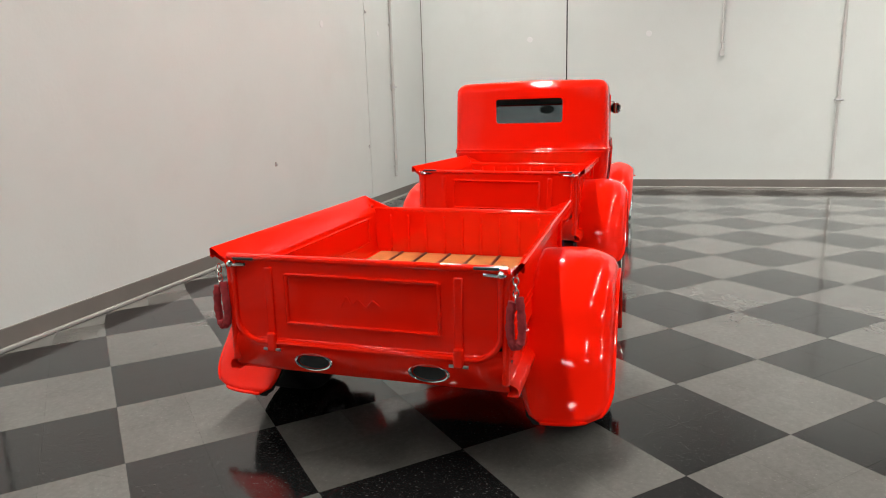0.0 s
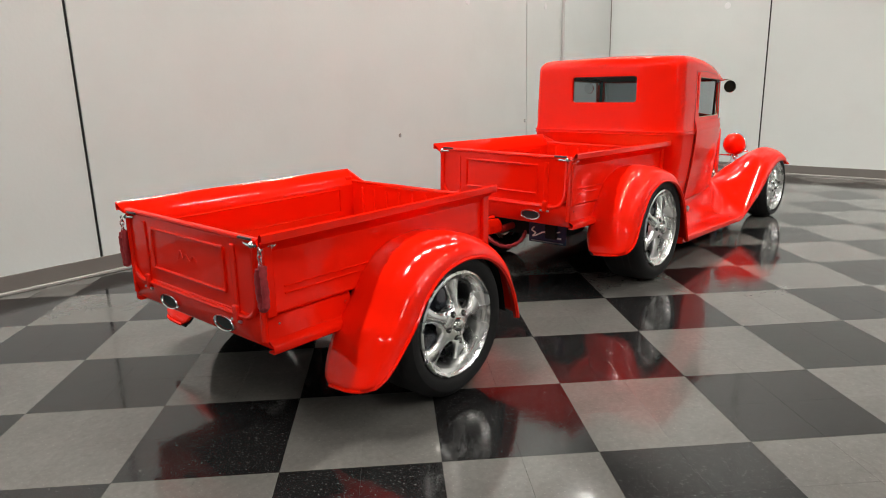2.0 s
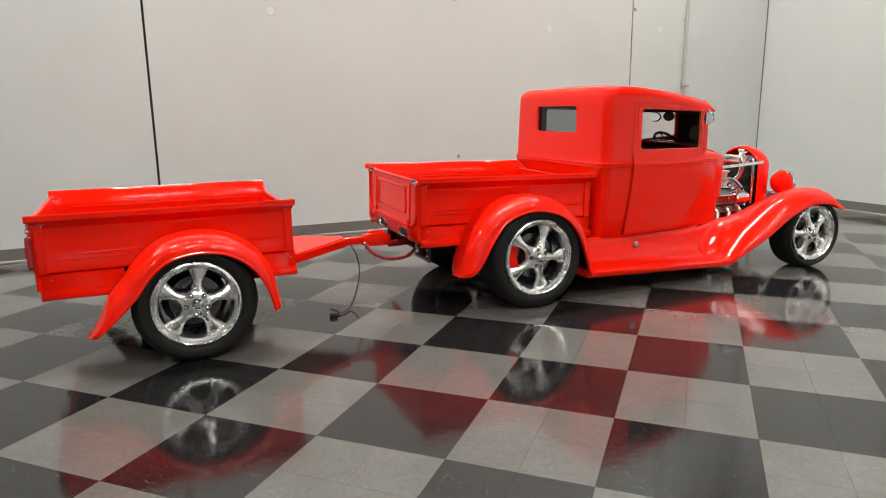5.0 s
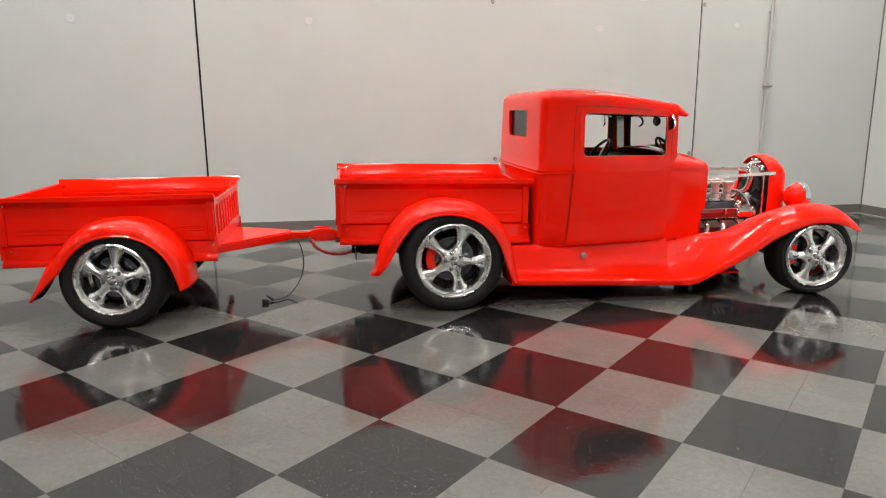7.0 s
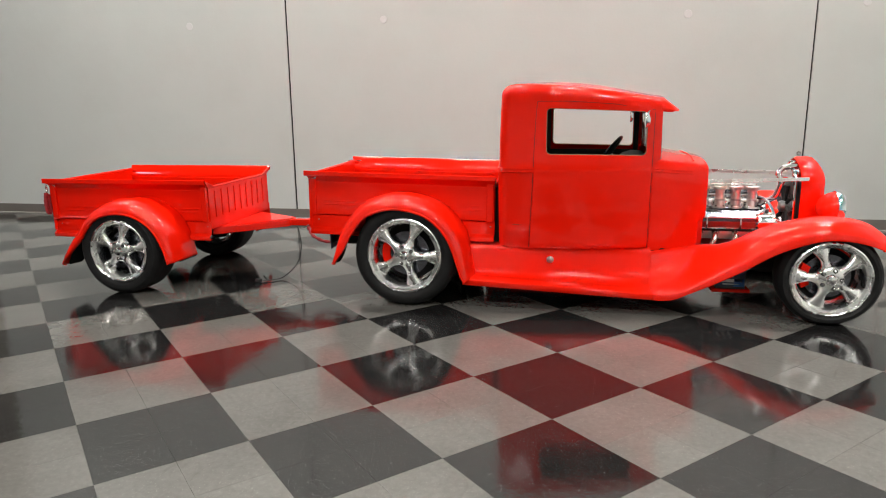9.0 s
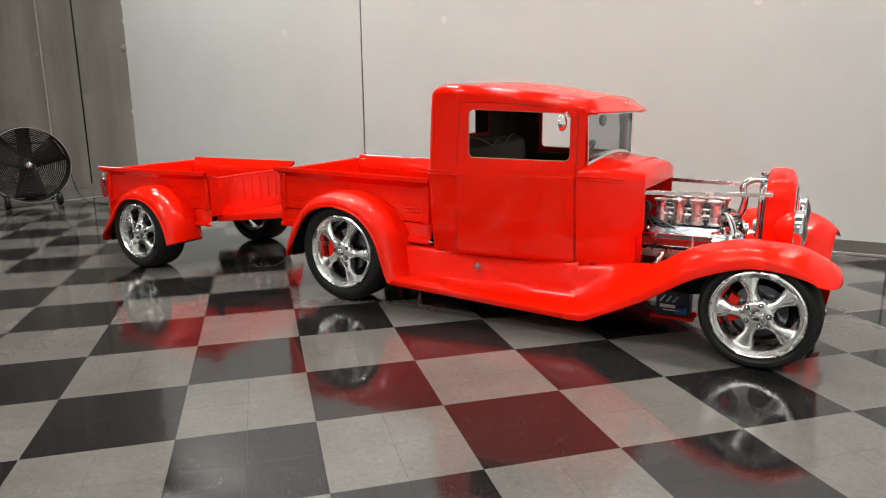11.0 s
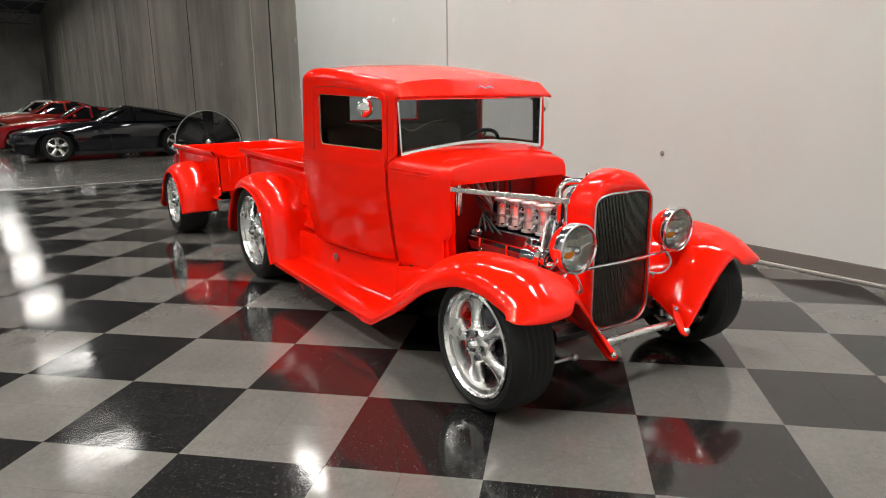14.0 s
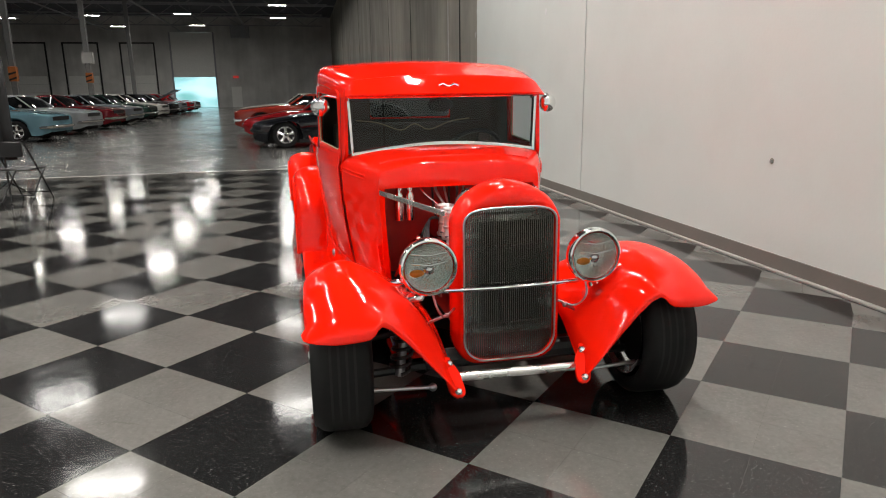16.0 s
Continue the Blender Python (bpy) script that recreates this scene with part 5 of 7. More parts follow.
for s in (-1, 1):
    # frame rail, horn, coil-over, axle and steering arm
    part("frame_rail", loft(bmesh.new(), mirror_h(s, [[(x, h, z) for h, z in ((0.30, zc - 0.05), (0.38, zc - 0.05), (0.38, zc + 0.05), (0.30, zc + 0.05))] for x, zc in ((4.35, 0.42), (4.7, 0.46), (5.3, 0.40), (5.7, 0.30), (7.2, 0.27), (7.5, 0.32), (7.66, 0.33), (7.76, 0.31))]), ring=True, cap0=True, cap1=True), UNDER, truck, "dark frame rail")
    co = part("coil_over", tube(bmesh.new(), [(7.90, CY + s * 0.46, 0.20), (7.88, CY + s * 0.42, 0.47)], 0.020, 10), STEEL, truck, "black coil-over shock absorber")
    pts = [(7.90 - 0.02 * k / 72 + 0.043 * math.cos(radians(30 * k)), CY + s * (0.46 - 0.04 * k / 72) + 0.043 * math.sin(radians(30 * k)), 0.22 + 0.22 * k / 72) for k in range(73)]
    part("coil_spring", tube(bmesh.new(), pts, 0.008, 6), BLACK, co)
    part("lower_arm", tube(bmesh.new(), [(7.86, CY + s * 0.30, 0.22), (7.86, CY + s * 0.62, 0.20)], 0.020, 8), BLACK, truck)
    part("upper_arm", tube(bmesh.new(), [(7.84, CY + s * 0.33, 0.40), (7.86, CY + s * 0.60, 0.36)], 0.014, 8), BLACK, truck)
    part("tie_rod", tube(bmesh.new(), [(8.02, CY + s * 0.34, 0.185), (8.00, CY + s * 0.60, 0.19)], 0.009, 8), STEEL, truck)
    pin = part("shell_rod", tube(bmesh.new(), [(7.925, CY + s * 0.330, 0.438), (7.968, CY + s * 0.268, 0.476)], 0.006, 8), STEEL, truck, "short steel rod beside the radiator shell")
    part("rod_knob", ball(bmesh.new(), (7.970, CY + s * 0.265, 0.478), 0.011), STEEL, pin)
    part("ball_joint", ball(bmesh.new(), (8.02, CY + s * 0.34, 0.185), 0.018), STEEL, truck)
part("front_crossmember", tube(bmesh.new(), [(7.86, CY - 0.34, 0.24), (7.86, CY + 0.34, 0.24)], 0.045, 10), BLACK, truck)
part("rear_axle", tube(bmesh.new(), [(5.058, CY - 0.55, 0.374), (5.058, CY + 0.55, 0.374)], 0.045, 12), UNDER, truck)
part("differential", ball(bmesh.new(), (5.06, CY, 0.374), 0.14, 0.13, 0.13), UNDER, truck)
part("underfloor", boxes((5.55, 7.2, CY - 0.42, CY + 0.42, 0.20, 0.40)), UNDER, truck, bevel=0.02)
part("underfloor", boxes((4.40, 4.72, CY - 0.40, CY + 0.40, 0.36, 0.52)), UNDER, truck, "fuel tank", bevel=0.03)

# ---- hood stays: flat bright bars from the cowl to the shell ----
for s in (-1, 1):
    bar = part("hood_stay", loft(bmesh.new(), mirror_h(s, [[(x, h - 0.003, z - 0.013), (x, h + 0.003, z - 0.013), (x, h + 0.003, z + 0.013), (x, h - 0.003, z + 0.013)] for x, h, z in ((7.035, 0.452, 0.886), (7.12, 0.428, 0.886), (7.86, 0.238, 0.888))]), ring=True, cap0=True, cap1=True), ALU, truck, "flat polished bar from cowl to radiator shell", bevel=0.002)
    for x in (7.055, 7.078):
        part("screw", ball(bmesh.new(), (x, CY + s * (0.453 - 0.22 * (x - 7.035)), 0.886), 0.006), STEEL, bar)

# ---- engine ----
engine = part("engine_block", boxes((6.98, 7.66, GC - 0.17, GC + 0.17, 0.30, 0.60)), RED_SHADED, truck, "V8 engine with dark red block and polished parts", bevel=0.02)
part("intake_valley", boxes((7.10, 7.62, GC - 0.10, GC + 0.10, 0.60, 0.665)), DARK_CAST, engine, "polished intake manifold", bevel=0.015)
for s in (-1, 1):
    # cylinder head and finned cover, tipped outwards
    def tipped(u, v, x):
        a = radians(38)
        return (x, GC + s * (0.14 + u * math.cos(a) + v * math.sin(a)), 0.535 - u * math.sin(a) + v * math.cos(a))
    bm = bmesh.new()
    loft(bm, [[tipped(u, v, x) for u, v in ((-0.07, -0.02), (0.09, -0.02), (0.09, 0.05), (-0.07, 0.05))] for x in (7.05, 7.62)], ring=True, cap0=True, cap1=True)
    head = part("cylinder_head", bm, UNDER, engine, "dark cylinder head", bevel=0.004)
    bm = bmesh.new()
    loft(bm, [[tipped(u, v, x) for u, v in ((-0.06, 0.052), (0.08, 0.052), (0.075, 0.10), (0.05, 0.125), (-0.03, 0.125), (-0.055, 0.10))] for x in (7.07, 7.60)], ring=True, cap0=True, cap1=True)
    cover = part("valve_cover", bm, DARK_CAST, head, "polished valve cover with red panel", bevel=0.006)
    bm = bmesh.new()
    loft(bm, [[tipped(u, v, x) for u, v in ((0.084, 0.056), (0.084, 0.062), (0.074, 0.108), (0.068, 0.108))] for x in (7.09, 7.58)], ring=True, cap0=True, cap1=True)
    part("cover_panel", bm, RED_SHADED, cover)
    for x in (7.20, 7.43):
        bm = bmesh.new()
        tube(bm, [tipped(0.088, 0.052, x), tipped(0.086, 0.10, x), tipped(0.055, 0.132, x)], 0.008, 6)
        part("cover_bolt", bm, CHROME, cover)
    for x in (7.14, 7.55):
        part("oil_cap", ball(bmesh.new(), tipped(0.01, 0.130, x), 0.018, 0.018, 0.014), CHROME, cover)
    # velocity stacks, four a side
    for k in range(4):
        x = 7.195 + 0.112 * k + (0.02 if s > 0 else 0)
        y = GC + s * 0.095
        base = 0.655
        st = part("intake_trumpet", lathe(bmesh.new(), [(0.046, 0.0), (0.046, 0.012), (0.038, 0.018), (0.034, 0.05), (0.032, 0.105), (0.034, 0.128), (0.042, 0.142), (0.049, 0.148), (0.052, 0.154), (0.052, 0.158), (0.046, 0.158), (0.033, 0.140), (0.026, 0.05)], 24, "z", (x, y, base)), CAST, engine, "polished velocity trumpet")
        part("throttle_body", boxes((x - 0.034, x + 0.034, y - 0.034, y + 0.034, base - 0.012, base + 0.022)), DARK_CAST, st, bevel=0.006)
        part("clamp", lathe(bmesh.new(), [(0.033, 0.055), (0.037, 0.058), (0.037, 0.068), (0.033, 0.071)], 16, "z", (x, y, base)), STEEL, st)
        # plug lead
        part("plug_lead", tube(bmesh.new(), spline([(7.06, GC + s * 0.06, 0.70), (7.10, GC + s * 0.16, 0.72), (x - 0.06, GC + s * 0.235, 0.56), tipped(0.10, 0.0, x)], 12), 0.006, 6), HOSE, engine)
    for z in (0.705, 0.765):
        part("fuel_rail", tube(bmesh.new(), [(7.17, GC + s * 0.045, z), (7.56, GC + s * 0.045, z)], 0.010, 8), DARK_CAST, engine)
    part("linkage", tube(bmesh.new(), [(7.17, GC + s * 0.045, 0.74), (7.57, GC + s * 0.045, 0.745)], 0.005, 6), STEEL, engine)
    # headers
    for k in range(4):
        x = 7.12 + 0.14 * k
        pts = spline([tipped(0.085, 0.01, x), (x - 0.005, GC + s * 0.30, 0.475), (x - 0.03, GC + s * 0.335, 0.42), (x - 0.07, GC + s * 0.325, 0.36), (x * 0.5 + 7.08 * 0.5 - 0.06, GC + s * 0.30, 0.30), (7.02, GC + s * 0.29, 0.27)], 24)
        part("header_pipe", tube(bmesh.new(), pts, 0.022, 12), HEADER, engine, "warm-toned polished exhaust header pipe")
    part("header_flange", boxes((7.06, 7.62, *sorted((GC + s * 0.215, GC + s * 0.228)), 0.445, 0.515)), STEEL, engine, bevel=0.003)
    # polished corner rib round the cover, injectors and small fittings
    part("cover_rib", tube(bmesh.new(), [tipped(0.082, 0.054, 7.075), tipped(0.082, 0.054, 7.595)], 0.006, 6), CHROME, cover)
    part("cover_rib", tube(bmesh.new(), [tipped(0.050, 0.127, 7.08), tipped(0.050, 0.127, 7.59)], 0.004, 6), CHROME, cover)
    for k in range(4):
        x = 7.195 + 0.112 * k + (0.02 if s > 0 else 0)
        inj = part("injector", tube(bmesh.new(), [(x + 0.03, GC + s * 0.105, 0.672), (x + 0.045, GC + s * 0.06, 0.735)], 0.008, 8), STEEL, engine)
        part("injector_plug", ball(bmesh.new(), (x + 0.046, GC + s * 0.058, 0.742), 0.011), HOSE, inj)
        part("link_tube", tube(bmesh.new(), [(x, GC + s * 0.09, 0.712), (x + 0.112, GC + s * 0.09, 0.712)] if k < 3 else [(x, GC + s * 0.09, 0.712), (x + 0.05, GC + s * 0.09, 0.712)], 0.011, 8), CAST, engine)
        part("link_tube", tube(bmesh.new(), [(x, GC + s * 0.09, 0.752), (x + 0.112, GC + s * 0.09, 0.752)] if k < 3 else [(x, GC + s * 0.09, 0.752), (x + 0.04, GC + s * 0.09, 0.752)], 0.007, 8), STEEL, engine)
    for k in range(3):
        part("braided_hose", tube(bmesh.new(), spline([(7.56, GC + s * 0.05, 0.70 + 0.02 * k), (7.61, GC + s * (0.10 + 0.03 * k), 0.73), (7.66, GC + s * (0.17 + 0.03 * k), 0.66 - 0.02 * k), (7.64, GC + s * (0.22 + 0.02 * k), 0.56 - 0.03 * k)], 16), 0.008, 8), (STEEL, HOSE, STEEL)[k], engine)
    part("accessory_bracket", loft(bmesh.new(), [[(7.60, GC + s * 0.10, z), (7.66, GC + s * 0.16, z), (7.66, GC + s * 0.27, z - 0.02), (7.60, GC + s * 0.25, z - 0.02)] for z in (0.625, 0.637)], ring=True, cap0=True, cap1=True), CHROME, engine, bevel=0.003)
    for k in range(5):
        part("fitting", ball(bmesh.new(), (7.575 + 0.022 * (k % 3), GC + s * (0.13 + 0.033 * k), 0.655 - 0.012 * (k % 2)), 0.013, 0.013, 0.017), (CHROME, CAST, SLEEVE, CHROME, HOSE)[k], engine)
# front dress: pulleys, alternator, pumps, hoses
for x, y, z, r in ((7.69, GC, 0.36, 0.085), (7.69, GC, 0.535, 0.068), (7.69, GC + 0.20, 0.60, 0.040), (7.69, GC - 0.21, 0.565, 0.048)):
    part("pulley", lathe(bmesh.new(), [(0.0, x + 0.018), (r * 0.5, x + 0.018), (r * 0.55, x + 0.008), (r * 0.92, x + 0.008), (r, x + 0.014), (r * 0.9, x), (r, x - 0.014), (r * 0.5, x - 0.016), (0, x - 0.016)], 28, "x", (0, y, z)), CHROME, engine)
part("water_pump", boxes((7.62, 7.68, GC - 0.07, GC + 0.07, 0.45, 0.61)), ALU, engine, bevel=0.02)
for s, z in ((-1, 0.565), (1, 0.60)):
    alt = part("alternator", lathe(bmesh.new(), [(0.0, 7.53), (0.055, 7.532), (0.066, 7.545), (0.068, 7.57), (0.062, 7.60), (0.068, 7.63), (0.068, 7.655), (0.055, 7.672), (0.0, 7.674)], 24, "x", (0, GC + s * 0.215, z)), CHROME, engine, "chrome alternator")
    for k in range(8):
        a = radians(45 * k)
        part("cooling_fin", boxes((7.66, 7.676, GC + s * 0.215 + 0.045 * math.cos(a) - 0.005, GC + s * 0.215 + 0.045 * math.cos(a) + 0.005, z + 0.045 * math.sin(a) - 0.005, z + 0.045 * math.sin(a) + 0.005)), STEEL, alt)
bm = bmesh.new()
tube(bm, spline([(7.58, GC - 0.02, 0.66), (7.62, GC - 0.08, 0.70), (7.68, GC - 0.13, 0.75), (7.70, GC - 0.15, 0.85), (7.685, GC - 0.14, 0.915), (7.72, GC - 0.11, 0.955), (7.80, GC - 0.09, 0.962), (7.86, GC - 0.09, 0.955)], 44), [0.021 + 0.0015 * (i % 2) for i in range(45)], 12)
part("radiator_hose", bm, CHROME, truck, "ribbed chrome radiator hose")
bm = lathe(bmesh.new(), [(0.0, 1.015), (0.028, 1.013), (0.032, 1.004), (0.032, 0.996), (0.02, 0.99), (0.02, 0.95)], 20, "z", (7.80, GC - 0.04, -0.01))
part("radiator_cap", bm, CHROME, truck, "chrome radiator cap")
part("thermostat_neck", lathe(bmesh.new(), [(0.03, 0.60), (0.034, 0.66), (0.026, 0.68), (0.0, 0.682)], 16, "z", (7.585, GC, 0)), CHROME, engine)
part("distributor", lathe(bmesh.new(), [(0.02, 0.60), (0.03, 0.70), (0.045, 0.71), (0.045, 0.75), (0.03, 0.775), (0.0, 0.78)], 20, "z", (7.06, GC, 0)), BLACK, engine)
rngw = random.Random(8)
for k in range(9):
    y = GC - 0.16 + 0.04 * k
    part("firewall_line", tube(bmesh.new(), spline([(6.925, y, 0.93), (6.96, y + rngw.uniform(-0.02, 0.02), 0.86), (7.02, y * 0.6 + GC * 0.4 + rngw.uniform(-0.05, 0.05), 0.74), (7.07, GC + (y - GC) * 0.5, 0.66)], 12), rngw.choice((0.006, 0.008, 0.012)), 8), rngw.choice((CHROME, STEEL, HOSE)), truck)
for y in (GC - 0.30, GC - 0.24):
    part("hydraulic_reservoir", lathe(bmesh.new(), [(0.0, 0.70), (0.024, 0.70), (0.026, 0.72), (0.026, 0.84), (0.018, 0.86), (0.018, 0.885), (0, 0.89)], 14, "z", (6.965, y, 0)), CHROME, truck, "chrome fluid reservoir")

# battery hung low behind the front wheel
bat = part("battery", boxes((7.26, 7.46, 0.595, 0.72, 0.115, 0.275)), BLACK, truck, "black battery with a blue and white label", bevel=0.006)
part("battery_tray", boxes((7.23, 7.49, 0.58, 0.74, 0.095, 0.117)), RED, truck, bevel=0.004)
part("label_panel", boxes((7.27, 7.45, 0.591, 0.5935, 0.135, 0.265)), PLATE_BLUE, bat)
part("label_patch", boxes((7.38, 7.45, 0.588, 0.5905, 0.135, 0.19)), BLUE_LABEL, bat)
bm = bmesh.new()
tube(bm, [(7.285, 0.588, 0.207), (7.315, 0.588, 0.248)], 0.006, 6)
tube(bm, [(7.325, 0.588, 0.207), (7.355, 0.588, 0.248)], 0.006, 6)
tube(bm, [(7.365, 0.588, 0.207), (7.395, 0.588, 0.248)], 0.006, 6)
part("label_emblem", bm, WHITE_INK, bat)
part("label_bar", boxes((7.285, 7.435, 0.588, 0.5905, 0.168, 0.190)), WHITE_INK, bat)
part("label_bar", boxes((7.305, 7.415, 0.588, 0.5905, 0.150, 0.158)), WHITE_INK, bat)

# door mirrors on swan necks
for s in (-1, 1):
    c = Vector((6.70, CY + s * 0.675, 1.315))
    neck = part("door_mirror", tube(bmesh.new(), spline([(6.72, CY + s * 0.575, 1.362), (6.72, CY + s * 0.64, 1.375), (6.71, CY + s * 0.672, 1.362), (6.70, CY + s * 0.675, 1.33)], 14), 0.006, 8), CHROME, truck, "round chrome door mirror on a swan neck")
    part("mirror_bowl", lathe(bmesh.new(), [(0.0, 0.028), (0.025, 0.024), (0.045, 0.012), (0.052, 0.0), (0.050, -0.006), (0.0, -0.006)], 24, "x", tuple(c)), CHROME, neck)
    part("mirror_glass", lathe(bmesh.new(), [(0.0, -0.0075), (0.047, -0.0075)], 24, "x", tuple(c)), MIRROR, neck)
    part("neck_clamp", boxes((6.70, 6.74, *sorted((CY + s * 0.56, CY + s * 0.58)), 1.345, 1.385)), CHROME, neck, bevel=0.006)

# show plate and hitch receiver under the tail
pl = part("number_plate", boxes((4.376, 4.384, 0.555, 0.845, 0.330, 0.470)), PLATE_BLUE, truck, "dark blue show plate with white lettering shapes", bevel=0.003)
bm = bmesh.new()
tube(bm, spline([(4.373, 0.80, 0.435), (4.373, 0.82, 0.410), (4.373, 0.79, 0.395), (4.373, 0.815, 0.370), (4.373, 0.78, 0.380), (4.373, 0.72, 0.407), (4.373, 0.66, 0.405), (4.373, 0.60, 0.420)], 24), 0.005, 6)
part("plate_flourish", bm, WHITE_INK, pl)
part("plate_bar", boxes((4.3725, 4.3775, 0.59, 0.68, 0.368, 0.380)), WHITE_INK, pl)
part("plate_bar", boxes((4.3725, 4.3775, 0.575, 0.825, 0.337, 0.343)), STEEL, pl)
part("hitch_receiver", tube(bmesh.new(), [(4.50, CY, 0.42), (4.22, CY, 0.41)], 0.026, 8), RED_SHADED, truck)
part("hitch_ball", ball(bmesh.new(), (4.19, CY, 0.455), 0.025), CHROME, truck)

# ---- the matching trailer ----
trailer = thing("pickup_bed_trailer", "glossy red single-axle trailer made from a matching pickup bed", "trailer")
pickup_bed(trailer, 1.985, 3.395, 0.0, lettered=True)
lean = Matrix.Translation((2.69, CY - 0.56, 0.70)) @ pose(0, 0, 0, 0.6, 0, 0) @ Matrix.Translation((-2.69, 0.56 - CY, -0.70))
for o in trailer.children_recursive:
    o.data.transform(lean)
for s in (-1, 1):
    latch_and_chain(trailer, 1.985, s, 0.825, True)
    rear_fender(trailer, s, [(2.245, 0.205), (2.365, 0.325), (2.465, 0.425), (2.55, 0.535), (2.66, 0.615), (2.80, 0.642), (2.93, 0.628), (3.04, 0.575), (3.125, 0.49), (3.18, 0.38), (3.212, 0.258)], 0.860, 0.518)
    wheel(trailer, 2.776, s * 0.832, 0.343, 0.345, 0.242, 0.28, spin=10, caliper=False)
part("axle", tube(bmesh.new(), [(2.786, CY - 0.6, 0.336), (2.786, CY + 0.6, 0.336)], 0.035, 12), UNDER, trailer)
part("underframe", boxes((2.05, 3.38, CY - 0.40, CY + 0.40, 0.42, 0.52)), UNDER, trailer, bevel=0.01)
# drawbar: two channels meeting at the coupler, with a sheet deck between
for s in (-1, 1):
    part("drawbar_channel", loft(bmesh.new(), mirror_h(s, [[(x, h - 0.025, z - 0.028), (x, h + 0.025, z - 0.028), (x, h + 0.025, z + 0.028), (x, h - 0.025, z + 0.028)] for x, h, z in ((3.36, 0.40, 0.44), (3.87, 0.05, 0.46))]), ring=True, cap0=True, cap1=True), RED, trailer, "red steel drawbar channel", bevel=0.004)
bm = bmesh.new()
loft(bm, [[(3.39, CY - 0.40, z), (3.39, CY + 0.40, z), (3.86, CY + 0.05, z + 0.02), (3.86, CY - 0.05, z + 0.02)] for z in (0.470, 0.476)], ring=True, cap0=True, cap1=True)
part("drawbar_deck", bm, RED, trailer, "red sheet deck on the drawbar")
part("drawbar_beam", boxes((3.84, 4.14, CY - 0.028, CY + 0.028, 0.432, 0.485)), RED, trailer, bevel=0.006)
cp = part("coupler", loft(bmesh.new(), [[(x, CY + a * w, 0.445 + b * h) for a, b in ((-1, -0.6), (1, -0.6), (1, 0.3), (0.6, 1), (-0.6, 1), (-1, 0.3))] for x, w, h in ((4.02, 0.034, 0.05), (4.12, 0.036, 0.062), (4.20, 0.045, 0.055), (4.235, 0.030, 0.035))], ring=True, cap0=True, cap1=True), RED, trailer, "red ball coupler", bevel=0.004)
part("coupler_latch", boxes((4.06, 4.18, CY - 0.012, CY + 0.012, 0.508, 0.522)), RED, cp, bevel=0.004)
part("safety_chain", tube(bmesh.new(), spline([(4.03, CY - 0.04, 0.425), (4.08, CY - 0.08, 0.36), (4.20, CY - 0.10, 0.315), (4.34, CY - 0.11, 0.33), (4.42, CY - 0.11, 0.40)], 26), [0.013 + 0.003 * math.sin(i * 2.0) for i in range(27)], 8), SLEEVE, trailer, "safety chain in a dark red sleeve")
for k in range(3):
    part("chain_link", tube(bmesh.new(), [(4.03 + 0.012 * math.cos(a), CY - 0.045, 0.432 + 0.012 * math.sin(a) - 0.012 * k) for a in (2 * math.pi * q / 10 for q in range(11))], 0.004, 6, False), CHROME, trailer)
cab_pts = spline([(3.92, CY - 0.02, 0.43), (3.95, CY - 0.05, 0.36), (3.965, CY - 0.07, 0.24), (3.93, CY - 0.10, 0.11), (3.85, CY - 0.20, 0.02), (3.78, CY - 0.28, 0.012), (3.70, CY - 0.33, 0.010)], 30)
cord = part("trailer_cord", tube(bmesh.new(), cab_pts, 0.005, 6), CABLE, trailer, "black lighting cord trailing on the floor")
part("cord_plug", boxes((3.66, 3.71, CY - 0.352, CY - 0.318, 0.003, 0.030)), CABLE, cord, bevel=0.004)
part("cord_plug", tube(bmesh.new(), [(3.74, CY - 0.29, 0.012), (3.70, CY - 0.26, 0.03), (3.69, CY - 0.24, 0.028)], 0.008, 6), CABLE, cord)

# ---- lamps ----
def high_bay(x, y, z, watts, length=1.3, wide=0.36, spread=180, turn=0):
    ob = thing("ceiling_lamp", "long white LED high-bay lamp hung under the roof", "ceiling lamp", "high-bay lamps", at=pose(x, y, z, 0, 0, turn))
    part("housing", boxes((-length / 2, length / 2, -wide / 2, wide / 2, 0.012, 0.07)), TRUSS, ob, "grey metal lamp housing", bevel=0.01)
    for s in (-1, 1):
        part("hanger", tube(bmesh.new(), [(s * length * 0.4, 0, 0.07), (s * length * 0.4, 0, HIGH - z)], 0.006, 6), TRUSS, ob)
    w = wide - 0.04
    part("diffuser", boxes((-length / 2 + 0.02, length / 2 - 0.02, -w / 2, w / 2, 0.0, 0.012)), LAMP_GLOW, ob, "glowing white diffuser")
    d = bpy.data.lights.new("lamp_light", "AREA")
    d.shape, d.size, d.size_y, d.energy, d.color = "RECTANGLE", length, w, watts, LAMP_COLOUR
    d.spread = radians(spread)
    new("lamp_light", d).matrix_world = pose(x, y, z - 0.01, 0, 0, turn)
    return ob


for y, lamps in BAY_ROWS:
    for x, share, wide in lamps:
        high_bay(x, y, LAMP_Z, LAMP_WATTS * share, 1.2, 0.24, wide)
for x, share in ((-1.0, 0.30), (9.3, 0.14)):
    high_bay(x, 3.1, 5.7, LAMP_WATTS * share, 1.2, 0.24, 140)
for x, y in HALL_LAMPS:
    high_bay(x, y, LAMP_Z + 0.1, LAMP_WATTS * (0.30 if x > -10 or y < -1 and x > -20 else 0.6 if y > -1 else 1.0), 1.5 if x > -20 else 1.2, 0.8 if x > -20 else 0.46, spread=130 if x > -20 else 180, turn=90)

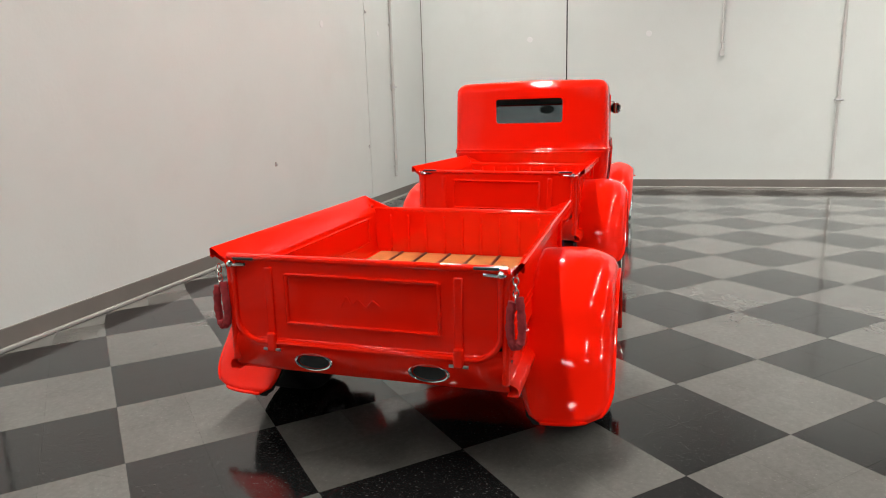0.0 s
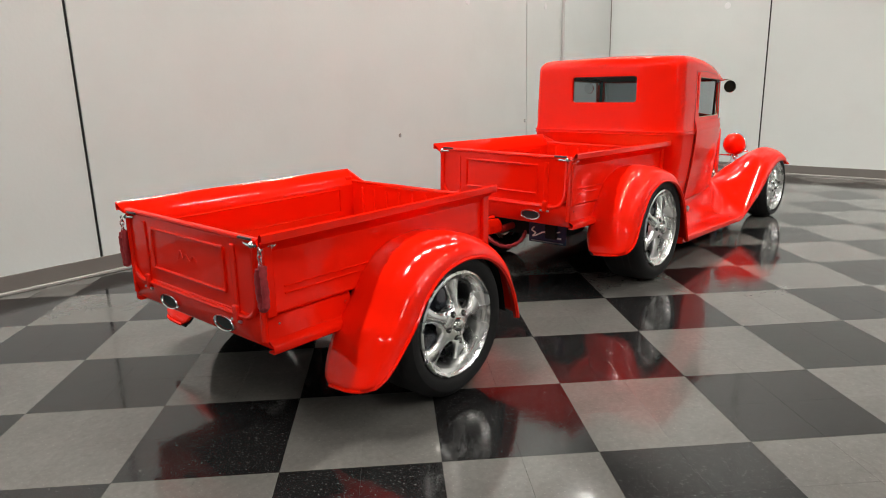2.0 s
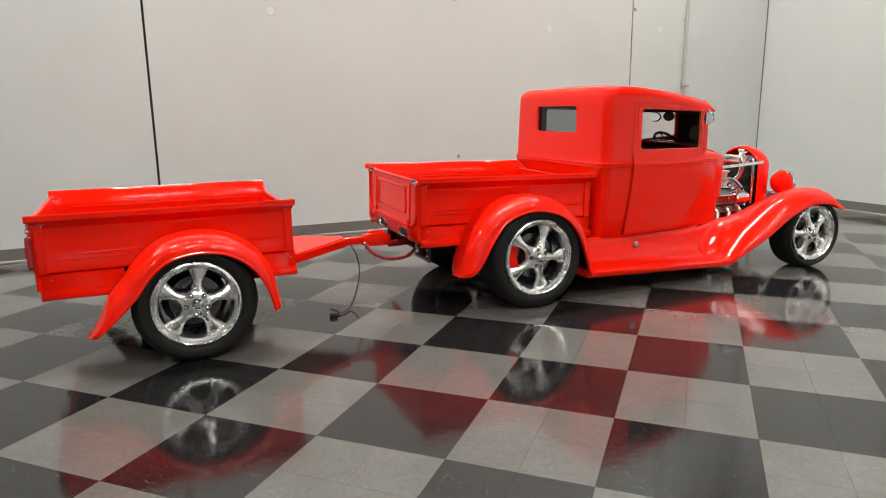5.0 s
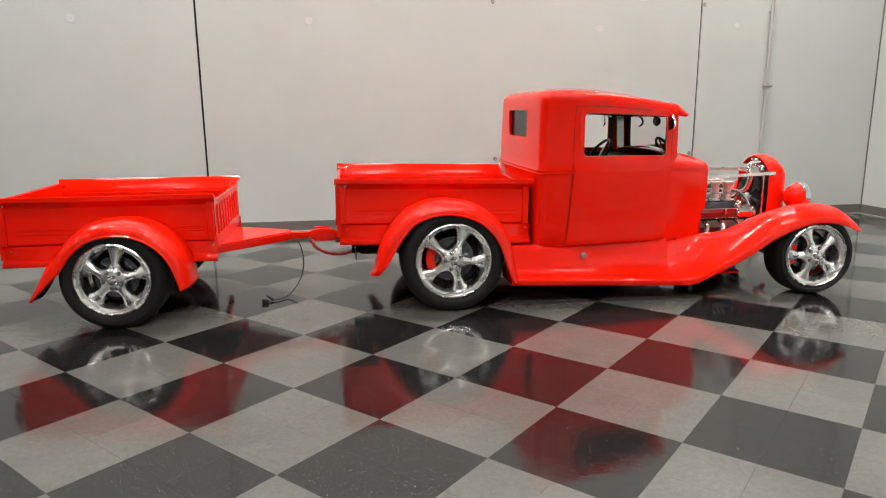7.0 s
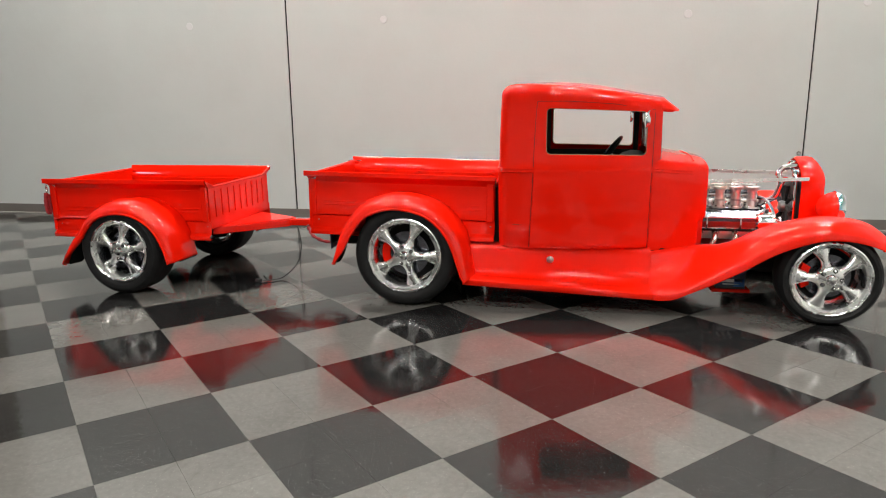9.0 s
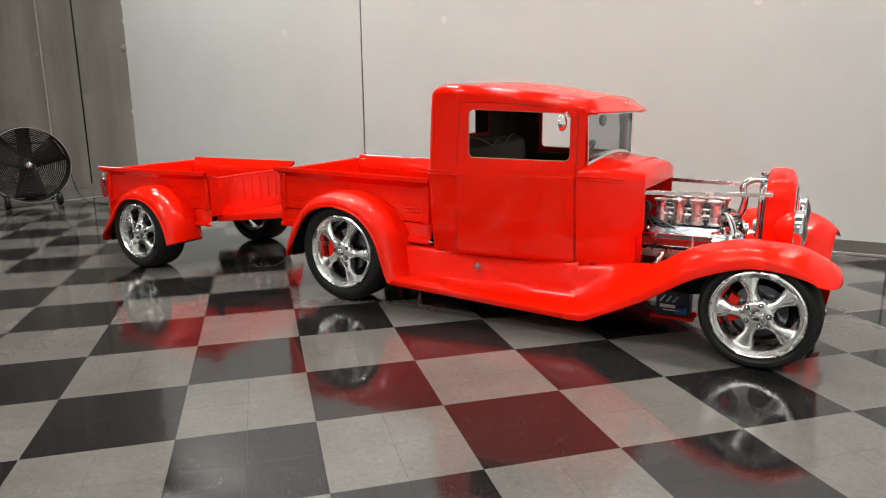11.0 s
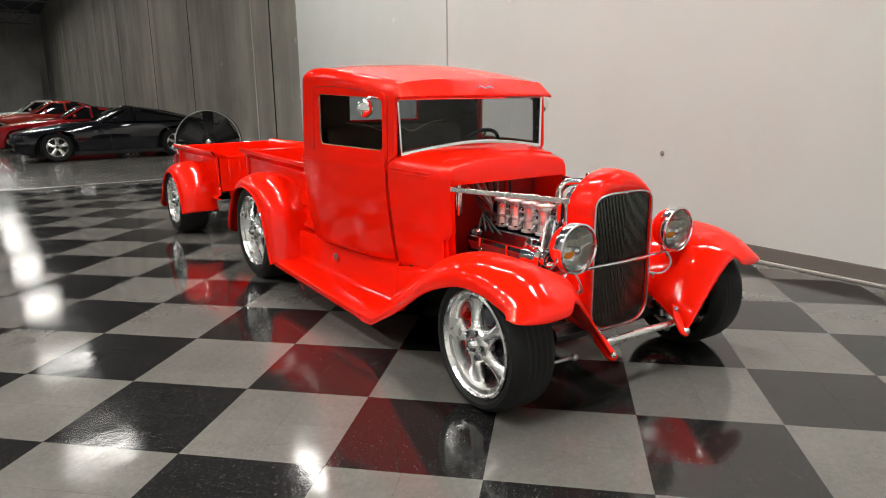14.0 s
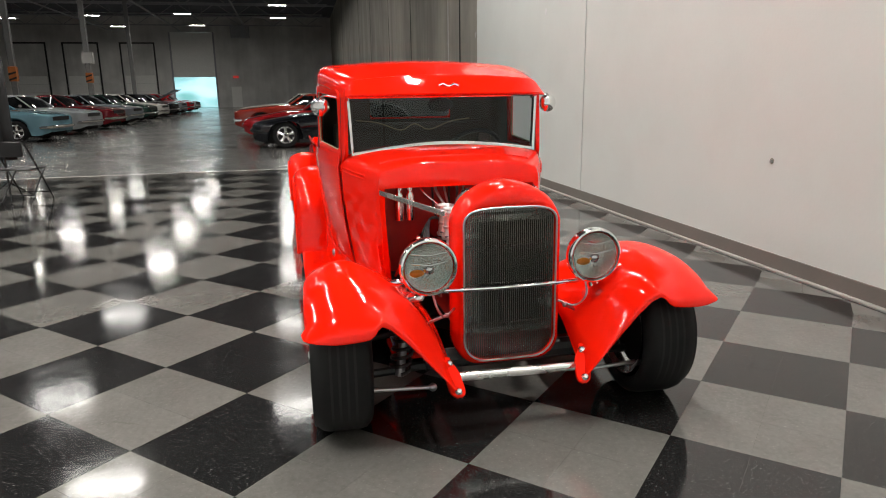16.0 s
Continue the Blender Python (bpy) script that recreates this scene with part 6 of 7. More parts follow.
# ---- things on the white walls ----
for x, z, r in ((3.95, 2.435, 0.045), (7.41, 2.375, 0.045), (1.40, 2.44, 0.045), (9.19, 2.43, 0.04)):
    structure("wall_patch", lathe(bmesh.new(), [(0.0, -0.004), (r - 0.004, -0.004), (r, 0.0), (r, 0.01)], 28, "y", (x, WALL_Y, z)), WHITE_INK, "round plug patched over and painted white", "trim")
for y, z in ((1.89, 2.41), (0.03, 2.40)):
    structure("wall_patch", lathe(bmesh.new(), [(0.0, -0.004), (0.041, -0.004), (0.045, 0.0), (0.045, 0.01)], 28, "x", (END_X, y, z)), WHITE_INK, "round plug patched over and painted white", "trim")
for x, z in ((6.13, 0.835), (8.67, 0.86), (6.09, 2.67), (8.75, 2.67)):
    ob = tagged(part("wall_bolt", tube(bmesh.new(), [(x, WALL_Y + 0.02, z), (x + 0.004, WALL_Y - 0.02, z - 0.004)], 0.012, 8), STEEL), "broken steel bolt stub sticking out of the wall", "wall bolt")
    part("scar", lathe(bmesh.new(), [(0.0, 0.0), (0.024, 0.0)], 10, "y", (x, WALL_Y - 0.002, z)), CONCRETE, ob)


def conduit_run(x, z0, box_z, wall="north", r=0.014, pull=False):
    ob = thing("wall_conduit", "thin painted steel conduit clipped to the wall", "conduit")
    put = (lambda a, d, z: (a, WALL_Y - d, z)) if wall == "north" else (lambda a, d, z: (END_X - d, a, z))
    part("pipe", tube(bmesh.new(), [put(x, 0.03, z0), put(x, 0.03, HIGH)], r, 10), CONDUIT, ob)
    part("junction_box", loft(bmesh.new(), [[put(x + a, d, box_z + b) for a, b in ((-0.03, -0.05), (0.03, -0.05), (0.03, 0.05), (-0.03, 0.05))] for d in (0.0, 0.055)], ring=True, cap0=True, cap1=True), CONDUIT, ob, bevel=0.005)
    if pull:
        part("valve", tube(bmesh.new(), [put(x - 0.06, 0.05, box_z), put(x + 0.06, 0.06, box_z)], 0.016, 8), STEEL, ob)
    for z in (z0 + 0.15, box_z + 0.9, box_z + 2.2):
        part("clip", loft(bmesh.new(), [[put(x + a, d, z + b) for a, b in ((-0.03, -0.008), (0.03, -0.008), (0.03, 0.008), (-0.03, 0.008))] for d in (0.0, 0.046)], ring=True, cap0=True, cap1=True), CONDUIT, ob)


conduit_run(9.64, 0.35, 1.69, "north", 0.022, True)
conduit_run(-1.04, 2.06, 2.06, "east")
conduit_run(-2.67, 0.16, 1.31, "east", 0.022, True)

# ---- conduits and marks on the concrete ----
ob = thing("wall_conduit", "thin steel conduit on bare concrete", "conduit")
part("pipe", tube(bmesh.new(), [(-4.56, WALL_Y + 0.055, 0.3), (-4.56, WALL_Y + 0.055, HIGH)], 0.012, 8), CONDUIT, ob)

for x, z, r in ((-2.14, 2.41, 0.055), (-4.74, 2.41, 0.04), (-7.1, 2.2, 0.04), (-9.0, 2.05, 0.03)):
    y = WALL_Y + (WEST_Y - WALL_Y) * (PAINT_X - x) / (PAINT_X - FAR_X)
    structure("wall_patch", lathe(bmesh.new(), [(0.0, -0.004), (r - 0.006, -0.004), (r, 0.0), (r, 0.02)], 14, "y", (x, y, z)), KERB, "pale patched spot on the concrete", "trim")

# ---- drum fan ----
def drum_fan(at):
    ob = thing("drum_fan", "large black drum fan with wire guard on wheels", "fan", at=at)
    R, D = 0.54, 0.36
    z = R + 0.08
    part("drum", lathe(bmesh.new(), [(R, -D / 2), (R + 0.012, -D / 2), (R + 0.012, D / 2), (R, D / 2)], 48, "x", (0, 0, z), closed=True), MATT_BLACK, ob, "black steel drum")
    part("rim", lathe(bmesh.new(), [(R + 0.004, D / 2 + 0.006), (R + 0.016, D / 2 + 0.006), (R + 0.016, D / 2 - 0.012), (R + 0.004, D / 2 - 0.012)], 48, "x", (0, 0, z), closed=True), STEEL, ob, "bright front rim")
    guard = part("guard", tube(bmesh.new(), [(D / 2, 0.05 * math.cos(a), z + 0.05 * math.sin(a)) for a in (2 * math.pi * k / 20 for k in range(21))], 0.004, 6, False), BLACK, ob, "wire guard")
    for k in range(9):
        r = 0.10 + 0.05 * k
        part("guard_ring", tube(bmesh.new(), [(D / 2 + 0.02 * (1 - r / R), r * math.cos(a), z + r * math.sin(a)) for a in (2 * math.pi * q / 36 for q in range(37))], 0.0025, 4, False), BLACK, guard)
    for k in range(16):
        a = 2 * math.pi * k / 16
        part("guard_spoke", tube(bmesh.new(), [(D / 2 + 0.02, 0.05 * math.cos(a), z + 0.05 * math.sin(a)), (D / 2, R * math.cos(a), z + R * math.sin(a))], 0.003, 4), BLACK, guard)
    back = part("back_guard", tube(bmesh.new(), [(-D / 2, 0.06 * math.cos(a), z + 0.06 * math.sin(a)) for a in (2 * math.pi * k / 20 for k in range(21))], 0.008, 6, False), MATT_BLACK, ob, "rear wire guard")
    for k in range(17):
        r = 0.09 + 0.027 * k
        part("guard_ring", tube(bmesh.new(), [(-D / 2, r * math.cos(a), z + r * math.sin(a)) for a in (2 * math.pi * q / 32 for q in range(33))], 0.010, 4, False), MATT_BLACK, back)
    part("hub", lathe(bmesh.new(), [(0.0, D / 2 + 0.04), (0.03, D / 2 + 0.035), (0.045, D / 2 + 0.02), (0.05, D / 2 - 0.02), (0.05, 0.0)], 20, "x", (0, 0, z)), ALU, ob, "bright hub")
    part("motor", lathe(bmesh.new(), [(0.0, -0.16), (0.09, -0.15), (0.10, -0.12), (0.10, 0.04), (0.0, 0.05)], 24, "x", (0, 0, z)), MATT_BLACK, ob)
    part("motor_bracket", boxes((-0.12, -0.06, -0.09, 0.09, z - R, z + R)), MATT_BLACK, ob, bevel=0.01)
    for k in range(3):
        a = 2 * math.pi * k / 3 + 0.5
        rws = []
        for q in range(6):
            r = 0.08 + 0.41 * q / 5
            w = 0.12 + 0.10 * q / 5
            tw = 0.55 - 0.25 * q / 5
            rws.append([(0.07 + u * w * math.sin(tw), r * math.cos(a) - u * w * math.cos(tw) * math.sin(a), z + r * math.sin(a) + u * w * math.cos(tw) * math.cos(a)) for u in (-1, -0.4, 0.3, 1)])
        part("blade", loft(bmesh.new(), rws), SEAM, ob, "dull black blade", thick=0.004)
    for s in (-1, 1):
        part("foot_frame", tube(bmesh.new(), [(-0.26, s * 0.30, 0.04), (-0.20, s * 0.33, 0.12), (0.20, s * 0.33, 0.12), (0.24, s * 0.30, 0.02)], 0.016, 8), MATT_BLACK, ob)
        part("stay", tube(bmesh.new(), [(0, s * 0.33, 0.12), (0, s * 0.46, z - 0.28)], 0.014, 8), MATT_BLACK, ob)
        part("wheel", lathe(bmesh.new(), [(0.0, s * 0.30), (0.085, s * 0.30), (0.10, s * 0.315), (0.10, s * 0.36), (0.085, s * 0.375), (0.0, s * 0.375)], 24, "y", (0.20, 0, 0.10)), RUBBER, ob, "black rubber wheel")
    part("push_handle", tube(bmesh.new(), [(-0.16, -0.40, z + 0.36), (-0.30, -0.36, z + 0.30), (-0.30, 0.36, z + 0.30), (-0.16, 0.40, z + 0.36)], 0.012, 8), MATT_BLACK, ob)
    part("cable", tube(bmesh.new(), spline([(-0.1, 0.53, z + 0.1), (-0.1, 0.60, z - 0.3), (-0.05, 0.66, 0.1), (0.2, 0.75, 0.008), (0.7, 0.9, 0.008)], 20), 0.008, 6), CABLE, ob)
    return ob


drum_fan(pose(-2.28, 2.05, 0, 0, 0, -22))

# ---- folding chair and a dark stand at the edge of the bay ----
ch = thing("folding_chair", "black metal folding chair", "chair", at=pose(0.42, -3.36, 0, 0, 0, 75))
part("seat", boxes((-0.20, 0.20, -0.20, 0.20, 0.43, 0.455)), BLACK, ch, "black padded seat", bevel=0.012)
part("backrest", boxes((-0.19, 0.19, -0.27, -0.25, 0.62, 0.82)), BLACK, ch, "black backrest", bevel=0.008)
for s in (-1, 1):
    part("leg", tube(bmesh.new(), [(s * 0.215, -0.27, 0.84), (s * 0.215, 0.22, 0.01)], 0.011, 8), BLACK, ch)
    part("leg", tube(bmesh.new(), [(s * 0.195, 0.15, 0.44), (s * 0.195, -0.27, 0.01)], 0.011, 8), BLACK, ch)
part("stretcher", tube(bmesh.new(), [(-0.195, -0.19, 0.10), (0.195, -0.19, 0.10)], 0.008, 8), BLACK, ch)
part("stretcher", tube(bmesh.new(), [(-0.215, 0.17, 0.10), (0.215, 0.17, 0.10)], 0.008, 8), BLACK, ch)
cl = thing("cloth_stand", "black cloth hanging from a thin stand", "stand", at=pose(0.30, -3.62, 0))
part("pole", tube(bmesh.new(), [(0, 0, 0.02), (0, 0, 1.9)], 0.014, 8), BLACK, cl)
for k in range(3):
    a = radians(120 * k + 20)
    part("foot", tube(bmesh.new(), [(0, 0, 0.25), (0.35 * math.cos(a), 0.35 * math.sin(a), 0.01)], 0.010, 6), BLACK, cl)
rws = [[(0.03 * math.sin(6 * u), -0.35 + 0.5 * u, z) for u in [q / 12 for q in range(13)]] for z in (0.55, 1.0, 1.5, 1.88)]
part("cloth", loft(bmesh.new(), rws), MATT_BLACK, cl, "black cloth", thick=0.006)

# ---- far wall: roller door, dock doors, lamps and signs ----
rd = thing("roller_door", "tall white sectional door half raised over daylight", "door", "", "structure", at=pose(FAR_X, 0, 0))
for k in range(8):
    z = DOOR_OPEN + (DOOR_TOP - DOOR_OPEN) * k / 8
    part("door_panel", boxes((-0.10, -0.04, DOOR_Y0, DOOR_Y1, z - 0.01, z + (DOOR_TOP - DOOR_OPEN) / 8 - 0.012)), DOOR_WHITE, rd, bevel=0.01)
for y in (DOOR_Y0, DOOR_Y1):
    part("door_track", boxes((0.0, 0.12, y - 0.08, y + 0.08, 0, DOOR_TOP)), TRUSS, rd)
for y in (-13.7, -18.9, -23.6):
    dd = thing("dock_door", "low off-white dock door in a dark frame", "door", "dock doors", "structure", at=pose(FAR_X, y, 0))
    for k in range(4):
        part("door_panel", boxes((0.02, 0.06, -1.4, 1.4, 0.2 + 0.78 * k, 0.955 + 0.78 * k)), DOOR_WHITE, dd, bevel=0.01)
    part("door_frame", boxes((0, 0.09, -1.65, -1.5, 0, 6.5), (0, 0.09, 1.5, 1.65, 0, 6.5), (0, 0.09, -1.65, 1.65, 6.35, 6.5)), BLACK, dd)
pd = thing("exit_door", "pale exit door in the far wall", "door", "", "structure", at=pose(FAR_X, -4.5, 0))
part("door_leaf", boxes((0.01, 0.06, -0.5, 0.5, 0, 2.1)), DOOR_WHITE, pd)
tagged(part("exit_sign", boxes((FAR_X + 0.02, FAR_X + 0.1, -4.75, -4.2, 2.95, 3.2)), EXIT_RED), "small glowing red exit sign", "exit sign")
tagged(part("wall_unit", boxes((FAR_X, FAR_X + 1.2, -4.6, -2.8, 6.9, 8.1)), TRUSS, bevel=0.03), "grey heater unit high on the far wall", "heater")
tagged(part("mezzanine", boxes((FAR_X, FAR_X + 0.5, 0.8, 4.9, 0.0, 4.2)), HALL_WALL, bevel=0.02), "low grey office box against the far wall", "office box", "", "structure")

# columns with orange guards
for x, y, guard in ((-27.0, -12.6, 0.70), (-33.0, -10.7, 0.55), (-44.0, -10.5, 0.0), (-27.0, -19.5, 0.85), (-44.0, -20.0, 0.0)):
    col = thing("column", "grey steel column with an orange guard", "column", "hall columns", "structure", at=pose(x, y, 0))
    part("shaft", boxes((-0.13, 0.13, -0.13, 0.13, 0, HIGH)), COLUMN, col, bevel=0.02)
    if guard:
        part("guard", boxes((-0.17, 0.17, -0.17, 0.17, 2.12, 2.12 + guard)), ORANGE, col, "orange striped guard", bevel=0.02)
    for k in range(int(guard / 0.27)):
        part("stripe", loft(bmesh.new(), [[(x2, -0.17, 2.14 + 0.26 * k), (x2, 0.17, 2.25 + 0.26 * k), (x2, 0.17, 2.34 + 0.26 * k), (x2, -0.17, 2.23 + 0.26 * k)] for x2 in (0.171, 0.176)], ring=True, cap0=True, cap1=True), BLACK, col)
    if x == -33.0:
        part("panel_box", boxes((-0.1, 0.22, -0.25, 0.35, 3.2, 3.8)), CONDUIT, col)

# roof trusses: open-web joists across the hall
def joist(x):
    ob = thing("roof_joist", "grey open-web steel roof joist", "roof joist", "roof joists", "structure", at=pose(x, 0, 0))
    y0, y1, zl, zh = SIDE_Y, 4.4, 7.75, HIGH - 0.1
    part("top_chord", boxes((-0.06, 0.06, y0, y1, zh - 0.1, zh)), TRUSS, ob)
    part("bottom_chord", boxes((-0.06, 0.06, y0, y1, zl, zl + 0.1)), TRUSS, ob)
    n = 22
    bm = bmesh.new()
    for k in range(n):
        a, b = y0 + (y1 - y0) * k / n, y0 + (y1 - y0) * (k + 1) / n
        tube(bm, [(0, a, zl + 0.05 if k % 2 else zh - 0.05), (0, b, zh - 0.05 if k % 2 else zl + 0.05)], 0.035, 5)
    part("web", bm, TRUSS, ob)


for x in (-12, -20, -28, -36, -44, -52, -60):
    joist(x)
for y in (-3.0, -9.5, -16.0):
    tagged(part("roof_pipe", tube(bmesh.new(), [(FAR_X, y, 7.6), (-10, y, 7.6)], 0.06, 8), TRUSS), "long grey pipe under the roof", "pipe", "", "structure")

# ---- parked cars ----
def car(at, paint, label, L=4.7, W=1.85, H=1.35, nose=0.72, hood=0.90, deck=0.92, glass0=0.36, roof0=0.50, roof1=0.68, glass1=0.82, wheel_r=0.33, group="parked cars", bumper=True, hood_up=False, low=0.20):
    """A parked car with its nose towards +x: body, glasshouse, bumpers, lamps, wheels."""
    ob = thing("parked_car", label, "car", group, at=at)
    pm = paint
    axles = (0.19, 0.79)
    rows = []
    for f in [k / 48 for k in range(49)]:
        x = L / 2 - f * L
        if f < glass0:
            top = nose + (hood - nose) * smoothstep(0, glass0, f) ** 0.7
        elif f > glass1:
            top = deck - (deck - nose - 0.04) * smoothstep(glass1, 1.0, f) ** 2
        else:
            top = hood + (deck - hood) * (f - glass0) / (glass1 - glass0)
        ends = min(1.0, f / 0.05, (1 - f) / 0.04)
        w = W / 2 * (0.80 + 0.20 * math.sqrt(max(0, min(1, ends))))
        top -= 0.05 * (1 - min(1, f / 0.03)) + 0.06 * (1 - min(1, (1 - f) / 0.03))
        zl = low + 0.10 * (1 - min(1, ends)) 
        for a in axles:
            d = abs(f - a) * L
            if d < wheel_r + 0.06:
                zl = max(zl, wheel_r + math.sqrt(max(0.0, (wheel_r + 0.06) ** 2 - d * d)))
        zl = min(zl, top - 0.08)
        zs = top - 0.10
        row = [(x, -w * 0.94, zl)] + [(x, -w, zl + (zs - zl) * 0.45), (x, -w * 0.99, zs), (x, -w * 0.95, top - 0.03), (x, -w * 0.85, top), (x, -w * 0.4, top + 0.015)]
        row = row + [(x, 0, top + 0.02)] + [(p[0], -p[1], p[2]) for p in reversed(row)]
        rows.append(row)
    part("body", loft(bmesh.new(), rows, cap0=True, cap1=True), pm, ob, angle=40)
    # glasshouse
    def house(scale, zoff, material, name, lab=""):
        rws = []
        for f, z, k in ((glass0, hood, 0.86), ((glass0 + roof0) / 2, (hood + H) / 2 + 0.035, 0.78), (roof0, H - 0.02, 0.70), (roof0 + 0.05, H, 0.68), (roof1 - 0.03, H, 0.67), (roof1, H - 0.02, 0.68), (roof1 * 0.62 + glass1 * 0.38, H * 0.62 + deck * 0.38 + 0.045, 0.73), (roof1 * 0.28 + glass1 * 0.72, H * 0.28 + deck * 0.72 + 0.045, 0.79), (glass1, deck, 0.84)):
            x = L / 2 - f * L
            w = W / 2 * k * scale
            rws.append([(x, -W / 2 * 0.90 * scale, min(z, hood)), (x, -w, z - 0.04 + zoff), (x, -w * 0.85, z + zoff), (x, 0, z + 0.02 + zoff), (x, w * 0.85, z + zoff), (x, w, z - 0.04 + zoff), (x, W / 2 * 0.90 * scale, min(z, hood))])
        return part(name, loft(bmesh.new(), rws), material, ob, lab, angle=40)
    house(1.0, 0.0, GLASS_DARK, "glasshouse", "dark window glass")
    rws = []
    for f, z, k in ((roof0 - 0.005, H - 0.03, 0.70), (roof0 + 0.05, H + 0.004, 0.685), (roof1 - 0.05, H + 0.004, 0.675), (roof1 + 0.01, H - 0.045, 0.69)):
        x = L / 2 - f * L
        w = W / 2 * k
        rws.append([(x, -w * 1.01, z - 0.05), (x, -w * 0.86, z + 0.004), (x, 0, z + 0.026), (x, w * 0.86, z + 0.004), (x, w * 1.01, z - 0.05)])
    part("roof", loft(bmesh.new(), rws), pm, ob, angle=40, thick=0.01)
    for s in (-1, 1):
        for f0, z0, f1, z1 in ((glass0, hood, roof0, H - 0.03), (glass1, deck, roof1, H - 0.05), ((roof0 + roof1) / 2, hood, (roof0 + roof1) / 2, H - 0.03)):
            part("pillar", tube(bmesh.new(), [(L / 2 - f0 * L, s * W / 2 * 0.885, z0 + 0.01), (L / 2 - f1 * L, s * W / 2 * 0.70, z1 - 0.01)], 0.03, 6), pm, ob)
        for a in axles:
            hub = new("wheel")
            hub.parent = ob
            hub.matrix_local = pose(L / 2 - a * L, s * (W / 2 - 0.02), wheel_r, 0, 0, 0 if s < 0 else 180)
            part("tyre", lathe(bmesh.new(), [(wheel_r * 0.66, 0.01), (wheel_r * 0.9, 0.0), (wheel_r, 0.03), (wheel_r, 0.19), (wheel_r * 0.9, 0.21), (wheel_r * 0.3, 0.21)], 28, "y"), RUBBER, hub)
            rim = part("rim", lathe(bmesh.new(), [(wheel_r * 0.68, 0.012), (wheel_r * 0.64, 0.004), (wheel_r * 0.60, 0.02), (wheel_r * 0.58, 0.08)], 28, "y"), ALU, hub)
            for k in range(5):
                t = radians(72 * k + 90)
                rws = [[(r * math.cos(t) - u * w * math.sin(t), y, r * math.sin(t) + u * w * math.cos(t)) for u, y in ((-1, 0.035), (0, 0.02), (1, 0.035))] for r, w in ((0.03, 0.035), (wheel_r * 0.35, 0.03), (wheel_r * 0.62, 0.05))]
                part("spoke", loft(bmesh.new(), rws), ALU, rim)
            part("hub_back", lathe(bmesh.new(), [(0.0, 0.085), (wheel_r * 0.6, 0.085)], 20, "y"), MATT_BLACK, rim)
        part("headlight", ball(bmesh.new(), (L / 2 - 0.10, s * W * 0.36, nose - 0.10), 0.07, 0.12, 0.06), REFLECTOR, ob, "bright headlight")
        part("tail_light", ball(bmesh.new(), (-L / 2 + 0.05, s * W * 0.36, nose - 0.06), 0.05, 0.13, 0.05), SLEEVE, ob, "red tail light")
        part("side_mirror", ball(bmesh.new(), (L / 2 - (glass0 + 0.06) * L, s * (W / 2 + 0.05), hood + 0.08), 0.05, 0.08, 0.05), pm, ob)
        for f in (glass0 + 0.03, (roof0 + glass1) / 2 + 0.02):
            part("door_gap", tube(bmesh.new(), [(L / 2 - f * L, s * (W / 2 + 0.001), low + 0.12), (L / 2 - f * L, s * (W / 2 * 0.995), hood - 0.12)], 0.006, 4), SEAM, ob)
        part("sill", boxes((L / 2 - 0.72 * L, L / 2 - 0.27 * L, *sorted((s * W / 2 * 0.93, s * W / 2 * 0.97)), low - 0.02, low + 0.05)), MATT_BLACK, ob)
    part("underside", boxes((-L / 2 + 0.25, L / 2 - 0.25, -W / 2 + 0.14, W / 2 - 0.14, low - 0.04, 0.5)), UNDER, ob)
    for x, name in ((L / 2, "front_bumper"), (-L / 2, "rear_bumper")):
        s = 1 if x > 0 else -1
        pts = spline([(x - s * 0.25, -W * 0.47, 0.45), (x - s * 0.02, -W * 0.42, 0.45), (x + s * 0.05, 0, 0.45), (x - s * 0.02, W * 0.42, 0.45), (x - s * 0.25, W * 0.47, 0.45)], 16)
        part(name, tube(bmesh.new(), pts, 0.055, 8), CHROME if bumper else pm, ob, "chrome bumper" if bumper else "")
    part("grille", boxes((L / 2 - 0.05, L / 2 + 0.012, -W * 0.28, W * 0.28, nose - 0.18, nose - 0.06)), MATT_BLACK, ob, "dark grille")
    if hood_up:
        part("raised_hood", loft(bmesh.new(), [[(L / 2 - glass0 * L, y, hood + 0.02), (L / 2 - 0.35, y, hood + 0.75)] for y in (-W * 0.42, 0, W * 0.42)]), pm, ob, "raised hood", thick=0.03)
    return ob


GLASS_DARK = mat("dark_car_glass", (0.010, 0.011, 0.012), rough=0.04, ior=1.6)
def paint(name, rgb):
    return mat(name, rgb, rough=0.4, coat=1.0, spread=0.03, scale=2, spec=0.0)


P_BLACK, P_RED, P_ORANGE, P_WHITE = paint("black_car_paint", (0.008, 0.009, 0.012)), paint("red_car_paint", (0.42, 0.015, 0.02)), paint("rust_red_car_paint", (0.38, 0.04, 0.025)), paint("white_car_paint", (0.62, 0.61, 0.57))
P_BLUE, P_MAROON, P_SILVER, P_GREEN, P_GREY = paint("pale_blue_car_paint", (0.16, 0.30, 0.36)), paint("maroon_car_paint", (0.16, 0.012, 0.018)), paint("silver_car_paint", (0.38, 0.40, 0.41)), paint("dark_green_car_paint", (0.02, 0.05, 0.04)), paint("grey_car_paint", (0.22, 0.25, 0.27))

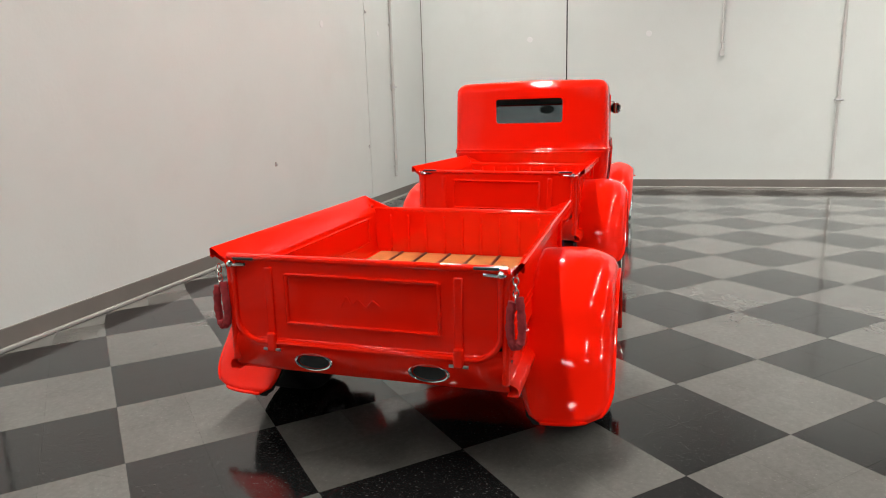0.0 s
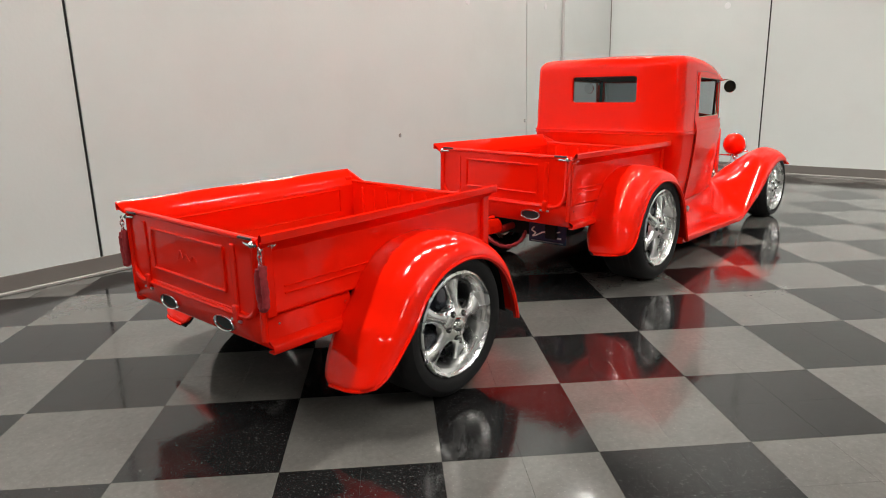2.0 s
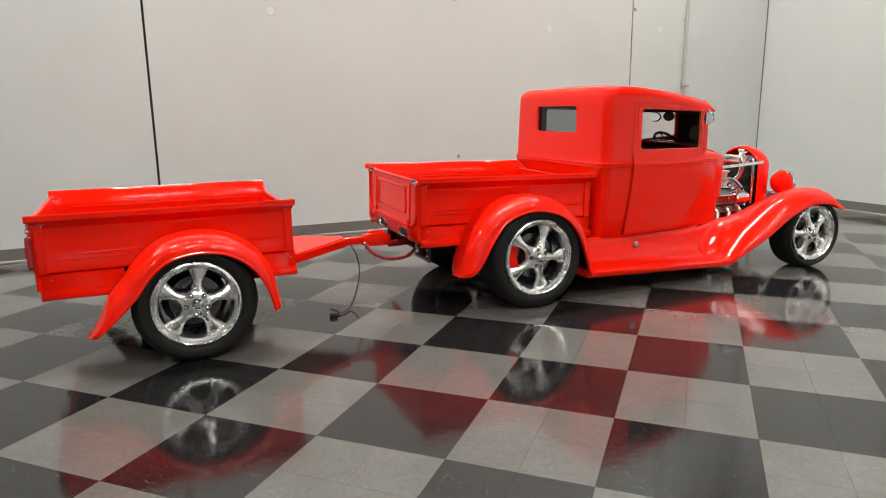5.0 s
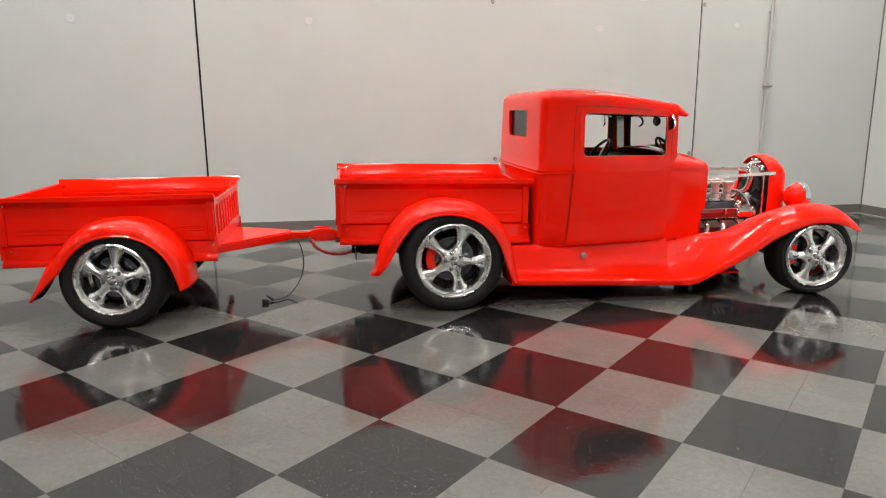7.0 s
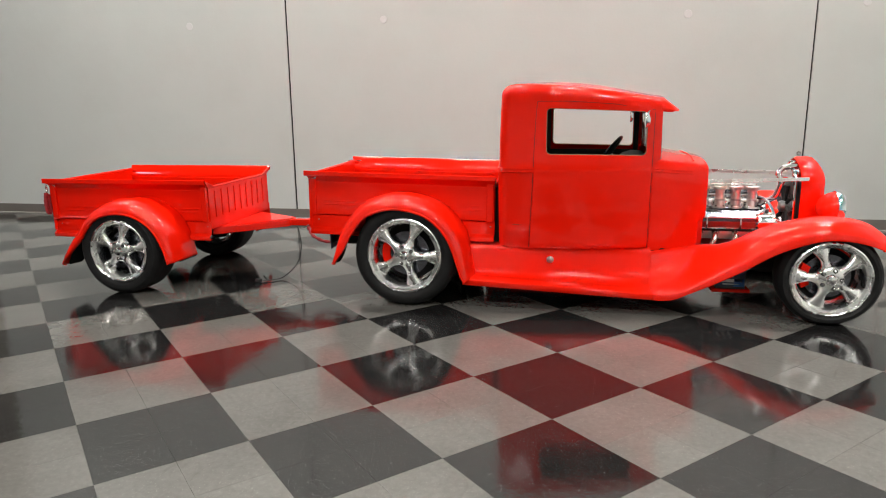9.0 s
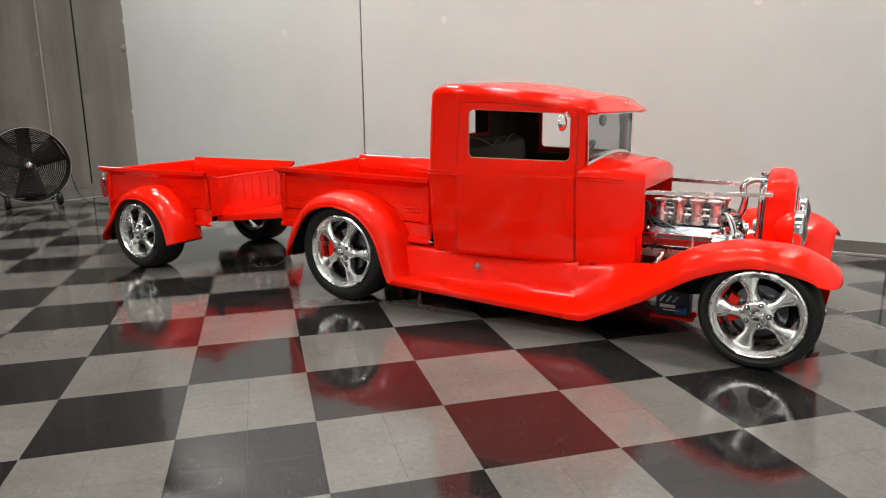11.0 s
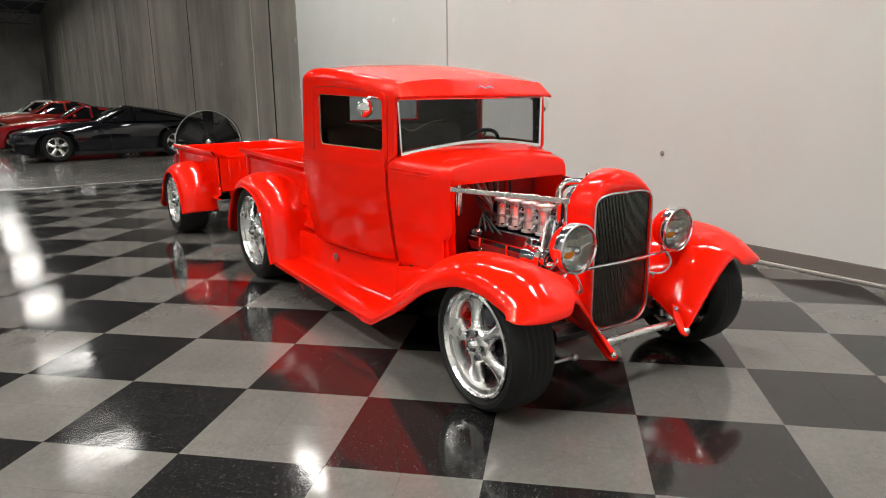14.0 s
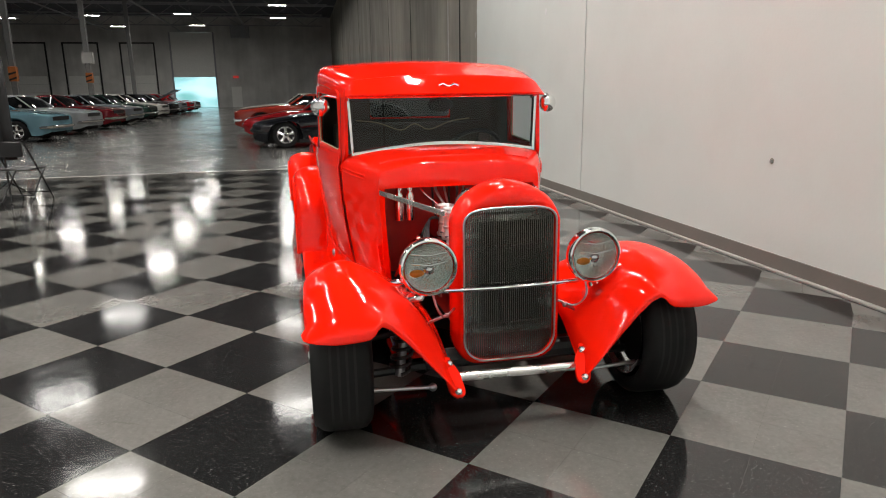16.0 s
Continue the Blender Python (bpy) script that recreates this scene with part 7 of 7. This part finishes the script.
# against the concrete wall, noses to the aisle
car(pose(-8.3, 1.47, 0, 0, 0, -90), P_BLACK, "glossy black low sports coupe parked by the wall", L=4.3, W=1.92, H=1.20, nose=0.64, hood=0.86, deck=0.84, glass0=0.42, roof0=0.54, roof1=0.63, glass1=0.95, bumper=False, low=0.16)
car(pose(-11.9, 1.06, 0, 0, 0, -90), P_RED, "red low sports coupe behind the black one", L=4.3, W=1.92, H=1.20, nose=0.62, hood=0.86, deck=0.84, glass0=0.42, roof0=0.54, roof1=0.63, glass1=0.95, bumper=False, low=0.16)
car(pose(-15.9, 0.85, 0, 0, 0, -90), P_ORANGE, "rust-red muscle car with chrome bumper", L=4.95, W=1.9, H=1.32, nose=0.80, hood=0.95, deck=0.95, glass0=0.40, roof0=0.50, roof1=0.66, glass1=0.82)
car(pose(-20.4, 0.75, 0, 0, 0, -90), P_WHITE, "white classic coupe by the concrete wall", L=4.9, W=1.9, H=1.35, nose=0.80, hood=0.95, deck=0.95, glass0=0.40, roof0=0.50, roof1=0.66, glass1=0.82)

# the row across the aisle
row = ((P_BLUE, "pale blue classic sedan"), (P_SILVER, "silver classic sedan"), (P_MAROON, "maroon classic coupe"), (P_GREY, "grey classic sedan"), (P_GREEN, "dark green classic coupe"), (P_WHITE, "cream classic sedan"), (P_BLACK, "black classic coupe"), (P_GREY, "grey car with its hood raised"), (P_RED, "red classic coupe"), (P_SILVER, "silver coupe"))
for k, (p, lab) in enumerate(row):
    car(pose(-13.9 - 3.9 * k, -9.35 + 0.02 * k, 0, 0, 0, 82), p, lab + " in the long row", L=5.0, W=1.95, H=1.42, nose=0.82, hood=0.98, deck=0.98, glass0=0.36, roof0=0.47, roof1=0.66, glass1=0.80, hood_up=(k == 7), group="row of parked cars")

# ---- checkered floor: foot-square vinyl tiles laid two by two, at 45 degrees to the walls ----
CHECK = 0.6096
OFF_I, OFF_J = 0.18, 0.49
T = CHECK / 2
C45 = math.sqrt(0.5)
floor = tagged(new("floor"), "waxed charcoal and grey checkered vinyl tile floor", "floor", "", "structure")
TX0, TX1, TY0, TY1 = -2.34, END_X - 0.03, -15.0, WALL_Y - 0.035


def tile_xy(a, b):
    """World place of tile lattice corner (a, b), in half checks."""
    u, v = CHECK * (a / 2 - OFF_I), CHECK * (b / 2 - OFF_J)
    return (u + v) * C45, (v - u) * C45


gap = 0.0003
all_tiles = []
for a in range(-20, 66):
    for b in range(-60, 50):
        cx, cy = tile_xy(a + 0.5, b + 0.5)
        if not (TX0 < cx < TX1 and TY0 < cy < TY1):
            continue
        dark = (a // 2 + b // 2) % 2 == 0
        r = T * C45
        inside = TX0 + r < cx < TX1 - r and TY0 + r < cy < TY1 - r
        all_tiles.append((cx, cy, dark, inside))
# the stretch in front of the truck's flank is laid tile by tile
all_tiles.sort(key=lambda q: abs(q[0] - 5.2) * 0.55 + abs(q[1] + 1.2))
picked = [q for q in all_tiles if q[3]][:300]
rest = [q for q in all_tiles if q not in set(picked)]


def tile_mesh(material):
    h = T / 2 - gap
    bv = 0.0003
    bm = bmesh.new()
    loft(bm, [[(s * w * C45 * 1 - t * w * C45, s * w * C45 + t * w * C45, z) for s, t in ((-1, -1), (1, -1), (1, 1), (-1, 1))] for w, z in ((h, -0.005), (h, -0.0008), (h - bv, 0.0))], ring=True, cap1=True)
    me = finish(bm, smooth=False)
    me.materials.append(material)
    return me


mesh_dark, mesh_grey = tile_mesh(TILE_DARK), tile_mesh(TILE_GREY)
for cx, cy, dark, _ in picked:
    ob = new("tile", mesh_dark if dark else mesh_grey)
    ob.parent = floor
    ob.location = (cx, cy, 0)
for dark, material in ((True, TILE_DARK), (False, TILE_GREY)):
    verts, faces = [], []
    h = T / 2 - gap
    for cx, cy, d, inside in rest:
        if d != dark:
            continue
        ring = [(cx + (s - t) * h * C45, cy + (s + t) * h * C45) for s, t in ((-1, -1), (1, -1), (1, 1), (-1, 1))]
        n = len(verts)
        ring = [(min(max(x, TX0), TX1), min(max(y, TY0), TY1)) for x, y in ring]
        verts += [(x, y, -0.005) for x, y in ring] + [(x, y, 0.0) for x, y in ring]
        faces += [(n + 4, n + 5, n + 6, n + 7)] + [(n + k, n + (k + 1) % 4, n + 4 + (k + 1) % 4, n + 4 + k) for k in range(4)]
    me = bpy.data.meshes.new("tiles")
    me.from_pydata(verts, [], faces)
    me.materials.append(material)
    ob = tagged(new("tile_field", me), "", "", "", "stuff")
    ob.parent = floor
